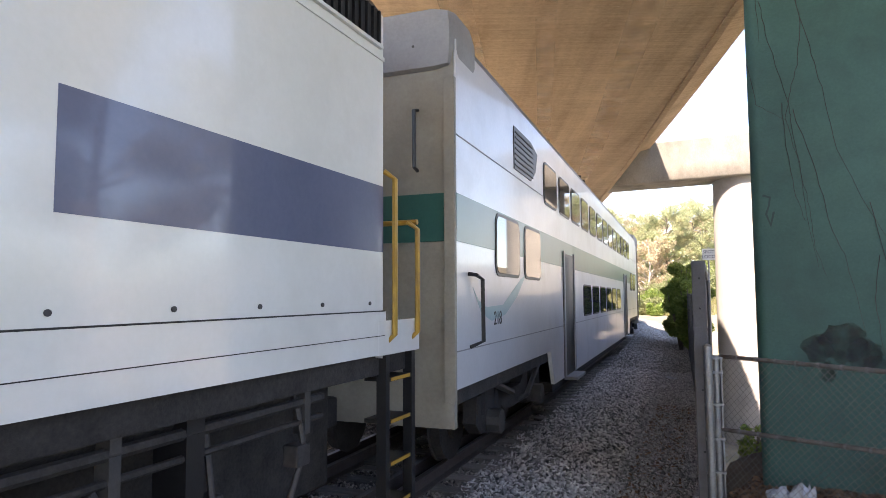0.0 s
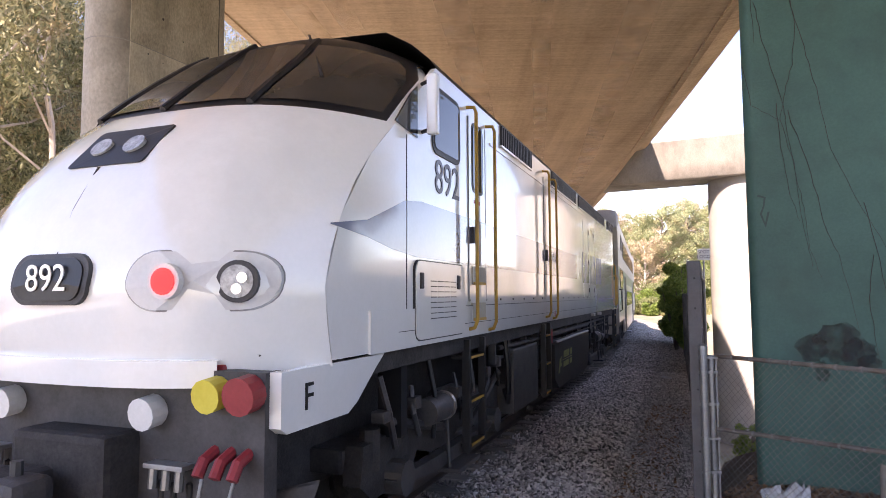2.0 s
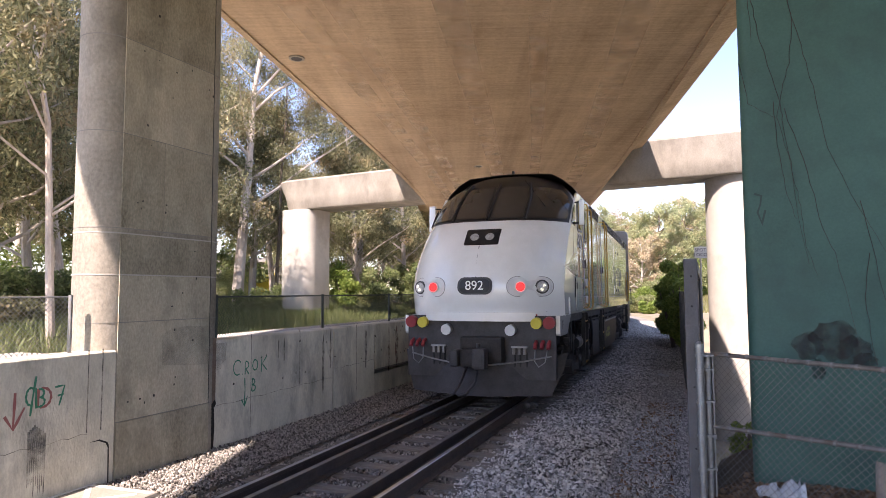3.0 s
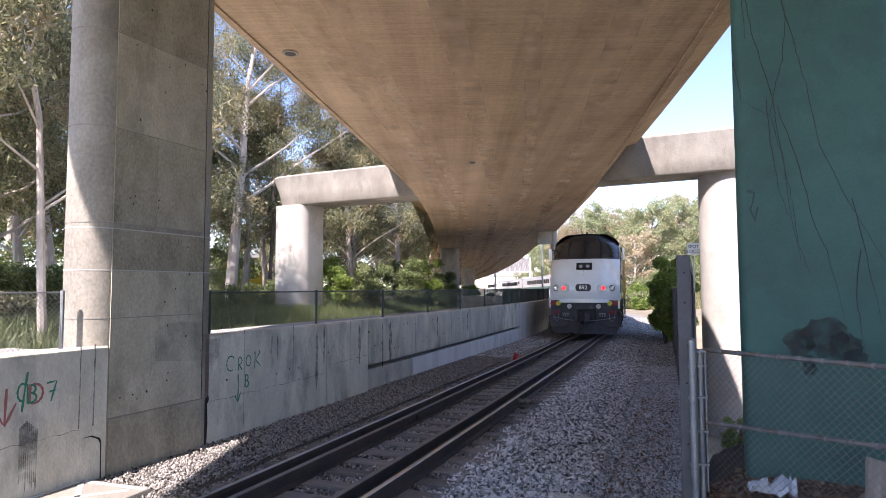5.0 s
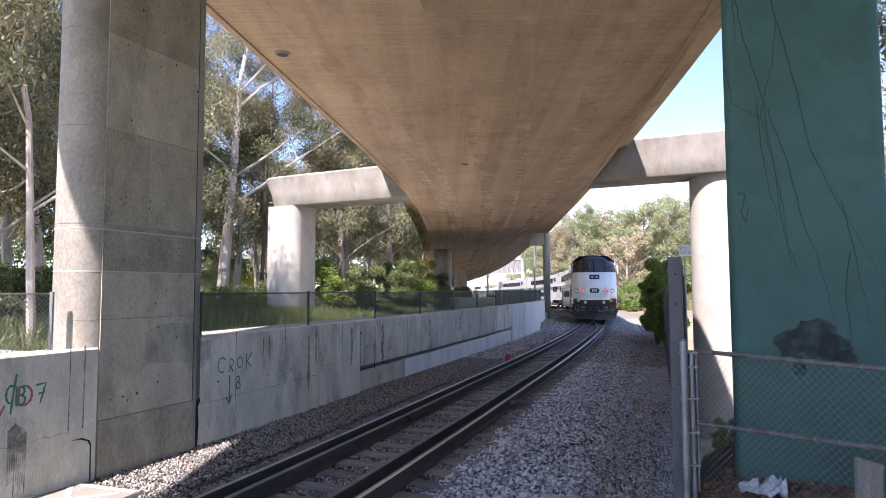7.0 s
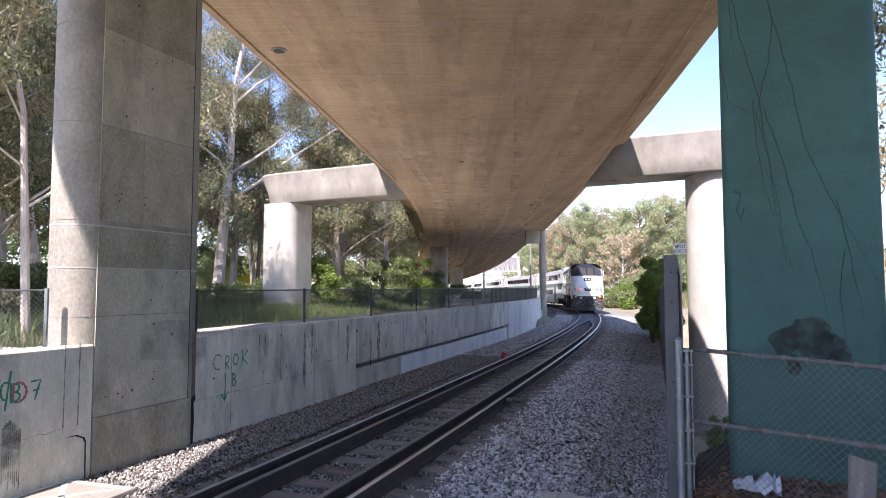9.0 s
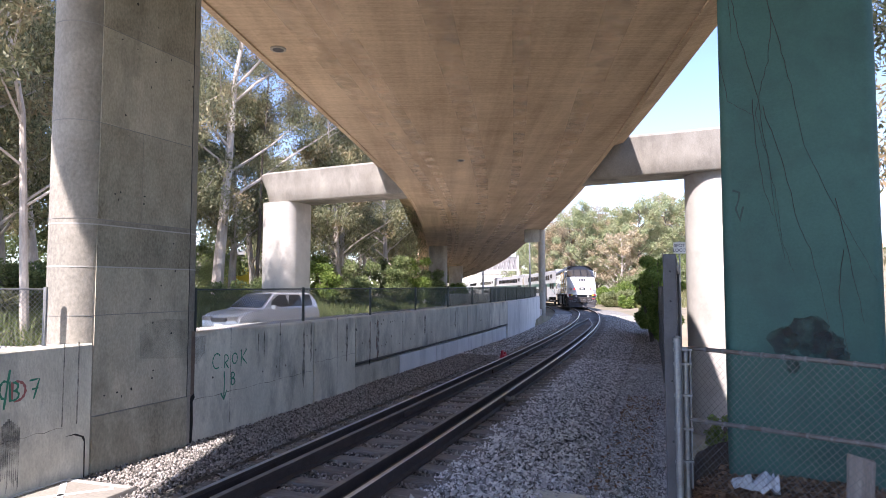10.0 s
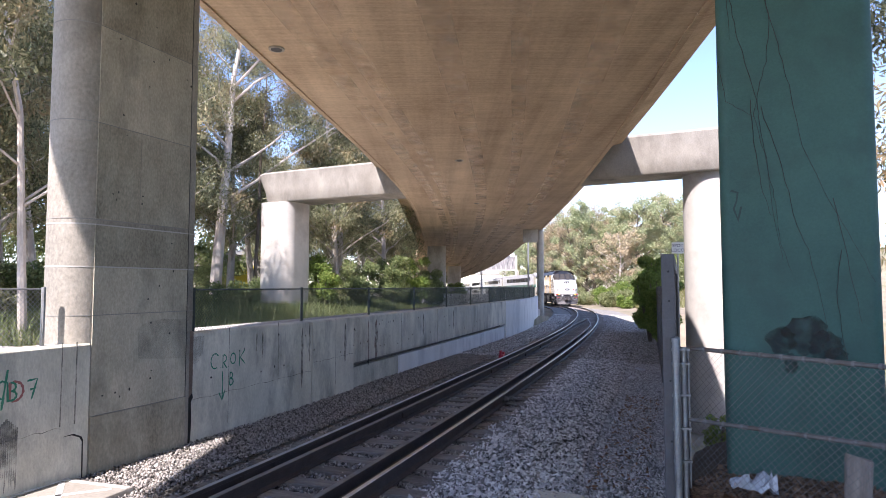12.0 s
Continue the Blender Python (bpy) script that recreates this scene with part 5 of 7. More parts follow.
def make_near_fence():
    root = thing("chain_link_fence", "galvanised chain-link fence with pipe rails in front of the teal pier", "fence", kind="structure")
    A, B = Vector((2.46, 6.42, 0)), Vector((4.05, 3.70, 0))
    part("end_post", tubed([(2.33, 6.38, -0.2), (2.33, 6.38, 1.5)], 0.036, 12), GALV, root, smooth=True)
    part("post_cap", tubed([(2.33, 6.38, 1.49), (2.33, 6.38, 1.53), (2.33, 6.38, 1.555)], [0.042, 0.042, 0.012], 12), GALV, root, smooth=True)
    part("end_post", tubed([(2.42, 6.42, -0.2), (2.42, 6.42, 1.44)], 0.03, 12), GALV, root, smooth=True)
    part("tension_bar", boxed(2.455, 2.47, 6.40, 6.43, 0.05, 1.42), GALV, root)
    for z in (1.4, 1.26, 0.95, 0.62, 0.3):
        part("clamp", tubed([(2.33, 6.38, z), (2.33, 6.38, z + 0.03)], 0.044, 10), GALV, root)
        part("clamp_strap", boxed(2.33, 2.47, 6.37, 6.44, z + 0.003, z + 0.027), GALV, root)
    for za, zb in ((1.43, 1.44), (0.72, 0.92)):
        part("rail_pipe", tubed([(A.x, A.y, za), (B.x, B.y, zb)], 0.02, 10), RUSTY_PIPE, root, smooth=True)
        for i in range(1, 16):
            p = A.lerp(B, i / 16)
            z = za + (zb - za) * i / 16
            d = (B - A).normalized()
            part("wire_tie", tubed([p + Vector((0, 0, z)) - d * 0.008, p + Vector((0, 0, z)) + d * 0.012], 0.027, 6), WIRE, root)
    part("corner_post", tubed([(4.05, 3.70, -0.2), (4.05, 3.70, 1.5)], 0.036, 12), GALV, root, smooth=True)
    wires("mesh", A, B, 0.1, 1.43, 0.15, 1.44, 0.068, 0.0023, WIRE, root)
    return root


make_near_fence()


def make_board_fence():
    """A tall dark post with a framed panel that runs back, and lower boards beyond."""
    root = thing("barrier_fence", "dark weathered steel barrier with tall end post beside the path", "fence", kind="structure")
    a, b = Vector((2.315, 6.5, 0)), Vector((3.60, 9.9, 0))
    d = (b - a).normalized()
    m = Matrix.Translation(a) @ Matrix.Rotation(math.atan2(-d.x, d.y), 4, "Z")
    n = (b - a).length
    part("end_post", boxed(-0.07, 0.06, -0.06, 0.07, -0.3, 2.38, 0.012), POST_GREY, root, "tall grey steel end post", m=m)
    part("post_collar", boxed(-0.075, 0.065, -0.065, 0.075, 1.68, 1.71), POST_GREY, root, m=m)
    for z in (0.5, 1.1, 1.9, 2.2):
        part("bolt", tubed([(0.0, -0.06, z), (0.0, -0.075, z)], 0.012, 6), BLACK, root, m=m)
    part("end_post", boxed(-0.06, 0.06, n - 0.08, n, -0.3, 2.38, 0.012), POST_GREY, root, m=m)
    part("top_beam", boxed(-0.06, 0.06, 0.07, n - 0.08, 2.24, 2.375, 0.01), POST_GREY, root, m=m)
    part("panel", boxed(-0.03, 0.03, 0.07, n - 0.08, -0.3, 2.24), DARK_STEEL, root, m=m)
    a, b = Vector((3.3, 9.2, 0)), Vector((10.9, 32.5, 0))
    d = (b - a).normalized()
    n = (b - a).length
    m = Matrix.Translation(a) @ Matrix.Rotation(math.atan2(-d.x, d.y), 4, "Z")
    i, y = 0, 0.0
    me = None
    while y < n:
        if me is None:
            ob = part("board", boxed(-0.03, 0.03, 0.0, 0.29, -0.4, 2.02, 0.006), DARK_STEEL, root, m=m @ Matrix.Translation((0, y, 0)))
            me = ob.data
        else:
            ob = new("board", me)
            ob.parent, ob.matrix_basis = root, m @ Matrix.Translation((random.uniform(-0.01, 0.01), y, random.uniform(-0.03, 0.03)))
        y += 0.3
    return root


POST_GREY = surface("grey_post_paint", (0.075, 0.072, 0.076), (0.13, 0.125, 0.13), 0.6, 5, 50, 0.1, dirt=(0.1, 0.09, 0.085), dirt_scale=4)
MESH_GREEN = surface("green_screen_cloth", (0.02, 0.05, 0.035), (0.035, 0.075, 0.05), 0.8, 6, 80, 0.05)
_nt, _b = nodes_of(MESH_GREEN)
_b.inputs["Alpha"].default_value = 0.18
FENCE_DARK = surface("dark_green_post", (0.012, 0.02, 0.018), (0.03, 0.04, 0.035), 0.5, 6, 50, 0.05)
make_board_fence()


def make_wall_fence():
    root = thing("screened_fence", "low dark green chain-link fence with screen cloth on the wall", "fence", kind="structure")
    ss = [0.4 + 2.9 * i for i in range(14)]
    for s in ss:
        p = beside(WALL, s, -0.24)
        part("post", tubed([(p.x, p.y, 1.36), (p.x, p.y, 2.03)], 0.026, 8), FENCE_DARK, root)
    for i, (s, e) in enumerate(zip(ss, ss[1:])):
        p, q = beside(WALL, s, -0.24), beside(WALL, e, -0.24)
        part("top_wire", tubed([(p.x, p.y, 2.0), (q.x, q.y, 2.0)], 0.012, 6), FENCE_DARK, root)
        if i < 6:
            wires("mesh", (p.x, p.y, 0), (q.x, q.y, 0), 1.4, 2.0, 1.4, 2.0, 0.06, 0.003, FENCE_DARK, root)
        if 2 <= i < 10:
            st = stations(WALL, s, e, 1.0)
            part("screen_cloth", sweep([(x, y, 0, a) for x, y, z, a in st], [(-0.225, 1.42), (-0.222, 1.42), (-0.222, 1.99), (-0.225, 1.99)]), MESH_GREEN, root, "sheer dark green screen cloth")
    me = None
    s = 17.9
    while s < 38.0:
        if me is None:
            ob = part("slat", boxed(-0.012, 0.012, -0.075, 0.075, 1.5, 2.12), FENCE_DARK, root, m=place(WALL, s, -0.26))
            me = ob.data
        else:
            ob = new("slat", me)
            ob.parent, ob.matrix_basis = root, place(WALL, s, -0.26)
        s += 0.24 + random.uniform(-0.03, 0.05)
    return root


make_wall_fence()


def make_left_fence():
    root = thing("chain_link_fence", "pale galvanised chain-link fence standing on the wall beside the pier", "fence", kind="structure")
    a, b = beside(WALL, -5.5, -0.2), beside(WALL, -1.95, -0.25)
    wires("mesh", (a.x, a.y, 0), (b.x, b.y, 0), 1.4, 2.02, 1.4, 2.02, 0.055, 0.004, GALV, root)
    for s in (-5.5, -1.95):
        p = beside(WALL, s, -0.22)
        part("post", tubed([(p.x, p.y, 1.36), (p.x, p.y, 2.04)], 0.024, 8), GALV, root)
    part("top_wire", tubed([(a.x, a.y, 2.02), (b.x, b.y, 2.02)], 0.008, 6), GALV, root)
    return root


make_left_fence()

# ---- marks on wall and piers ----
GREEN_SPRAY = surface("green_spray_paint", (0.02, 0.17, 0.10), (0.04, 0.24, 0.15), 0.7, 9, 60, 0)
RED_SPRAY = surface("faded_red_spray", (0.30, 0.10, 0.09), (0.36, 0.15, 0.13), 0.7, 9, 60, 0)
BUFF = faded(surface("grey_buff_paint", (0.24, 0.26, 0.25), (0.31, 0.33, 0.315), 0.8, 2, 40, 0.05), 2.2, 0.3, 0.8, 0.3)
ON_WALL = Matrix(((0, 0, 1, 0), (1, 0, 0, 0), (0, 1, 0, 0), (0, 0, 0, 1)))


def spray(label, strokes, mat, width=0.022):
    """Hand-sprayed lines on the wall: lists of (distance along the wall, height), as flat ribbons."""
    root = thing("graffiti", label, "graffiti")
    for i, line in enumerate(strokes):
        pts = [line[0]]
        for a, b in zip(line, line[1:]):
            pts += [(a[0] + (b[0] - a[0]) * k / 3, a[1] + (b[1] - a[1]) * k / 3) for k in (1, 2, 3)]
        bm = bmesh.new()
        rows = []
        for k, (q, z) in enumerate(pts):
            a, b = pts[max(0, k - 1)], pts[min(len(pts) - 1, k + 1)]
            d = Vector((b[0] - a[0], b[1] - a[1])).normalized()
            w = width * (0.42 + 0.12 * math.sin(k * 1.7 + i))
            rows.append([bm.verts.new(Vector((*beside(WALL, q - d.y * e * w, 0.004 + 0.0006 * i)[:2], z + d.x * e * w))) for e in (-1, 1)])
        for a, b in zip(rows, rows[1:]):
            bm.faces.new((a[0], a[1], b[1], b[0]))
        part("stroke", bm, mat, root)
    return root


def arc(cs, cz, rs, rz, a0, a1, n=9):
    return [(cs + rs * math.cos(radians(a0 + (a1 - a0) * k / n)), cz + rz * math.sin(radians(a0 + (a1 - a0) * k / n))) for k in range(n + 1)]


spray("hand-sprayed green graffiti letters on the concrete wall", [arc(0.60, 0.95, 0.09, 0.11, 40, 300), [(0.705, 0.84), (0.715, 0.845)], [(0.77, 0.83), (0.77, 1.02)], arc(0.78, 0.97, 0.07, 0.055, 90, -90) + [(0.86, 0.82)],
      [(0.895, 0.83), (0.905, 0.835)], arc(1.0, 0.95, 0.06, 0.08, 90, 450, 12), [(1.15, 0.82), (1.16, 1.08)], [(1.28, 1.06), (1.17, 0.95), (1.29, 0.84)]], GREEN_SPRAY)
spray("hand-sprayed green arrow pointing down beside a letter", [[(0.765, 0.78), (0.775, 0.6), (0.765, 0.37)], [(0.70, 0.47), (0.765, 0.36), (0.83, 0.5)], [(0.93, 0.56), (0.94, 0.75)], arc(0.94, 0.70, 0.06, 0.045, 90, -90, 6), arc(0.94, 0.605, 0.075, 0.05, 90, -90, 6)], GREEN_SPRAY, 0.026)
spray("hand-sprayed green number stroke on the concrete wall", [[(-2.26, 1.06), (-2.15, 1.07), (-2.21, 0.86)], [(-2.23, 0.965), (-2.16, 0.975)]], GREEN_SPRAY)
spray("faded red spray loop on the concrete wall", [arc(-2.39, 0.97, 0.09, 0.1, -110, 150, 10), [(-2.44, 1.07), (-2.44, 0.88)]], RED_SPRAY, 0.03)
spray("loose green spray scribble on the wall", [[(-2.47, 1.2), (-2.5, 0.98), (-2.52, 0.8)], arc(-2.52, 1.0, 0.05, 0.09, 60, 300, 8), arc(-2.43, 1.02, 0.05, 0.045, 100, -80, 6), arc(-2.43, 0.93, 0.06, 0.05, 90, -120, 6), [(-2.47, 1.08), (-2.46, 0.87)]], GREEN_SPRAY, 0.026)
spray("red spray arrow pointing down on the wall", [[(-2.68, 1.06), (-2.69, 0.7)], [(-2.78, 0.84), (-2.69, 0.69), (-2.58, 0.9)]], RED_SPRAY, 0.03)


def blob(cy, cz, ry, rz, seed, n=26):
    rng = random.Random(seed)
    return [(cy + ry * math.cos(2 * math.pi * i / n) * (1 + rng.uniform(-0.18, 0.18)), cz + rz * math.sin(2 * math.pi * i / n) * (1 + rng.uniform(-0.18, 0.18))) for i in range(n)]


tag = thing("wall_patch", "grey paint patch over old graffiti on the wall", "paint patch", place(WALL, 0.0, 0.0, 0.1))
part("patch", side_plate([(0.1, 0.95), (0.08, 1.34), (0.36, 1.34), (0.34, 1.1), (0.27, 1.04), (0.24, 0.97)], 0.0, 0.003), BUFF, tag)
VINE_DARK = surface("dark_pit", (0.03, 0.03, 0.027), (0.06, 0.058, 0.052), 0.95, 9, 60, 0)
RUST_STREAK = faded(surface("rusty_streak", (0.28, 0.18, 0.15), (0.36, 0.26, 0.22), 0.9, 5, 50, 0.1), 7.0, 0.3, 0.65, 0.8)
DAMP = faded(surface("damp_streak", (0.15, 0.145, 0.13), (0.22, 0.21, 0.19), 0.9, 5, 50, 0.1), 7.0, 0.3, 0.65, 0.8)
PIER_M = pose(-4.13, 8.25, 0, 0, 0, -22)
ptag = thing("wall_patch", "blue-grey paint patch on the pier", "paint patch", PIER_M)
part("patch", side_plate([(-0.09, 1.14), (-0.1, 1.5), (0.0, 1.58), (0.3, 1.62), (0.69, 1.6), (0.69, 1.07), (0.3, 1.1)], 0.34, 0.3485), BUFF, ptag)
# form joints cast in the pier
for z in (5.18, 4.0, 2.84, 2.78, 2.28, 1.71, 0.54):
    pm = thing("cast_joint", "thin cast joint line across the concrete pier", "joint", PIER_M, "joints on the pier", "structure")
    t = 0.005 if z not in (2.28, 2.78) else 0.008
    bm = prism(bmesh.new(), oblong(2.068, 0.688, 0.339), z - t, z + t)
    part("line", bm, CONCRETE_PALE if z in (2.28, 2.78) else CONCRETE_SHADE, pm)
PIER_FACE = surface("form_marked_pier_concrete", (0.18, 0.164, 0.12), (0.63, 0.572, 0.445), 0.88, 1.1, 38, 0.3, dirt=(0.125, 0.12, 0.09), dirt_scale=0.9, stretch=(1, 1, 0.55), piece=0.25)
face = thing("pier_face", "flat grey form-marked face of the concrete pier", "pier", PIER_M, kind="structure")
for a, b in ((-0.4, 0.535), (0.545, 1.705), (1.715, 2.27), (2.29, 2.77), (2.85, 3.995), (4.005, 5.175), (5.185, 7.28)):
    cols = ((-0.75, -0.125), (-0.115, 0.71)) if a == 2.85 else ((-0.75, 0.71),)
    for y0, y1 in cols:
        part("panel", boxed(0.33, 0.345 if a > 0 else 0.36, y0, y1, a, b, 0.003), PIER_FACE, face)
for y in (0.72,):
    pm = thing("cast_joint", "thin upright groove at the edge of the pier's flat face", "joint", PIER_M, "joints on the pier", "structure")
    part("line", side_plate([(y - 0.004, -0.1), (y - 0.004, 7.2), (y + 0.004, 7.2), (y + 0.004, -0.1)], 0.33, 0.3443), VINE_DARK, pm)
pr = random.Random(77)
for i in range(34):
    y, z = pr.uniform(-0.6, 0.72), pr.uniform(0.2, 6.5)
    pit = thing("tie_hole", "small dark tie hole in the concrete pier", "hole", PIER_M, "tie holes", "structure")
    part("hole", side_plate(blob(y, z, pr.uniform(0.006, 0.016), pr.uniform(0.008, 0.02), i, 8), 0.335, 0.3465), VINE_DARK, pit)
for i in range(46):
    s = pr.uniform(0.2, 16)
    pit = thing("tie_hole", "small dark tie hole in the concrete wall", "hole", place(WALL, s, 0.0, 0.1), "tie holes", "structure")
    part("hole", side_plate(blob(0, pr.choice((0.75, 1.15)) + pr.uniform(-0.12, 0.12), pr.uniform(0.008, 0.02), pr.uniform(0.01, 0.024), i, 8), -0.01, 0.0025), VINE_DARK, pit)
for i, (s, z, w, h) in enumerate(((2.95, 0.75, 0.05, 0.55), (3.2, 1.0, 0.04, 0.35), (4.6, 0.9, 0.06, 0.4), (1.75, 1.1, 0.02, 0.22), (6.1, 0.85, 0.1, 0.45), (5.7, 0.8, 0.04, 0.5), (9.2, 1.0, 0.08, 0.3), (12.0, 1.0, 0.08, 0.3), (-3.4, 0.8, 0.06, 0.4))):
    st = thing("wall_streak", "dark weathering streak running down the wall", "stain", place(WALL, s, 0.0, 0.1), "streaks", "structure")
    out = [(w * math.cos(a) * (0.5 + 0.5 * math.sin(a * 3 + i) ** 2) , z + h * math.sin(a)) for a in [2 * math.pi * k / 18 for k in range(18)]]
    part("streak", side_plate(out, -0.01, 0.0015), RUST_STREAK if i in (4, 5) else DAMP, st)


# dark open joint between pier and wall, cold joints and the broken corner of the wall's end
GAP = surface("open_joint", (0.012, 0.011, 0.01), (0.03, 0.027, 0.024), 0.95, 9, 60, 0)
FIBRE = surface("brown_joint_board", (0.12, 0.085, 0.065), (0.22, 0.165, 0.13), 0.95, 6, 60, 0.3)
gap = thing("expansion_joint", "open dark expansion joint with brown filler board", "joint", place(WALL, 0.085, 0.0, 0.1), kind="structure")
part("filler_board", boxed(-0.03, 0.006, -0.02, 0.055, 0.5, 1.42), FIBRE, gap)
part("gap", side_plate([(-0.02, -0.3), (-0.015, 0.2), (-0.02, 0.5), (0.05, 0.56), (0.07, 0.5), (0.03, 0.44), (0.045, 0.2), (0.02, -0.3)], -0.02, 0.008), GAP, gap)
for a, b, z in ((0.08, 3.25, 0.46), (3.35, 4.95, 0.62), (-2.9, -1.86, 0.47)):
    q = thing("cold_joint", "thin uneven casting line across the wall", "joint", group="joints on the wall", kind="structure")
    bm = bmesh.new()
    n = 14
    pts = [(a + (b - a) * k / n, z + 0.012 * math.sin(k * 2.1) + 0.02 * k / n) for k in range(n + 1)]
    rows = [[bm.verts.new((*beside(WALL, d, 0.003)[:2], h - 0.1 + e + 0.1)) for e in (-0.004, 0.003)] for d, h in pts]
    for u, v in zip(rows, rows[1:]):
        bm.faces.new((u[0], u[1], v[1], v[0]))
    part("line", bm, DAMP, q)
for d, z0, z1, w in ((0.91, 0.0, 1.42, 0.004), (1.59, 1.0, 1.28, 0.012), (2.2, 0.5, 1.42, 0.003), (-1.87, 0.5, 1.42, 0.006), (-1.69, 0.5, 1.42, 0.008), (4.2, 0.1, 1.4, 0.004)):
    q = thing("wall_seam", "fine upright crack in the wall", "joint", place(WALL, d, 0.0, 0.1), "joints on the wall", "structure")
    part("line", side_plate([(-w, z0), (-w * 0.6, z1), (w, z1), (w * 0.7, z0)], -0.01, 0.0032), DAMP, q)
q = thing("broken_edge", "broken dark edge of the wall's lower course beside the pier", "joint", place(WALL, -1.6, 0.0, 0.1), kind="structure")
part("crack", side_plate([(-0.22, 0.385), (-0.1, 0.393), (0.0, 0.345), (0.022, 0.3), (0.03, -0.2), (0.018, -0.2), (0.01, 0.28), (-0.02, 0.335), (-0.12, 0.38)], -0.01, 0.006), GAP, q)
q = thing("brush_mark", "dry dark brush strokes painted down the wall", "stain", place(WALL, -2.44, 0.0, 0.1), kind="structure")
rb = random.Random(5)
for k in range(9):
    y = -0.09 + 0.022 * k
    part("stroke", side_plate([(y, 0.05 + rb.uniform(-0.1, 0.1)), (y - 0.01, 0.7 - 0.02 * abs(k - 3)), (y + 0.012, 0.7 - 0.02 * abs(k - 3)), (y + 0.01, 0.05 + rb.uniform(-0.1, 0.1))], -0.01, 0.0035), DAMP, q)


CONCRETE_BROWN = faded(surface("dark_stain", (0.03, 0.034, 0.033), (0.05, 0.056, 0.054), 0.9, 6, 40, 0.1), 9.0, 0.25, 0.6, 0.72)
TEAL_M = Matrix.Translation((2.857, 6.4925, 0)) @ Matrix.Rotation(radians(-25), 4, "Z")
stain = thing("pier_stain", "dark scorched stain on the teal pier", "stain", TEAL_M)


def face_plate(outline, depth):
    bm = bmesh.new()
    a = [bm.verts.new((x, -depth, z)) for x, z in outline]
    b = [bm.verts.new((x, 0.001, z)) for x, z in outline]
    n = len(a)
    bm.faces.new(a)
    for i in range(n):
        bm.faces.new((a[i], a[(i + 1) % n], b[(i + 1) % n], b[i]))
    return bm


for i, (x, z, rx, rz) in enumerate(((0.52, 1.52, 0.13, 0.13), (0.74, 1.58, 0.2, 0.19), (0.9, 1.48, 0.14, 0.15), (0.6, 1.3, 0.06, 0.1), (0.98, 1.4, 0.1, 0.07))):
    part("stain_blot", face_plate(blob(x, z, rx, rz, 40 + i), 0.002 + 0.0006 * i), CONCRETE_BROWN, stain)
VINE = surface("dry_vine", (0.03, 0.03, 0.027), (0.07, 0.066, 0.058), 0.9, 9, 60, 0.1)
vines = thing("dried_vines", "thin dried vine stems clinging to the teal pier", "vine", TEAL_M)
rv = random.Random(8)
for pts in ([(0.14, 5.04), (0.21, 4.6), (0.37, 3.93), (0.39, 3.72), (0.45, 3.23), (0.51, 2.88), (0.54, 2.48), (0.63, 2.2)],
            [(0.45, 5.2), (0.50, 4.73), (0.46, 4.32), (0.37, 3.99), (0.34, 3.79), (0.44, 3.3), (0.5, 2.7), (0.56, 2.3)],
            [(0.4, 5.3), (0.57, 4.48), (0.66, 4.06), (0.76, 3.43), (0.94, 2.96), (1.11, 2.57), (1.32, 2.09)],
            [(0.02, 4.39), (0.08, 3.96), (0.34, 3.77)], [(0.4, 3.87), (0.58, 3.21), (0.69, 2.64), (0.78, 2.42), (0.86, 2.0), (0.95, 1.5)],
            [(0.11, 5.2), (0.13, 4.61)], [(0.31, 3.95), (0.34, 3.4), (0.4, 3.0), (0.47, 2.75)], [(1.0, 2.9), (1.12, 2.2), (1.2, 1.7)], [(1.05, 2.4), (1.0, 2.0), (1.06, 1.4), (1.15, 0.8)]):
    q = []
    for (x0, z0), (x1, z1) in zip(pts, pts[1:]):
        for k in range(5):
            q.append((x0 + (x1 - x0) * k / 5 + rv.uniform(-0.008, 0.008), -0.006, z0 + (z1 - z0) * k / 5))
    q.append((pts[-1][0], -0.006, pts[-1][1]))
    part("stem", tubed(q, [0.0036 - 0.0024 * i / len(q) for i in range(len(q))], 5), VINE, vines)
SCRIBBLE = surface("faint_scribble", (0.03, 0.06, 0.055), (0.04, 0.075, 0.068), 0.8, 9, 60, 0)
faint = thing("graffiti", "faint grey scribble on the teal pier", "graffiti", TEAL_M)
part("scribble", face_plate([(0.1, 3.02), (0.16, 3.0), (0.15, 2.92), (0.12, 2.84), (0.17, 2.7), (0.21, 2.86), (0.19, 2.86), (0.165, 2.75), (0.14, 2.84), (0.165, 2.92), (0.18, 3.01), (0.11, 3.04)], 0.002), SCRIBBLE, faint)

# ---- small things on the ground ----
LITTER_LEAF = leafy("dead_leaf", (0.13, 0.075, 0.045), (0.46, 0.29, 0.18))


def verge_z(x, y):
    """Height of the earth verge at the fence."""
    line = (x - 2.4) * 0.855 + (y - 6.42) * 0.519
    e = smooth01((line + 0.25) / 0.4)
    if y > 6.2:
        back = x - (2.36 + 0.39 * (y - 6.5))
        e *= smooth01(back / 0.2)
        line = min(line, back)
    return -0.34 + 0.38 * e + 0.13 * smooth01(line / 0.7) + noise.noise((x * 3, y * 3, 0)) * 0.04


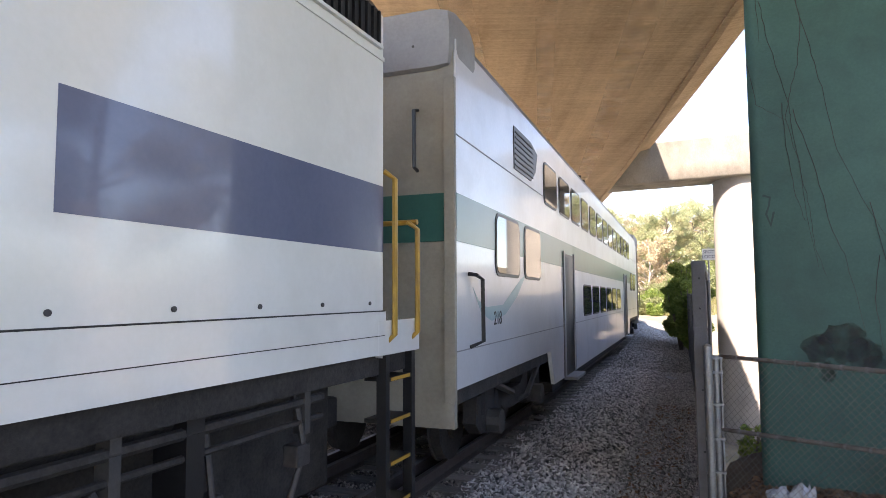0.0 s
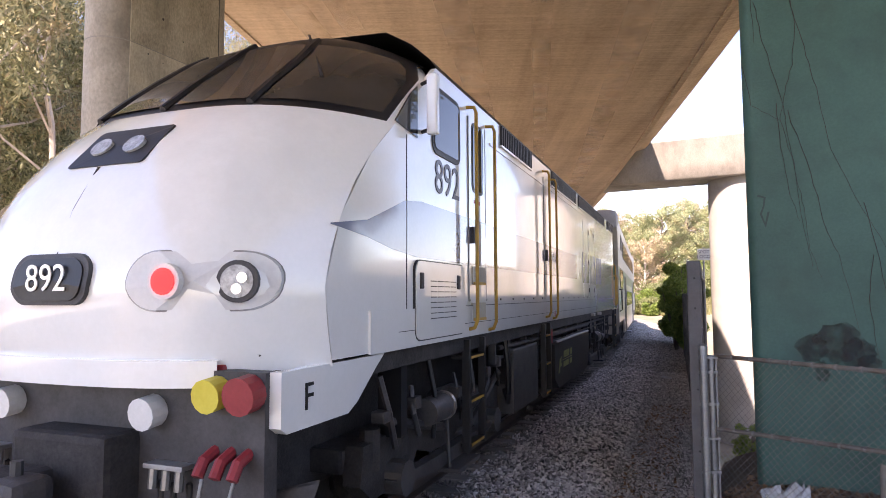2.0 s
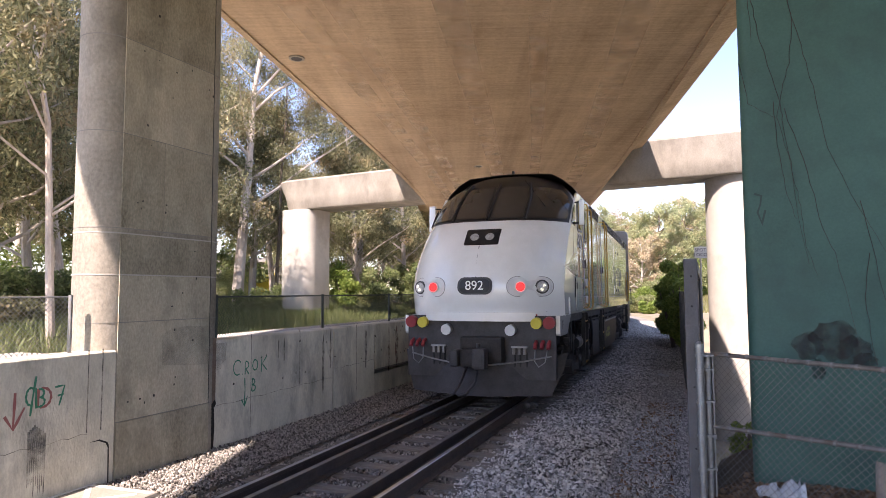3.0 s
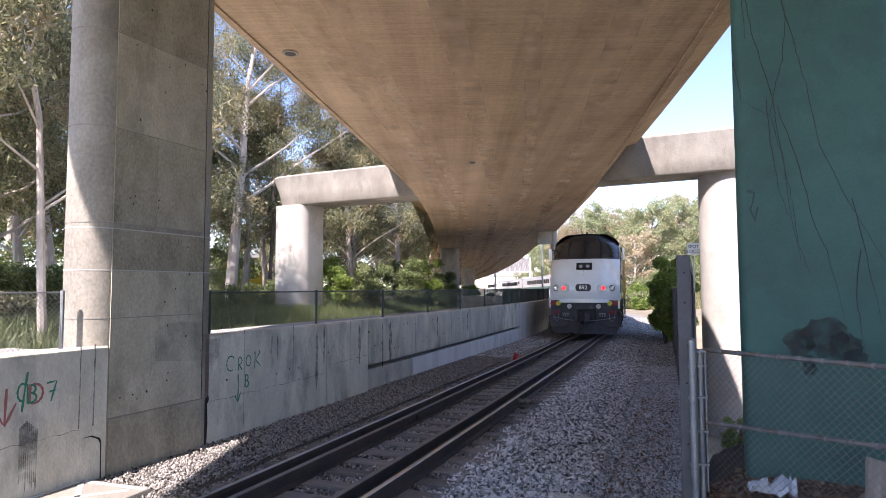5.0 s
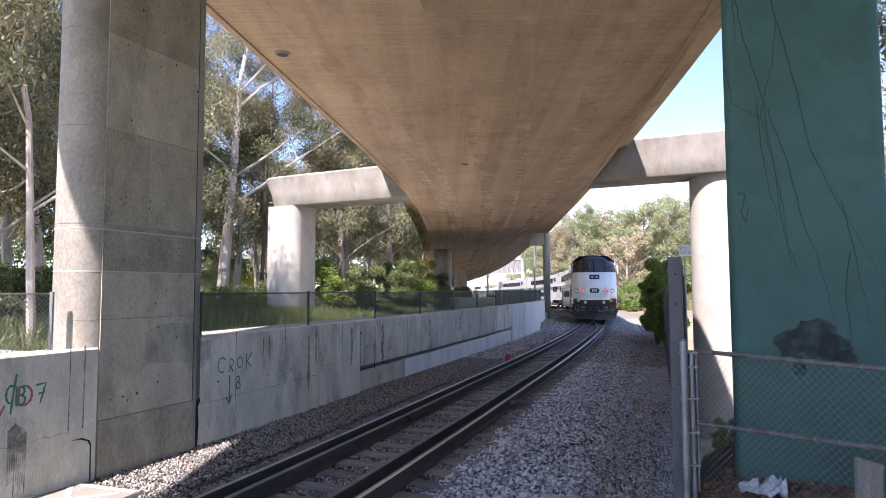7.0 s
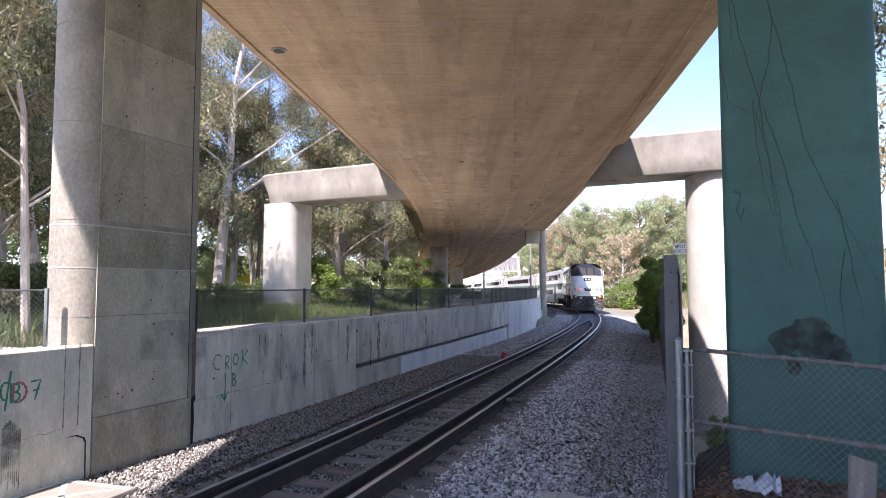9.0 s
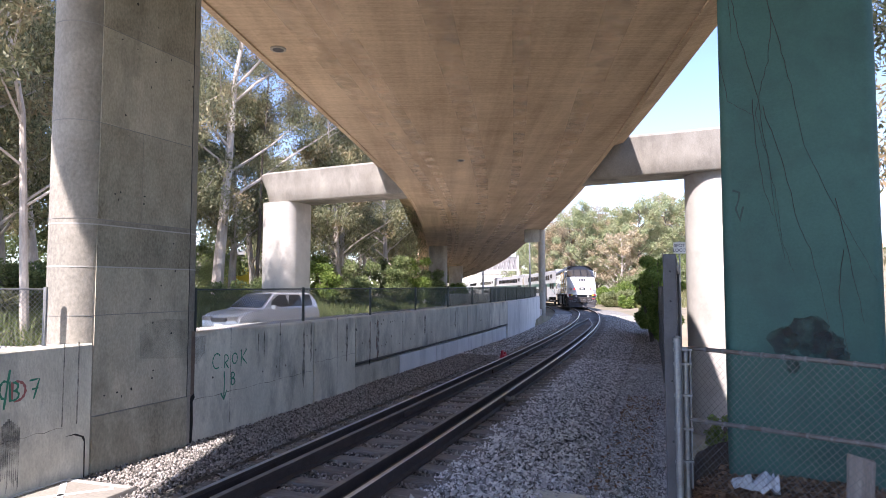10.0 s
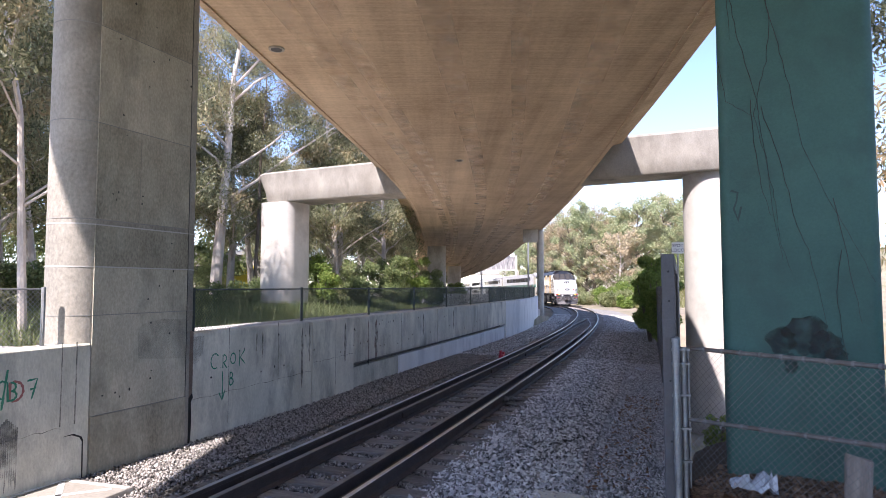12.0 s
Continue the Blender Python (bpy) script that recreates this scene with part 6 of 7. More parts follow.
def leaf_litter(name, count, corner, ax, ay, zfun, size, seed, label):
    rng = np.random.default_rng(seed)
    t, w = rng.random((2, count, 1))
    c = np.array(corner) + t * np.array(ax) + w ** 1.4 * np.array(ay)
    c = np.concatenate([c, np.array([[zfun(*p)] for p in c]) + rng.random((count, 1)) * 0.045], 1)
    a = rng.normal(size=(count, 3)) * np.array([1, 1, 0.35])
    a /= np.linalg.norm(a, axis=1)[:, None]
    b = np.cross(a, np.array([0, 0, 1]) + rng.normal(size=(count, 3)) * 0.3)
    b /= np.linalg.norm(b, axis=1)[:, None]
    s = size * (0.5 + rng.random((count, 1)))
    v = np.stack([c - a * s, c + b * s * 0.45, c + a * s, c - b * s * 0.45], 1).reshape(-1, 3)
    return tagged(raw(name, v, np.arange(count * 4).reshape(-1, 4), LITTER_LEAF, None, label, "stuff"), category="leaf litter")


leaf_litter("leaf_litter", 14000, (2.42, 6.42), (1.72, -2.8), (0.9, 0.55), verge_z, 0.036, 3, "dry brown leaf litter along the foot of the fence")
leaf_litter("leaf_litter", 700, (1.6, 7.2), (2.2, 6.0), (0.6, -0.2), lambda x, y: -0.22, 0.03, 4, "scattered dry leaves along the path's edge")
berm = bmesh.new()
bmesh.ops.create_grid(berm, x_segments=40, y_segments=40, size=1)
for v in berm.verts:
    x, y = 2.3 + (v.co.x + 1) * 1.9, 2.6 + (v.co.y + 1) * 2.6
    v.co = Vector((x, y, verge_z(x, y)))
part("verge", berm, VERGE, None, "dark earth verge with leaf litter at the fence", "structure", smooth=True)

stump = thing("wooden_post", "cut grey weathered wooden post with split grain", "post", pose(3.36, 5.22, 0.0))
bm = bmesh.new()
n = 14
tube(bm, [(0, 0, -0.3), (0, 0, 0.1), (0, 0, 0.35), (0.005, 0, 0.65), (0.01, 0, 0.665)], [0.1, 0.098, 0.095, 0.093, 0.085], n)
for v in bm.verts:
    v.co += Vector((noise.noise(v.co * 9) * 0.018, noise.noise(v.co * 9 + Vector((5, 0, 0))) * 0.018, 0))
part("trunk_section", bm, STUMP, stump, smooth=True)


def crumpled(name, x, y, z, w, d, h, mat, label, seed, category="litter"):
    rng = random.Random(seed)
    ob = thing(name, label, category, pose(x, y, z, 0, 0, rng.uniform(0, 360)))
    bm = bmesh.new()
    bmesh.ops.create_grid(bm, x_segments=10, y_segments=10, size=0.5)
    for v in bm.verts:
        q = v.co * 4 + Vector((seed, 0, 0))
        v.co = Vector((v.co.x * w + noise.noise(q) * w * 0.15, v.co.y * d + noise.noise(q + Vector((3, 3, 3))) * d * 0.15, 0.015 + h * abs(noise.noise(q * 0.9 + Vector((0, 9, 0)))) * 1.6))
    r = bmesh.ops.extrude_face_region(bm, geom=list(bm.faces))
    for v in [g for g in r["geom"] if isinstance(g, bmesh.types.BMVert)]:
        v.co.z -= 0.006
    part("sheet", bm, mat, ob, smooth=True)
    return ob


PLASTIC = surface("pale_plastic", (0.5, 0.53, 0.58), (0.68, 0.7, 0.73), 0.4, 5, 40, 0.1)
PAPER = surface("white_paper", (0.7, 0.7, 0.69), (0.8, 0.8, 0.79), 0.8, 5, 40, 0.1)
crumpled("plastic_bag", 2.93, 6.1, 0.13, 0.38, 0.3, 0.18, PLASTIC, "crumpled pale blue plastic bag on dead leaves", 2)
crumpled("paper_scrap", 0.78, 10.2, -0.22, 0.16, 0.12, 0.06, PAPER, "crumpled white paper scrap on the ballast", 3)
crumpled("paper_scrap", 3.35, 11.4, -0.22, 0.18, 0.12, 0.04, PAPER, "white paper scrap beside the path", 4)
crumpled("paper_scrap", 4.7, 15.9, -0.25, 0.15, 0.12, 0.05, PAPER, "white paper scrap beside the path", 5)
crumpled("paper_scrap", 5.4, 17.5, -0.25, 0.3, 0.16, 0.06, PLASTIC, "grey plastic scrap beside the path", 6)
crumpled("paper_scrap", 2.0, 6.6, -0.2, 0.09, 0.08, 0.03, PAPER, "small white paper scrap on the stones", 7)


def rock(x, y, z, r, seed, mat, label):
    bm = bmesh.new()
    bmesh.ops.create_icosphere(bm, subdivisions=2, radius=r)
    for v in bm.verts:
        v.co += v.co.normalized() * noise.noise(v.co / r * 1.3 + Vector((seed, 0, 0))) * r * 0.55
        v.co.z *= 0.7
    ob = part("rock", bm, mat, None, label, m=pose(x, y, z))
    return tagged(ob, category="rock")


rock(1.16, 12.2, -0.1, 0.095, 1, BALLAST_BED, "large pale broken stone beside the rail")
rock(1.32, 12.35, -0.11, 0.08, 2, BALLAST_BED, "large pale broken stone beside the rail")
RED_BRIGHT = surface("red_plastic", (0.5, 0.02, 0.04), (0.62, 0.05, 0.07), 0.4, 6, 40, 0)
red = thing("track_flag", "small red plastic marker clipped to the rail", "marker", place(TRACK, 4.75, -0.79, -0.02))
part("clip", boxed(-0.16, -0.02, -0.16, 0.16, -0.1, 0.06, 0.02), RED_BRIGHT, red)
part("tab", boxed(-0.12, -0.06, -0.22, -0.06, 0.04, 0.19, 0.02), RED_BRIGHT, red)
part("tab", boxed(-0.1, -0.04, 0.06, 0.2, -0.02, 0.12, 0.02), RED_BRIGHT, red)
for i, s in enumerate((-3.8, -3.2, 2.0, 4.0, 6.5, 9.5)):
    for u in (-0.47, 0.47):
        j = thing("joint_bar", "rusty bolted joint bar on the guard rail", "joint bar", place(TRACK, s + 0.3 * (u > 0), u, -0.09), "joint bars")
        part("bar", boxed(0.01 if u < 0 else -0.04, 0.04 if u < 0 else -0.01, -0.3, 0.3, -0.04, 0.04, 0.006), RAIL_SIDE, j)
slab = part("concrete_slab", boxed(-0.55, 0.55, -0.9, 0.4, -0.08, 0.02, 0.02), CONCRETE_WALL, None, "flat grey concrete slab half buried in ballast", m=pose(0.85, 6.75, -0.19, 0, 0, -25))
tagged(slab, category="slab")
slab = part("concrete_slab", boxed(-0.5, 0.5, -0.5, 0.5, -0.12, 0.0, 0.03), CAP_CONCRETE, None, "pale sunlit concrete slab with painted cross at the wall's foot", m=pose(-3.93, 6.6, -0.085, 0, 0, -18))
for _a in (0, 90, 45, -45):
    _d = 0.0 if abs(_a) == 45 else 0.42
    part("painted_line", boxed(-0.48, 0.48, -0.03 + _d, 0.03 + _d, 0.0, 0.004), SIGN_WHITE, slab, m=pose(0, 0, 0, 0, 0, _a))
tagged(slab, category="slab")
# ---- fittings under the deck ----
for s, u in ((1.9, -4.05), (14.5, -1.1), (28.0, -0.7), (28.5, 2.6)):
    d = thing("deck_drain", "round drain opening in the bridge soffit", "drain", place(DECK, s, u, 0))
    part("rim", tubed([(0, 0, -0.03), (0, 0, 0.02)], 0.17, 20), CONCRETE, d)
    part("grate", tubed([(0, 0, -0.036), (0, 0, -0.02)], 0.12, 20), DARK_STEEL, d)

# ---- sign beside the line ----
sign = thing("railway_sign", "small white railway sign lettered spot loco on a thin pole", "sign", pose(8.55, 23.0, 0, 0, 0, -12))
part("board", boxed(-0.21, 0.21, -0.015, 0.0, 3.24, 3.65, 0.004), SIGN_WHITE, sign)
part("pole", tubed([(0, 0.04, -3.8), (0, 0.04, 3.7)], 0.03, 8), GALV, sign)
lettering(sign, "SPOT", 0.115, Matrix.Translation((0, -0.018, 3.525)) @ FACE_FRONT, BLUE_DARK, "letters")
lettering(sign, "LOCO", 0.115, Matrix.Translation((0, -0.018, 3.355)) @ FACE_FRONT, BLUE_DARK, "letters")

# ---- road, its traffic, and the far end of the line ----
# runs from far off towards and past the camera's left side
ROAD_PTS = [(5.2, 175), (5.2, 118), (5.2, 88), (4.8, 60), (2.1, 42), (-2.2, 33), (-6.8, 24), (-11.4, 15), (-16, 6), (-25, -12), (-60, -80)]


def make_road():
    bm = bmesh.new()
    prev = None
    fine = []
    for (x0, y0), (x1, y1) in zip(ROAD_PTS, ROAD_PTS[1:]):
        n = max(2, int(math.hypot(x1 - x0, y1 - y0) / 4))
        fine += [(x0 + (x1 - x0) * i / n, y0 + (y1 - y0) * i / n) for i in range(n)]
    fine.append(ROAD_PTS[-1])
    for i, (x, y) in enumerate(fine):
        a, b = fine[max(0, i - 1)], fine[min(len(fine) - 1, i + 1)]
        d = Vector((b[0] - a[0], b[1] - a[1], 0)).normalized()
        # extra width and pale colour added to bounce sun up to the soffit's left
        w = Vector((-d.y, d.x, 0)) * 4.3
        z = road_z(y)
        row = [bm.verts.new((x + w.x, y + w.y, z)), bm.verts.new((x - w.x, y - w.y, z))]
        if prev:
            bm.faces.new((prev[0], prev[1], row[1], row[0]))
        prev = row
    return part("road", bm, ROAD, None, "pale concrete road behind the retaining wall, widened to bounce light", "structure")


def road_z(y):
    return 0.16 - 0.012 * max(0.0, y - 45)


make_road()


def make_car():
    root = thing("car", "silver compact sport utility car with roof rails, driving", "car")
    # local: nose towards -y
    low = [(-2.2, 0.35), (-2.25, 0.6), (-2.15, 0.85), (-1.9, 0.98), (-0.95, 1.08), (1.9, 1.1), (2.2, 1.0), (2.25, 0.55), (2.1, 0.3)]
    bm = side_plate(low, -0.88, 0.88)
    bmesh.ops.bevel(bm, geom=list(bm.edges), offset=0.06, segments=2, affect="EDGES")
    body = part("body", bm, SILVER, root, smooth=True)
    rows = []
    for y0, y1, z, w in ((-1.0, 2.1, 1.06, 0.86), (-0.62, 2.0, 1.35, 0.78), (-0.22, 1.8, 1.6, 0.68), (0.1, 1.6, 1.65, 0.6)):
        rows.append([(-w, y0, z), (w, y0, z), (w, y1, z), (-w, y1, z), (-w, y0, z)])
    bm = loft(rows)
    bm.faces.new([bm.verts.new(p) for p in rows[-1][:4]])
    part("cabin", bm, SILVER, root)
    bm = loft([[(-0.76, -0.97, 1.12), (0.76, -0.97, 1.12)], [(-0.7, -0.665, 1.36), (0.7, -0.665, 1.36)], [(-0.6, -0.27, 1.61), (0.6, -0.27, 1.61)]])
    part("windscreen", bm, GLASS, root)
    for v in (-1, 1):
        for a, b in ((-0.5, 0.35), (0.42, 1.15), (1.22, 1.75)):
            rows = [[(v * 0.865, a - 0.12, 1.13), (v * 0.865, b, 1.13)], [(v * 0.8, a, 1.35), (v * 0.8, b, 1.35)], [(v * 0.72, max(a, -0.2) + 0.12, 1.56), (v * 0.72, b - 0.02, 1.56)]]
            part("side_glass", loft(rows), GLASS, root)
        part("headlamp", boxed(v * 0.6 - 0.2, v * 0.6 + 0.2, -2.26, -2.1, 0.7, 0.86, 0.03), CHROME_SOFT, root, "clear headlamp")
        part("roof_rail", tubed([(v * 0.6, 0.0, 1.68), (v * 0.6, 0.1, 1.72), (v * 0.6, 1.5, 1.72), (v * 0.6, 1.6, 1.66)], 0.025, 6), CHROME_SOFT, root)
        part("door_mirror", boxed(v * 0.98 - 0.1, v * 0.98 + 0.1, -0.62, -0.5, 1.05, 1.2, 0.03), SILVER, root)
        for y in (-1.4, 1.4):
            w = part("wheel", disc(bmesh.new(), (v * 0.8, y, 0.34), (1, 0, 0), 0.34, 0.22, 20), BLACK, root)
            part("rim", disc(bmesh.new(), (v * 0.86, y, 0.34), (1, 0, 0), 0.22, 0.13, 14), CHROME_SOFT, w)
    part("grille", boxed(-0.34, 0.34, -2.28, -2.15, 0.66, 0.8, 0.02), DARK_STEEL, root)
    part("number_plate", boxed(-0.2, 0.2, -2.285, -2.24, 0.5, 0.6), WHITE, root)
    return root


car = make_car()

# gantry sign, bridge and lamps at the far end
gan = thing("sign_gantry", "pale steel truss gantry carrying signs over the far road", "gantry", pose(11.9, 135, 0))
for z in (5.4, 8.5):
    part("chord", boxed(-3.8, 3.8, -0.1, 0.1, z, z + 0.2), GANTRY, gan)
for i in range(7):
    x = -3.7 + 1.05 * i
    part("web_bar", tubed([(x, 0, 5.5), (x + 0.52, 0, 8.5), (x + 1.05, 0, 5.5)], 0.07, 5), GANTRY, gan)
part("sign_panel", boxed(-2.9, 3.5, 0.15, 0.25, 5.5, 8.4), SIGN_BACK, gan)
for x in (-3.7, 3.7):
    part("mast", boxed(x - 0.2, x + 0.2, -0.2, 0.2, -2.5, 8.7), GANTRY, gan)
ob = thing("far_overpass", "distant concrete road overpass in shade", "bridge", pose(12, 185, 0, 0, 0, 4), kind="structure")
part("span", boxed(-24, 24, -4, 4, 5.4, 6.6), CONCRETE_PALE, ob)
part("abutment", boxed(6.5, 16, -4, 4, -3, 5.4), CONCRETE_PALE, ob)
for x, y, h in ((12.8, 95, 9.5), (40.5, 112, 13.0)):
    lp = thing("street_lamp", "tall thin grey street lamp pole", "lamp", pose(x, y, -0.5), "street lamps")
    part("pole", tubed([(0, 0, 0), (0, 0, h), (-0.3, 0, h + 0.4), (-1.2, 0, h + 0.6)], [0.16, 0.1, 0.08, 0.06], 8), GALV, lp)
    part("lamp_head", boxed(-1.8, -1.1, -0.15, 0.15, h + 0.52, h + 0.68, 0.04), GALV, lp)
far = thing("roadside_building", "low pale building with yellow panel beyond the trees", "building", pose(-36, 92, 1.5, 0, 0, 12))
part("wall", boxed(-12, 12, -4, 4, -1, 5.0), CONCRETE, far)
part("roof", boxed(-12.5, 12.5, -4.5, 4.5, 5.0, 5.6), ROOF_GREY, far)
part("yellow_panel", boxed(3.5, 8.5, -4.1, -4.0, 0.0, 3.4), YELLOW_BRIGHT, far)
for i in range(5):
    part("window", boxed(-11 + 2.8 * i, -9 + 2.8 * i, -4.06, -4.0, 1.4, 3.4), GLASS, far)
# ---- trees and distance ----


def leaf_cloud(name, clumps, count, size, mat, parent, seed, long=2.2, droop=0.0, label=""):
    """Many small leaves round clump centres (x, y, z, r)."""
    rng = np.random.default_rng(seed)
    cl = np.array(clumps)
    w = cl[:, 3] ** 2
    k = rng.choice(len(cl), count, p=w / w.sum())
    d = rng.normal(size=(count, 3))
    d /= np.linalg.norm(d, axis=1)[:, None]
    c = cl[k, :3] + d * (cl[k, 3] * rng.random(count) ** 0.45)[:, None] * np.array([1, 1, 0.75])
    a = rng.normal(size=(count, 3)) + np.array([0, 0, -droop])
    a /= np.linalg.norm(a, axis=1)[:, None]
    b = np.cross(a, rng.normal(size=(count, 3)))
    b /= np.linalg.norm(b, axis=1)[:, None]
    s = size * (0.6 + 0.8 * rng.random((count, 1)))
    a, b = a * s * long / 2, b * s / 2
    v = np.stack([c - a, c + b, c + a, c - b], 1).reshape(-1, 3)
    f = np.arange(count * 4).reshape(-1, 4)
    return raw(name, v, f, mat, parent, label, "")


def make_tree(x, y, z, height, seed, leafmat, barkmat, label, leaves=6000, size=0.16, spread=0.28, start=0.35, r0=0.22, limbs=9, droop=0.6, clump=1.0, long=2.2):
    rng = random.Random(seed)
    root = thing("tree", label, "tree", pose(x, y, z, 0, 0, rng.uniform(0, 360)), "trees")
    bm = bmesh.new()
    lean = Vector((rng.uniform(-0.08, 0.08), rng.uniform(-0.08, 0.08), 0))
    spine = [Vector((0, 0, -0.3)) + lean * 0]
    for i in range(1, 8):
        spine.append(Vector((rng.uniform(-0.12, 0.12), rng.uniform(-0.12, 0.12), 0)) * i * 0.35 + lean * height * i / 7 + Vector((0, 0, height * 0.92 * i / 7)))
    tube(bm, spine, [r0 * (1 - 0.85 * i / 7) for i in range(8)], 8)
    clumps = [(*spine[-1], clump * height * 0.06)]
    for i in range(limbs):
        t = start + (0.95 - start) * (i + rng.random()) / limbs
        j = min(6, int(t * 7))
        p = spine[j].lerp(spine[j + 1], t * 7 - j)
        a = rng.uniform(0, 2 * math.pi)
        ln = height * spread * (1.1 - 0.6 * t) * rng.uniform(0.6, 1.2)
        q = [p]
        for e in range(1, 5):
            q.append(p + Vector((math.cos(a), math.sin(a), 0)) * ln * e / 4 + Vector((rng.uniform(-0.25, 0.25), rng.uniform(-0.25, 0.25), ln * (0.75 * (e / 4)) + rng.uniform(-0.15, 0.15))))
        tube(bm, q, [r0 * 0.34 * (1 - t * 0.5) * (1 - 0.2 * e) for e in range(5)], 6)
        for e in (2, 3, 4):
            for _ in range(2):
                clumps.append((q[e].x + rng.uniform(-0.7, 0.7), q[e].y + rng.uniform(-0.7, 0.7), q[e].z + rng.uniform(-0.9, 0.6), clump * height * rng.uniform(0.035, 0.075)))
    part("trunk", bm, barkmat, root, smooth=True)
    leaf_cloud("crown", clumps, leaves, size, leafmat, root, seed, long, droop)
    return root


EUC = "tall eucalyptus with pale peeling trunk and sparse grey-green leaves"
rng = random.Random(11)


def land(x, y):
    """Height of the land at a place, by the nearest station of the wall's line."""
    best = None
    for i in range(-60, 260, 2):
        gx, gy, _, a = GROUND_LINE(i)
        t = (x - gx) * math.sin(a) + (y - gy) * math.cos(a)
        if abs(t) <= 1.01:
            u = (x - gx) * math.cos(a) - (y - gy) * math.sin(a)
            return ground_z(x, y, i + t, u)
    return 0.0


protos = [make_tree(-19.5, 25, land(-19.5, 25), 18, 21, LEAF_EUC, BARK, EUC, 36000, 0.066, 0.3, 0.18, 0.32, 22, 0.8, 1.1, 3.6),
          make_tree(-20, 31, land(-20, 31), 20, 22, LEAF_EUC, BARK, EUC, 36000, 0.068, 0.28, 0.18, 0.34, 22, 0.8, 1.1, 3.6),
          make_tree(-21.5, 44, land(-21.5, 44), 18, 23, LEAF_EUC, BARK, EUC, 36000, 0.068, 0.28, 0.15, 0.27, 20, 0.8, 1.1, 3.6)]
for i, (x, y) in enumerate([(-17, 18), (-22, 24), (-28, 30), (-26, 38), (-19, 42), (-22, 50), (-16, 50), (-30, 50), (-36, 42), (-11, 62), (-18, 62), (-26, 62), (-13, 74), (-6, 84), (-21, 76), (-32, 72),
                               (-42, 58), (-8.5, 52), (-10.5, 57), (-6.8, 68), (-9, 76), (-12, 92), (-25, 90), (-2, 104), (-31, 21), (-45, 44)]):
    copy_thing(protos[i % 3], pose(x + rng.uniform(-1, 1), y, land(x, y), 0, 0, rng.uniform(0, 360)))

for x, y in ((16.5, 16), (21, 9), (24, 2)):
    copy_thing(protos[1], pose(x, y, land(x, y), 0, 0, rng.uniform(0, 360)))

make_tree(-16.6, 46, land(-16.6, 46), 25, 41, LEAF_EUC, BARK, EUC, 34000, 0.06, 0.42, 0.3, 0.46, 14, 0.8, 1.0, 3.6)
make_tree(-19.6, 46, land(-19.6, 46), 24, 42, LEAF_EUC, BARK, EUC, 30000, 0.06, 0.36, 0.45, 0.3, 10, 0.8, 1.1, 3.6)
make_tree(-14.6, 49, land(-14.6, 49), 22, 43, LEAF_EUC, BARK_DARK, EUC, 24000, 0.06, 0.3, 0.5, 0.16, 8, 0.8, 1.0, 3.6)
make_tree(-13.2, 20, land(-13.2, 20), 18, 44, LEAF_EUC, BARK, EUC, 42000, 0.052, 0.42, 0.2, 0.15, 14, 0.8, 1.1, 3.6)

BROAD = "dense leafy green tree beyond the railway"
broad = [make_tree(27, 112, land(27, 112), 17, 31, LEAF_GREEN_GREY, BARK_DARK, BROAD, 26000, 0.135, 0.42, 0.04, 0.3, 34, 0.2, 0.95),
         make_tree(25, 124, land(25, 124), 18, 32, LEAF_DRY, BARK_DARK, "half-bare autumn tree with tan leaves", 24000, 0.13, 0.42, 0.04, 0.3, 34, 0.2, 0.95),
         make_tree(33, 108, land(33, 108), 16, 33, LEAF_GREEN_GREY, BARK_DARK, BROAD, 24000, 0.135, 0.4, 0.04, 0.3, 34, 0.2, 0.95),
         make_tree(29, 104, land(29, 104), 12, 34, LEAF_DRY, BARK, "bare grey-branched shrubby tree", 7000, 0.16, 0.42, 0.04, 0.26, 34, 0.2, 1.0)]
for i, (x, y) in enumerate([(22, 136), (30, 126), (22, 146), (36, 124), (25, 156), (41, 116), (31, 138), (47, 128), (-3, 158), (21, 172), (40, 146), (52, 140), (26, 165), (-4, 165), (34, 160), (45, 104), (53, 112), (60, 122)]):
    copy_thing(broad[i % 3], pose(x, y, land(x, y) - 0.3, 0, 0, rng.uniform(0, 360)))


def far_woods():
    """The wood behind the eucalyptus row, too dense to count."""
    rng = random.Random(91)
    clumps = []
    for i in range(240):
        t = rng.random()
        x, y = -62 + 58 * t + rng.uniform(-5, 5), 38 + 92 * t + rng.uniform(-6, 6)
        h = rng.uniform(0.3, 1.0) ** 1.3 * 13
        clumps.append((x, y, land(x, y) + h, rng.uniform(1.2, 2.6)))
    ob = leaf_cloud("woods", clumps, 90000, 0.26, LEAF_GREEN, None, 92, 1.9, 0.3, "dense dark green wood behind the eucalyptus trees")
    return tagged(ob, category="woods", kind="stuff")


far_woods()


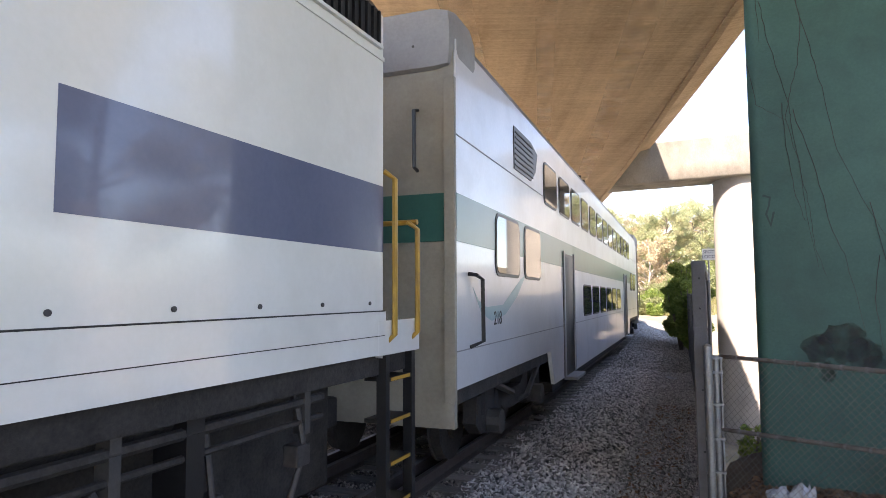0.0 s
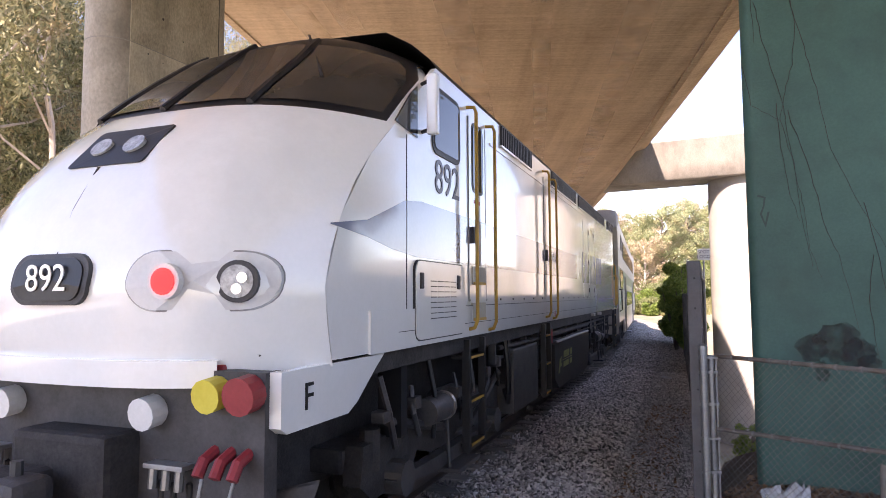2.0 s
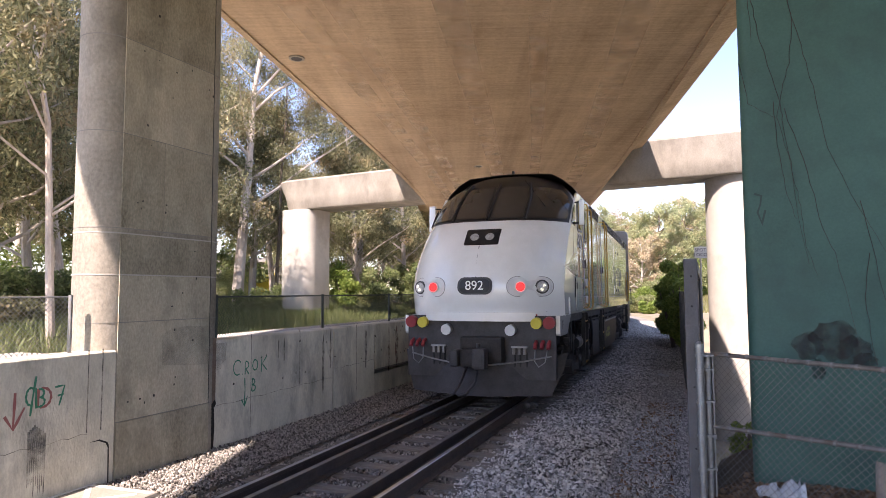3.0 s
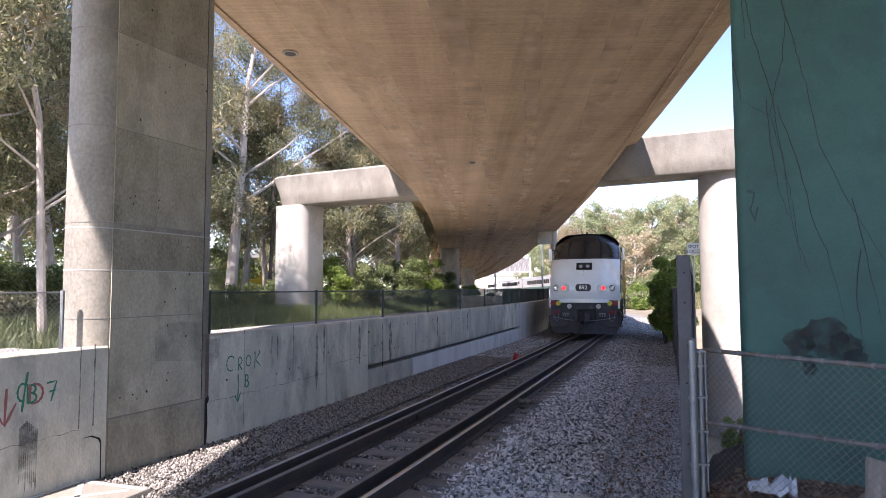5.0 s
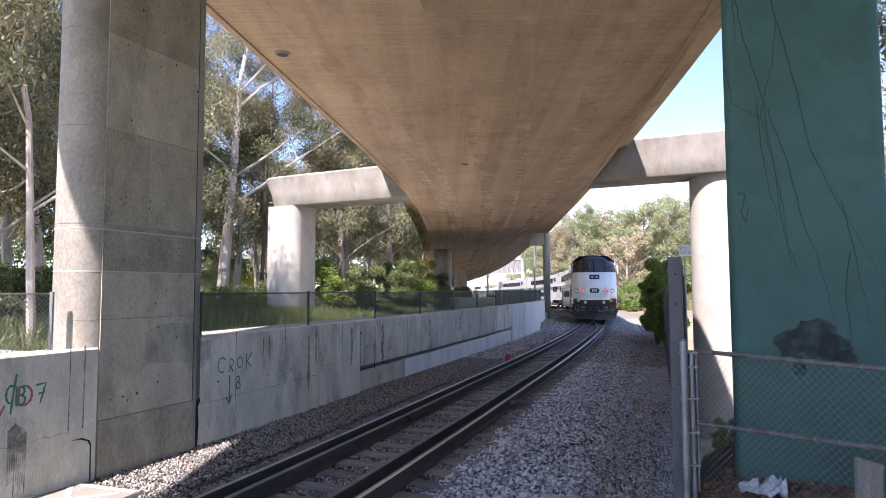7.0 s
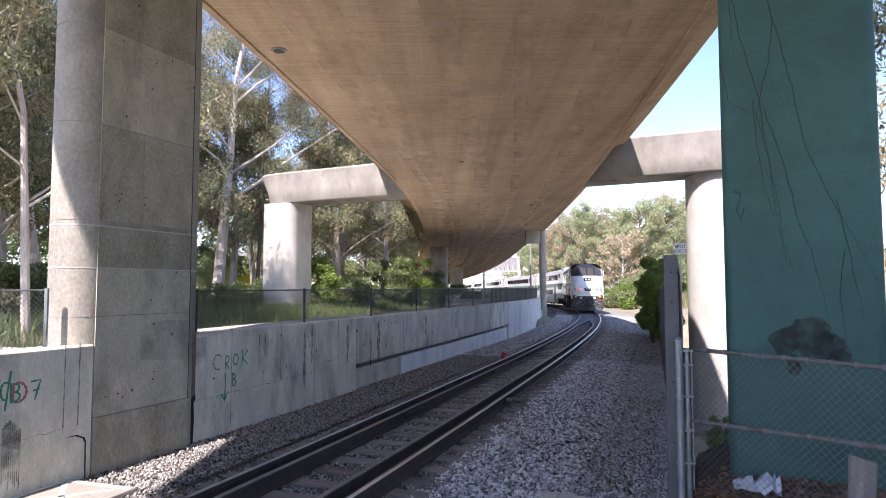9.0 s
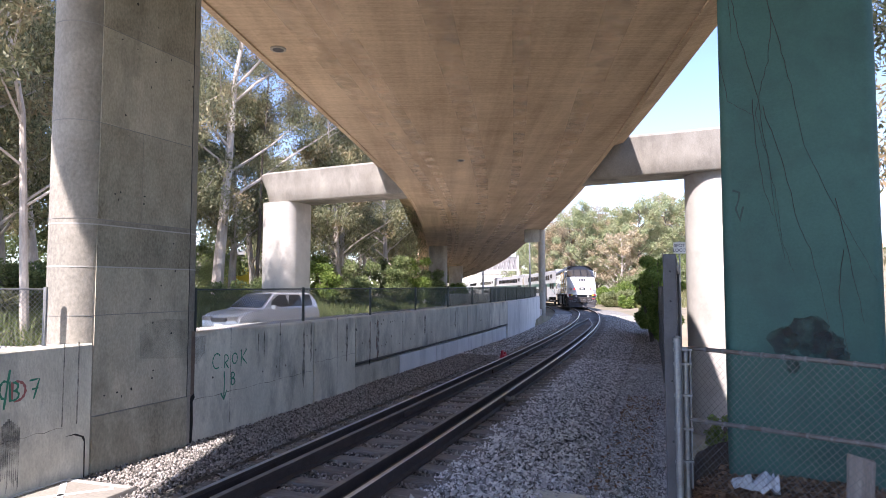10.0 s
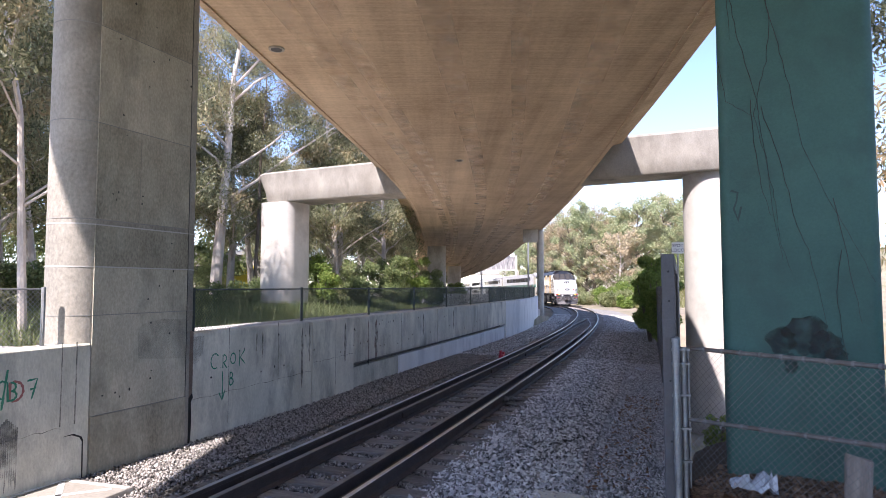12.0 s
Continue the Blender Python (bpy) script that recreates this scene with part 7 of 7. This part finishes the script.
def bush(x, y, r, h, mat, count, size, seed, label, z=None, name="shrub", low=0.45):
    rng = random.Random(seed)
    root = thing(name, label, "shrub", pose(x, y, land(x, y) if z is None else z), "shrubs")
    bm = bmesh.new()
    clumps = []
    for i in range(9):
        a, q = rng.uniform(0, 6.28), rng.uniform(0.15, 0.9)
        tip = Vector((math.cos(a) * r * q, math.sin(a) * r * q, h * rng.uniform(0.35, 0.95)))
        tube(bm, [(0, 0, -0.1), tip * 0.5 + Vector((0, 0, 0.1)), tip], [0.04, 0.025, 0.01], 5)
        clumps += [(tip.x, tip.y, tip.z * 0.9, r * rng.uniform(0.25, 0.45)), (tip.x * 0.8, tip.y * 0.8, tip.z * low, r * rng.uniform(0.3, 0.45))]
    part("branching", bm, BARK_DARK, root)
    leaf_cloud("foliage", clumps, count, size, mat, root, seed, 1.8)
    return root


GB = "bushy green shrub in sunlight"
for i, (x, y, r, h) in enumerate([(-7.6, 41, 1.5, 4.2), (-6.0, 47, 1.8, 3.6), (-4.2, 52, 2.0, 4.4), (-2.6, 55, 1.8, 4.8), (-5.5, 58, 2.2, 5.0), (-1.2, 58, 1.5, 4.0), (1.2, 66, 1.4, 3.0), (-9.5, 52, 2.2, 3.2), (-12, 45, 2.0, 1.8), (-17, 33, 2.0, 1.5),
                                  (-21, 27, 2.2, 2.4), (-13, 39, 1.8, 1.6), (-27, 34, 2.6, 2.6), (-24, 20, 2.2, 1.8), (-28, 41, 3.0, 4.0), (-33, 46, 3.2, 4.4), (-19, 29, 2.0, 2.2)]):
    bush(x, y, r, h, LEAF_GREEN if i % 3 else LEAF_LIME, 6000, 0.10, 60 + i, GB)
for i, (x, y, r, h) in enumerate([(23, 90, 2.2, 3.0), (26, 94, 2.5, 3.4), (21.5, 97, 2.2, 2.4), (28, 86, 2.6, 3.6), (31, 92, 2.8, 4.0), (24.5, 83, 1.8, 2.2), (34, 86, 3, 4.6), (29, 78, 2.2, 3.4), (20.5, 104, 2.4, 3.2), (38, 96, 3, 5), (33, 76, 2.6, 4.2), (22.5, 86, 2.0, 2.2), (25, 88, 2.4, 3.4), (27.5, 91, 2.8, 4.4), (30, 97, 3.0, 5.2), (26.5, 81, 2.2, 3.0), (30.5, 83, 2.8, 4.6), (35, 92, 3.2, 5.6), (23, 79, 1.6, 1.8)]):
    bush(x, y, r, h, LEAF_PALE if i % 3 else LEAF_LIME, 5000, 0.13, 80 + i, "rounded green shrub on the grassy bank")
for i, (x, y, r, h) in enumerate([(-14, 30, 1.8, 1.8), (-17.5, 23, 1.8, 1.6), (-30, 27, 2.6, 2.2), (-12.5, 50, 2.2, 3.0), (-28, 78, 3.5, 3.5), (-10, 70, 2.6, 4.6)]):
    bush(x, y, r, h, LEAF_EUC if i % 2 else LEAF_GREEN, 6500, 0.1, 130 + i, "rough undergrowth below the eucalyptus trees")
# unseen shrubs added right of the camera to keep sunlit ground off the soffit
for i, (x, y, r, h) in enumerate([(9.5, 1, 2.4, 2.6), (10.5, -5, 2.6, 2.8), (13.5, 5, 2.6, 3.0), (14, -2, 2.8, 3.0), (9, -11, 2.6, 2.6), (17, 2, 3.0, 3.4), (15, -9, 3.0, 3.2)]):
    bush(x, y, r, h, LEAF_GREEN, 5000, 0.14, 160 + i, "low dark green shrub out of view, added to cut ground bounce")
# ivy over the boards beside the path
for i, (x, y, h) in enumerate([(8.9, 27.4, 4.2), (9.4, 28.8, 4.2), (10.1, 30.3, 4.4), (10.9, 31.9, 4.0), (8.75, 25.6, 3.4)]):
    bush(x, y, 0.75 + 0.12 * (i % 3), h, LEAF_LIME, 15000, 0.05, 100 + i, "dense green ivy climbing over the dark boards", -0.35, "ivy", 0.4)
bush(7.5, 17.5, 0.4, 1.1, LEAF_LIME, 2500, 0.05, 115, "small leafy weed at the foot of the pale pier", -2.4, "weed")


def grass(name, count, s0, s1, u0, u1, h, seed, label, mat):
    rng = np.random.default_rng(seed)
    s, u = s0 + (s1 - s0) * rng.random(count), u0 + (u1 - u0) * rng.random(count)
    vs = []
    for a, b in zip(s, u):
        p = beside(GROUND_LINE, a, b)
        vs.append((p.x, p.y, ground_z(p.x, p.y, a, b) - 0.03))
    c = np.array(vs)
    t = rng.normal(size=(count, 3)) * np.array([0.35, 0.35, 0]) + np.array([0, 0, 1])
    hh = h * (0.4 + 0.9 * rng.random((count, 1)))
    w = rng.normal(size=(count, 3)) * np.array([1, 1, 0])
    w /= np.linalg.norm(w, axis=1)[:, None] + 1e-6
    w *= h * 0.09
    v = np.stack([c - w, c + w, c + t * hh], 1).reshape(-1, 3)
    return tagged(raw(name, v, np.arange(count * 3).reshape(-1, 3), mat, None, label, "stuff"), category="grass")


grass("grass", 90000, -6, 60, -40, -10.5, 0.55, 1, "long green grass under the eucalyptus trees", GRASS)
grass("grass", 26000, 62, 125, 8.5, 30, 0.7, 2, "tall pale grass on the sunny bank", GRASS_DRY)
grass("grass", 5000, -4, 30, -4.0, -0.6, 0.3, 3, "short weeds along the top of the wall", GRASS)


# ---- what moves ----
COACH_AT = [18.85 + 26.3 * i for i in range(5)]
NOSE = [(0.0, -27.04), (0.5, -23.06), (1.0, -19.13), (1.5, -15.05), (2.5, -6.82), (5.5, 18.3), (7.0, 30.8), (9.5, 51.6), (12.0, 72.5)]


def nose_at(t):
    for (a, u), (b, v) in zip(NOSE, NOSE[1:]):
        if t <= b:
            return u + (v - u) * (t - a) / (b - a)
    return NOSE[-1][1]


def ride(s0, b1, b2):
    """The pose of a vehicle whose near end lies at s0 and whose pivots run on the track."""
    p, q = Vector(TRACK(s0 + b1)[:3]), Vector(TRACK(s0 + b2)[:3])
    d = (q - p).normalized()
    o = p - d * b1
    yaw, pit = math.atan2(-d.x, d.y), math.asin(d.z)
    return Matrix.Translation(o) @ Matrix.Rotation(yaw, 4, "Z") @ Matrix.Rotation(pit, 4, "X")


def motions():
    times = [0.25 * i for i in range(49)]
    walk(loco, [(t, ride(nose_at(t), 3.35, 14.0)) for t in times])
    for c, off in zip(coaches, COACH_AT):
        walk(c, [(t, ride(nose_at(t) + off, 3.0, 22.7)) for t in times])
    rows = [(0.0, 5.2, 124), (2.0, 5.2, 118), (4.0, 5.2, 108), (6.0, 5.2, 88), (7.0, 5.1, 75), (8.0, 4.6, 60), (8.5, 3.8, 51), (9.0, 1.9, 42), (9.5, -2.2, 33), (10.0, -6.8, 24), (10.5, -11.4, 15), (11.0, -16, 6), (12.0, -25, -12)]
    out = []
    for i, (t, x, y) in enumerate(rows):
        (_, xa, ya), (_, xb, yb) = rows[max(0, i - 1)], rows[min(len(rows) - 1, i + 1)]
        out.append((t, pose(x, y, road_z(y), 0, 0, math.degrees(math.atan2(-(xa - xb), ya - yb)))))
    walk(car, out)
    # the wheels roll
    ticks = [0.08 * i for i in range(150)] + [12.0]
    for ax, y, r in LOCO_AXLES + COACH_AXLES:
        walk(ax, [(t, pose(0, y, r, -math.degrees((nose_at(t) - nose_at(0)) / r))) for t in ticks])


motions()
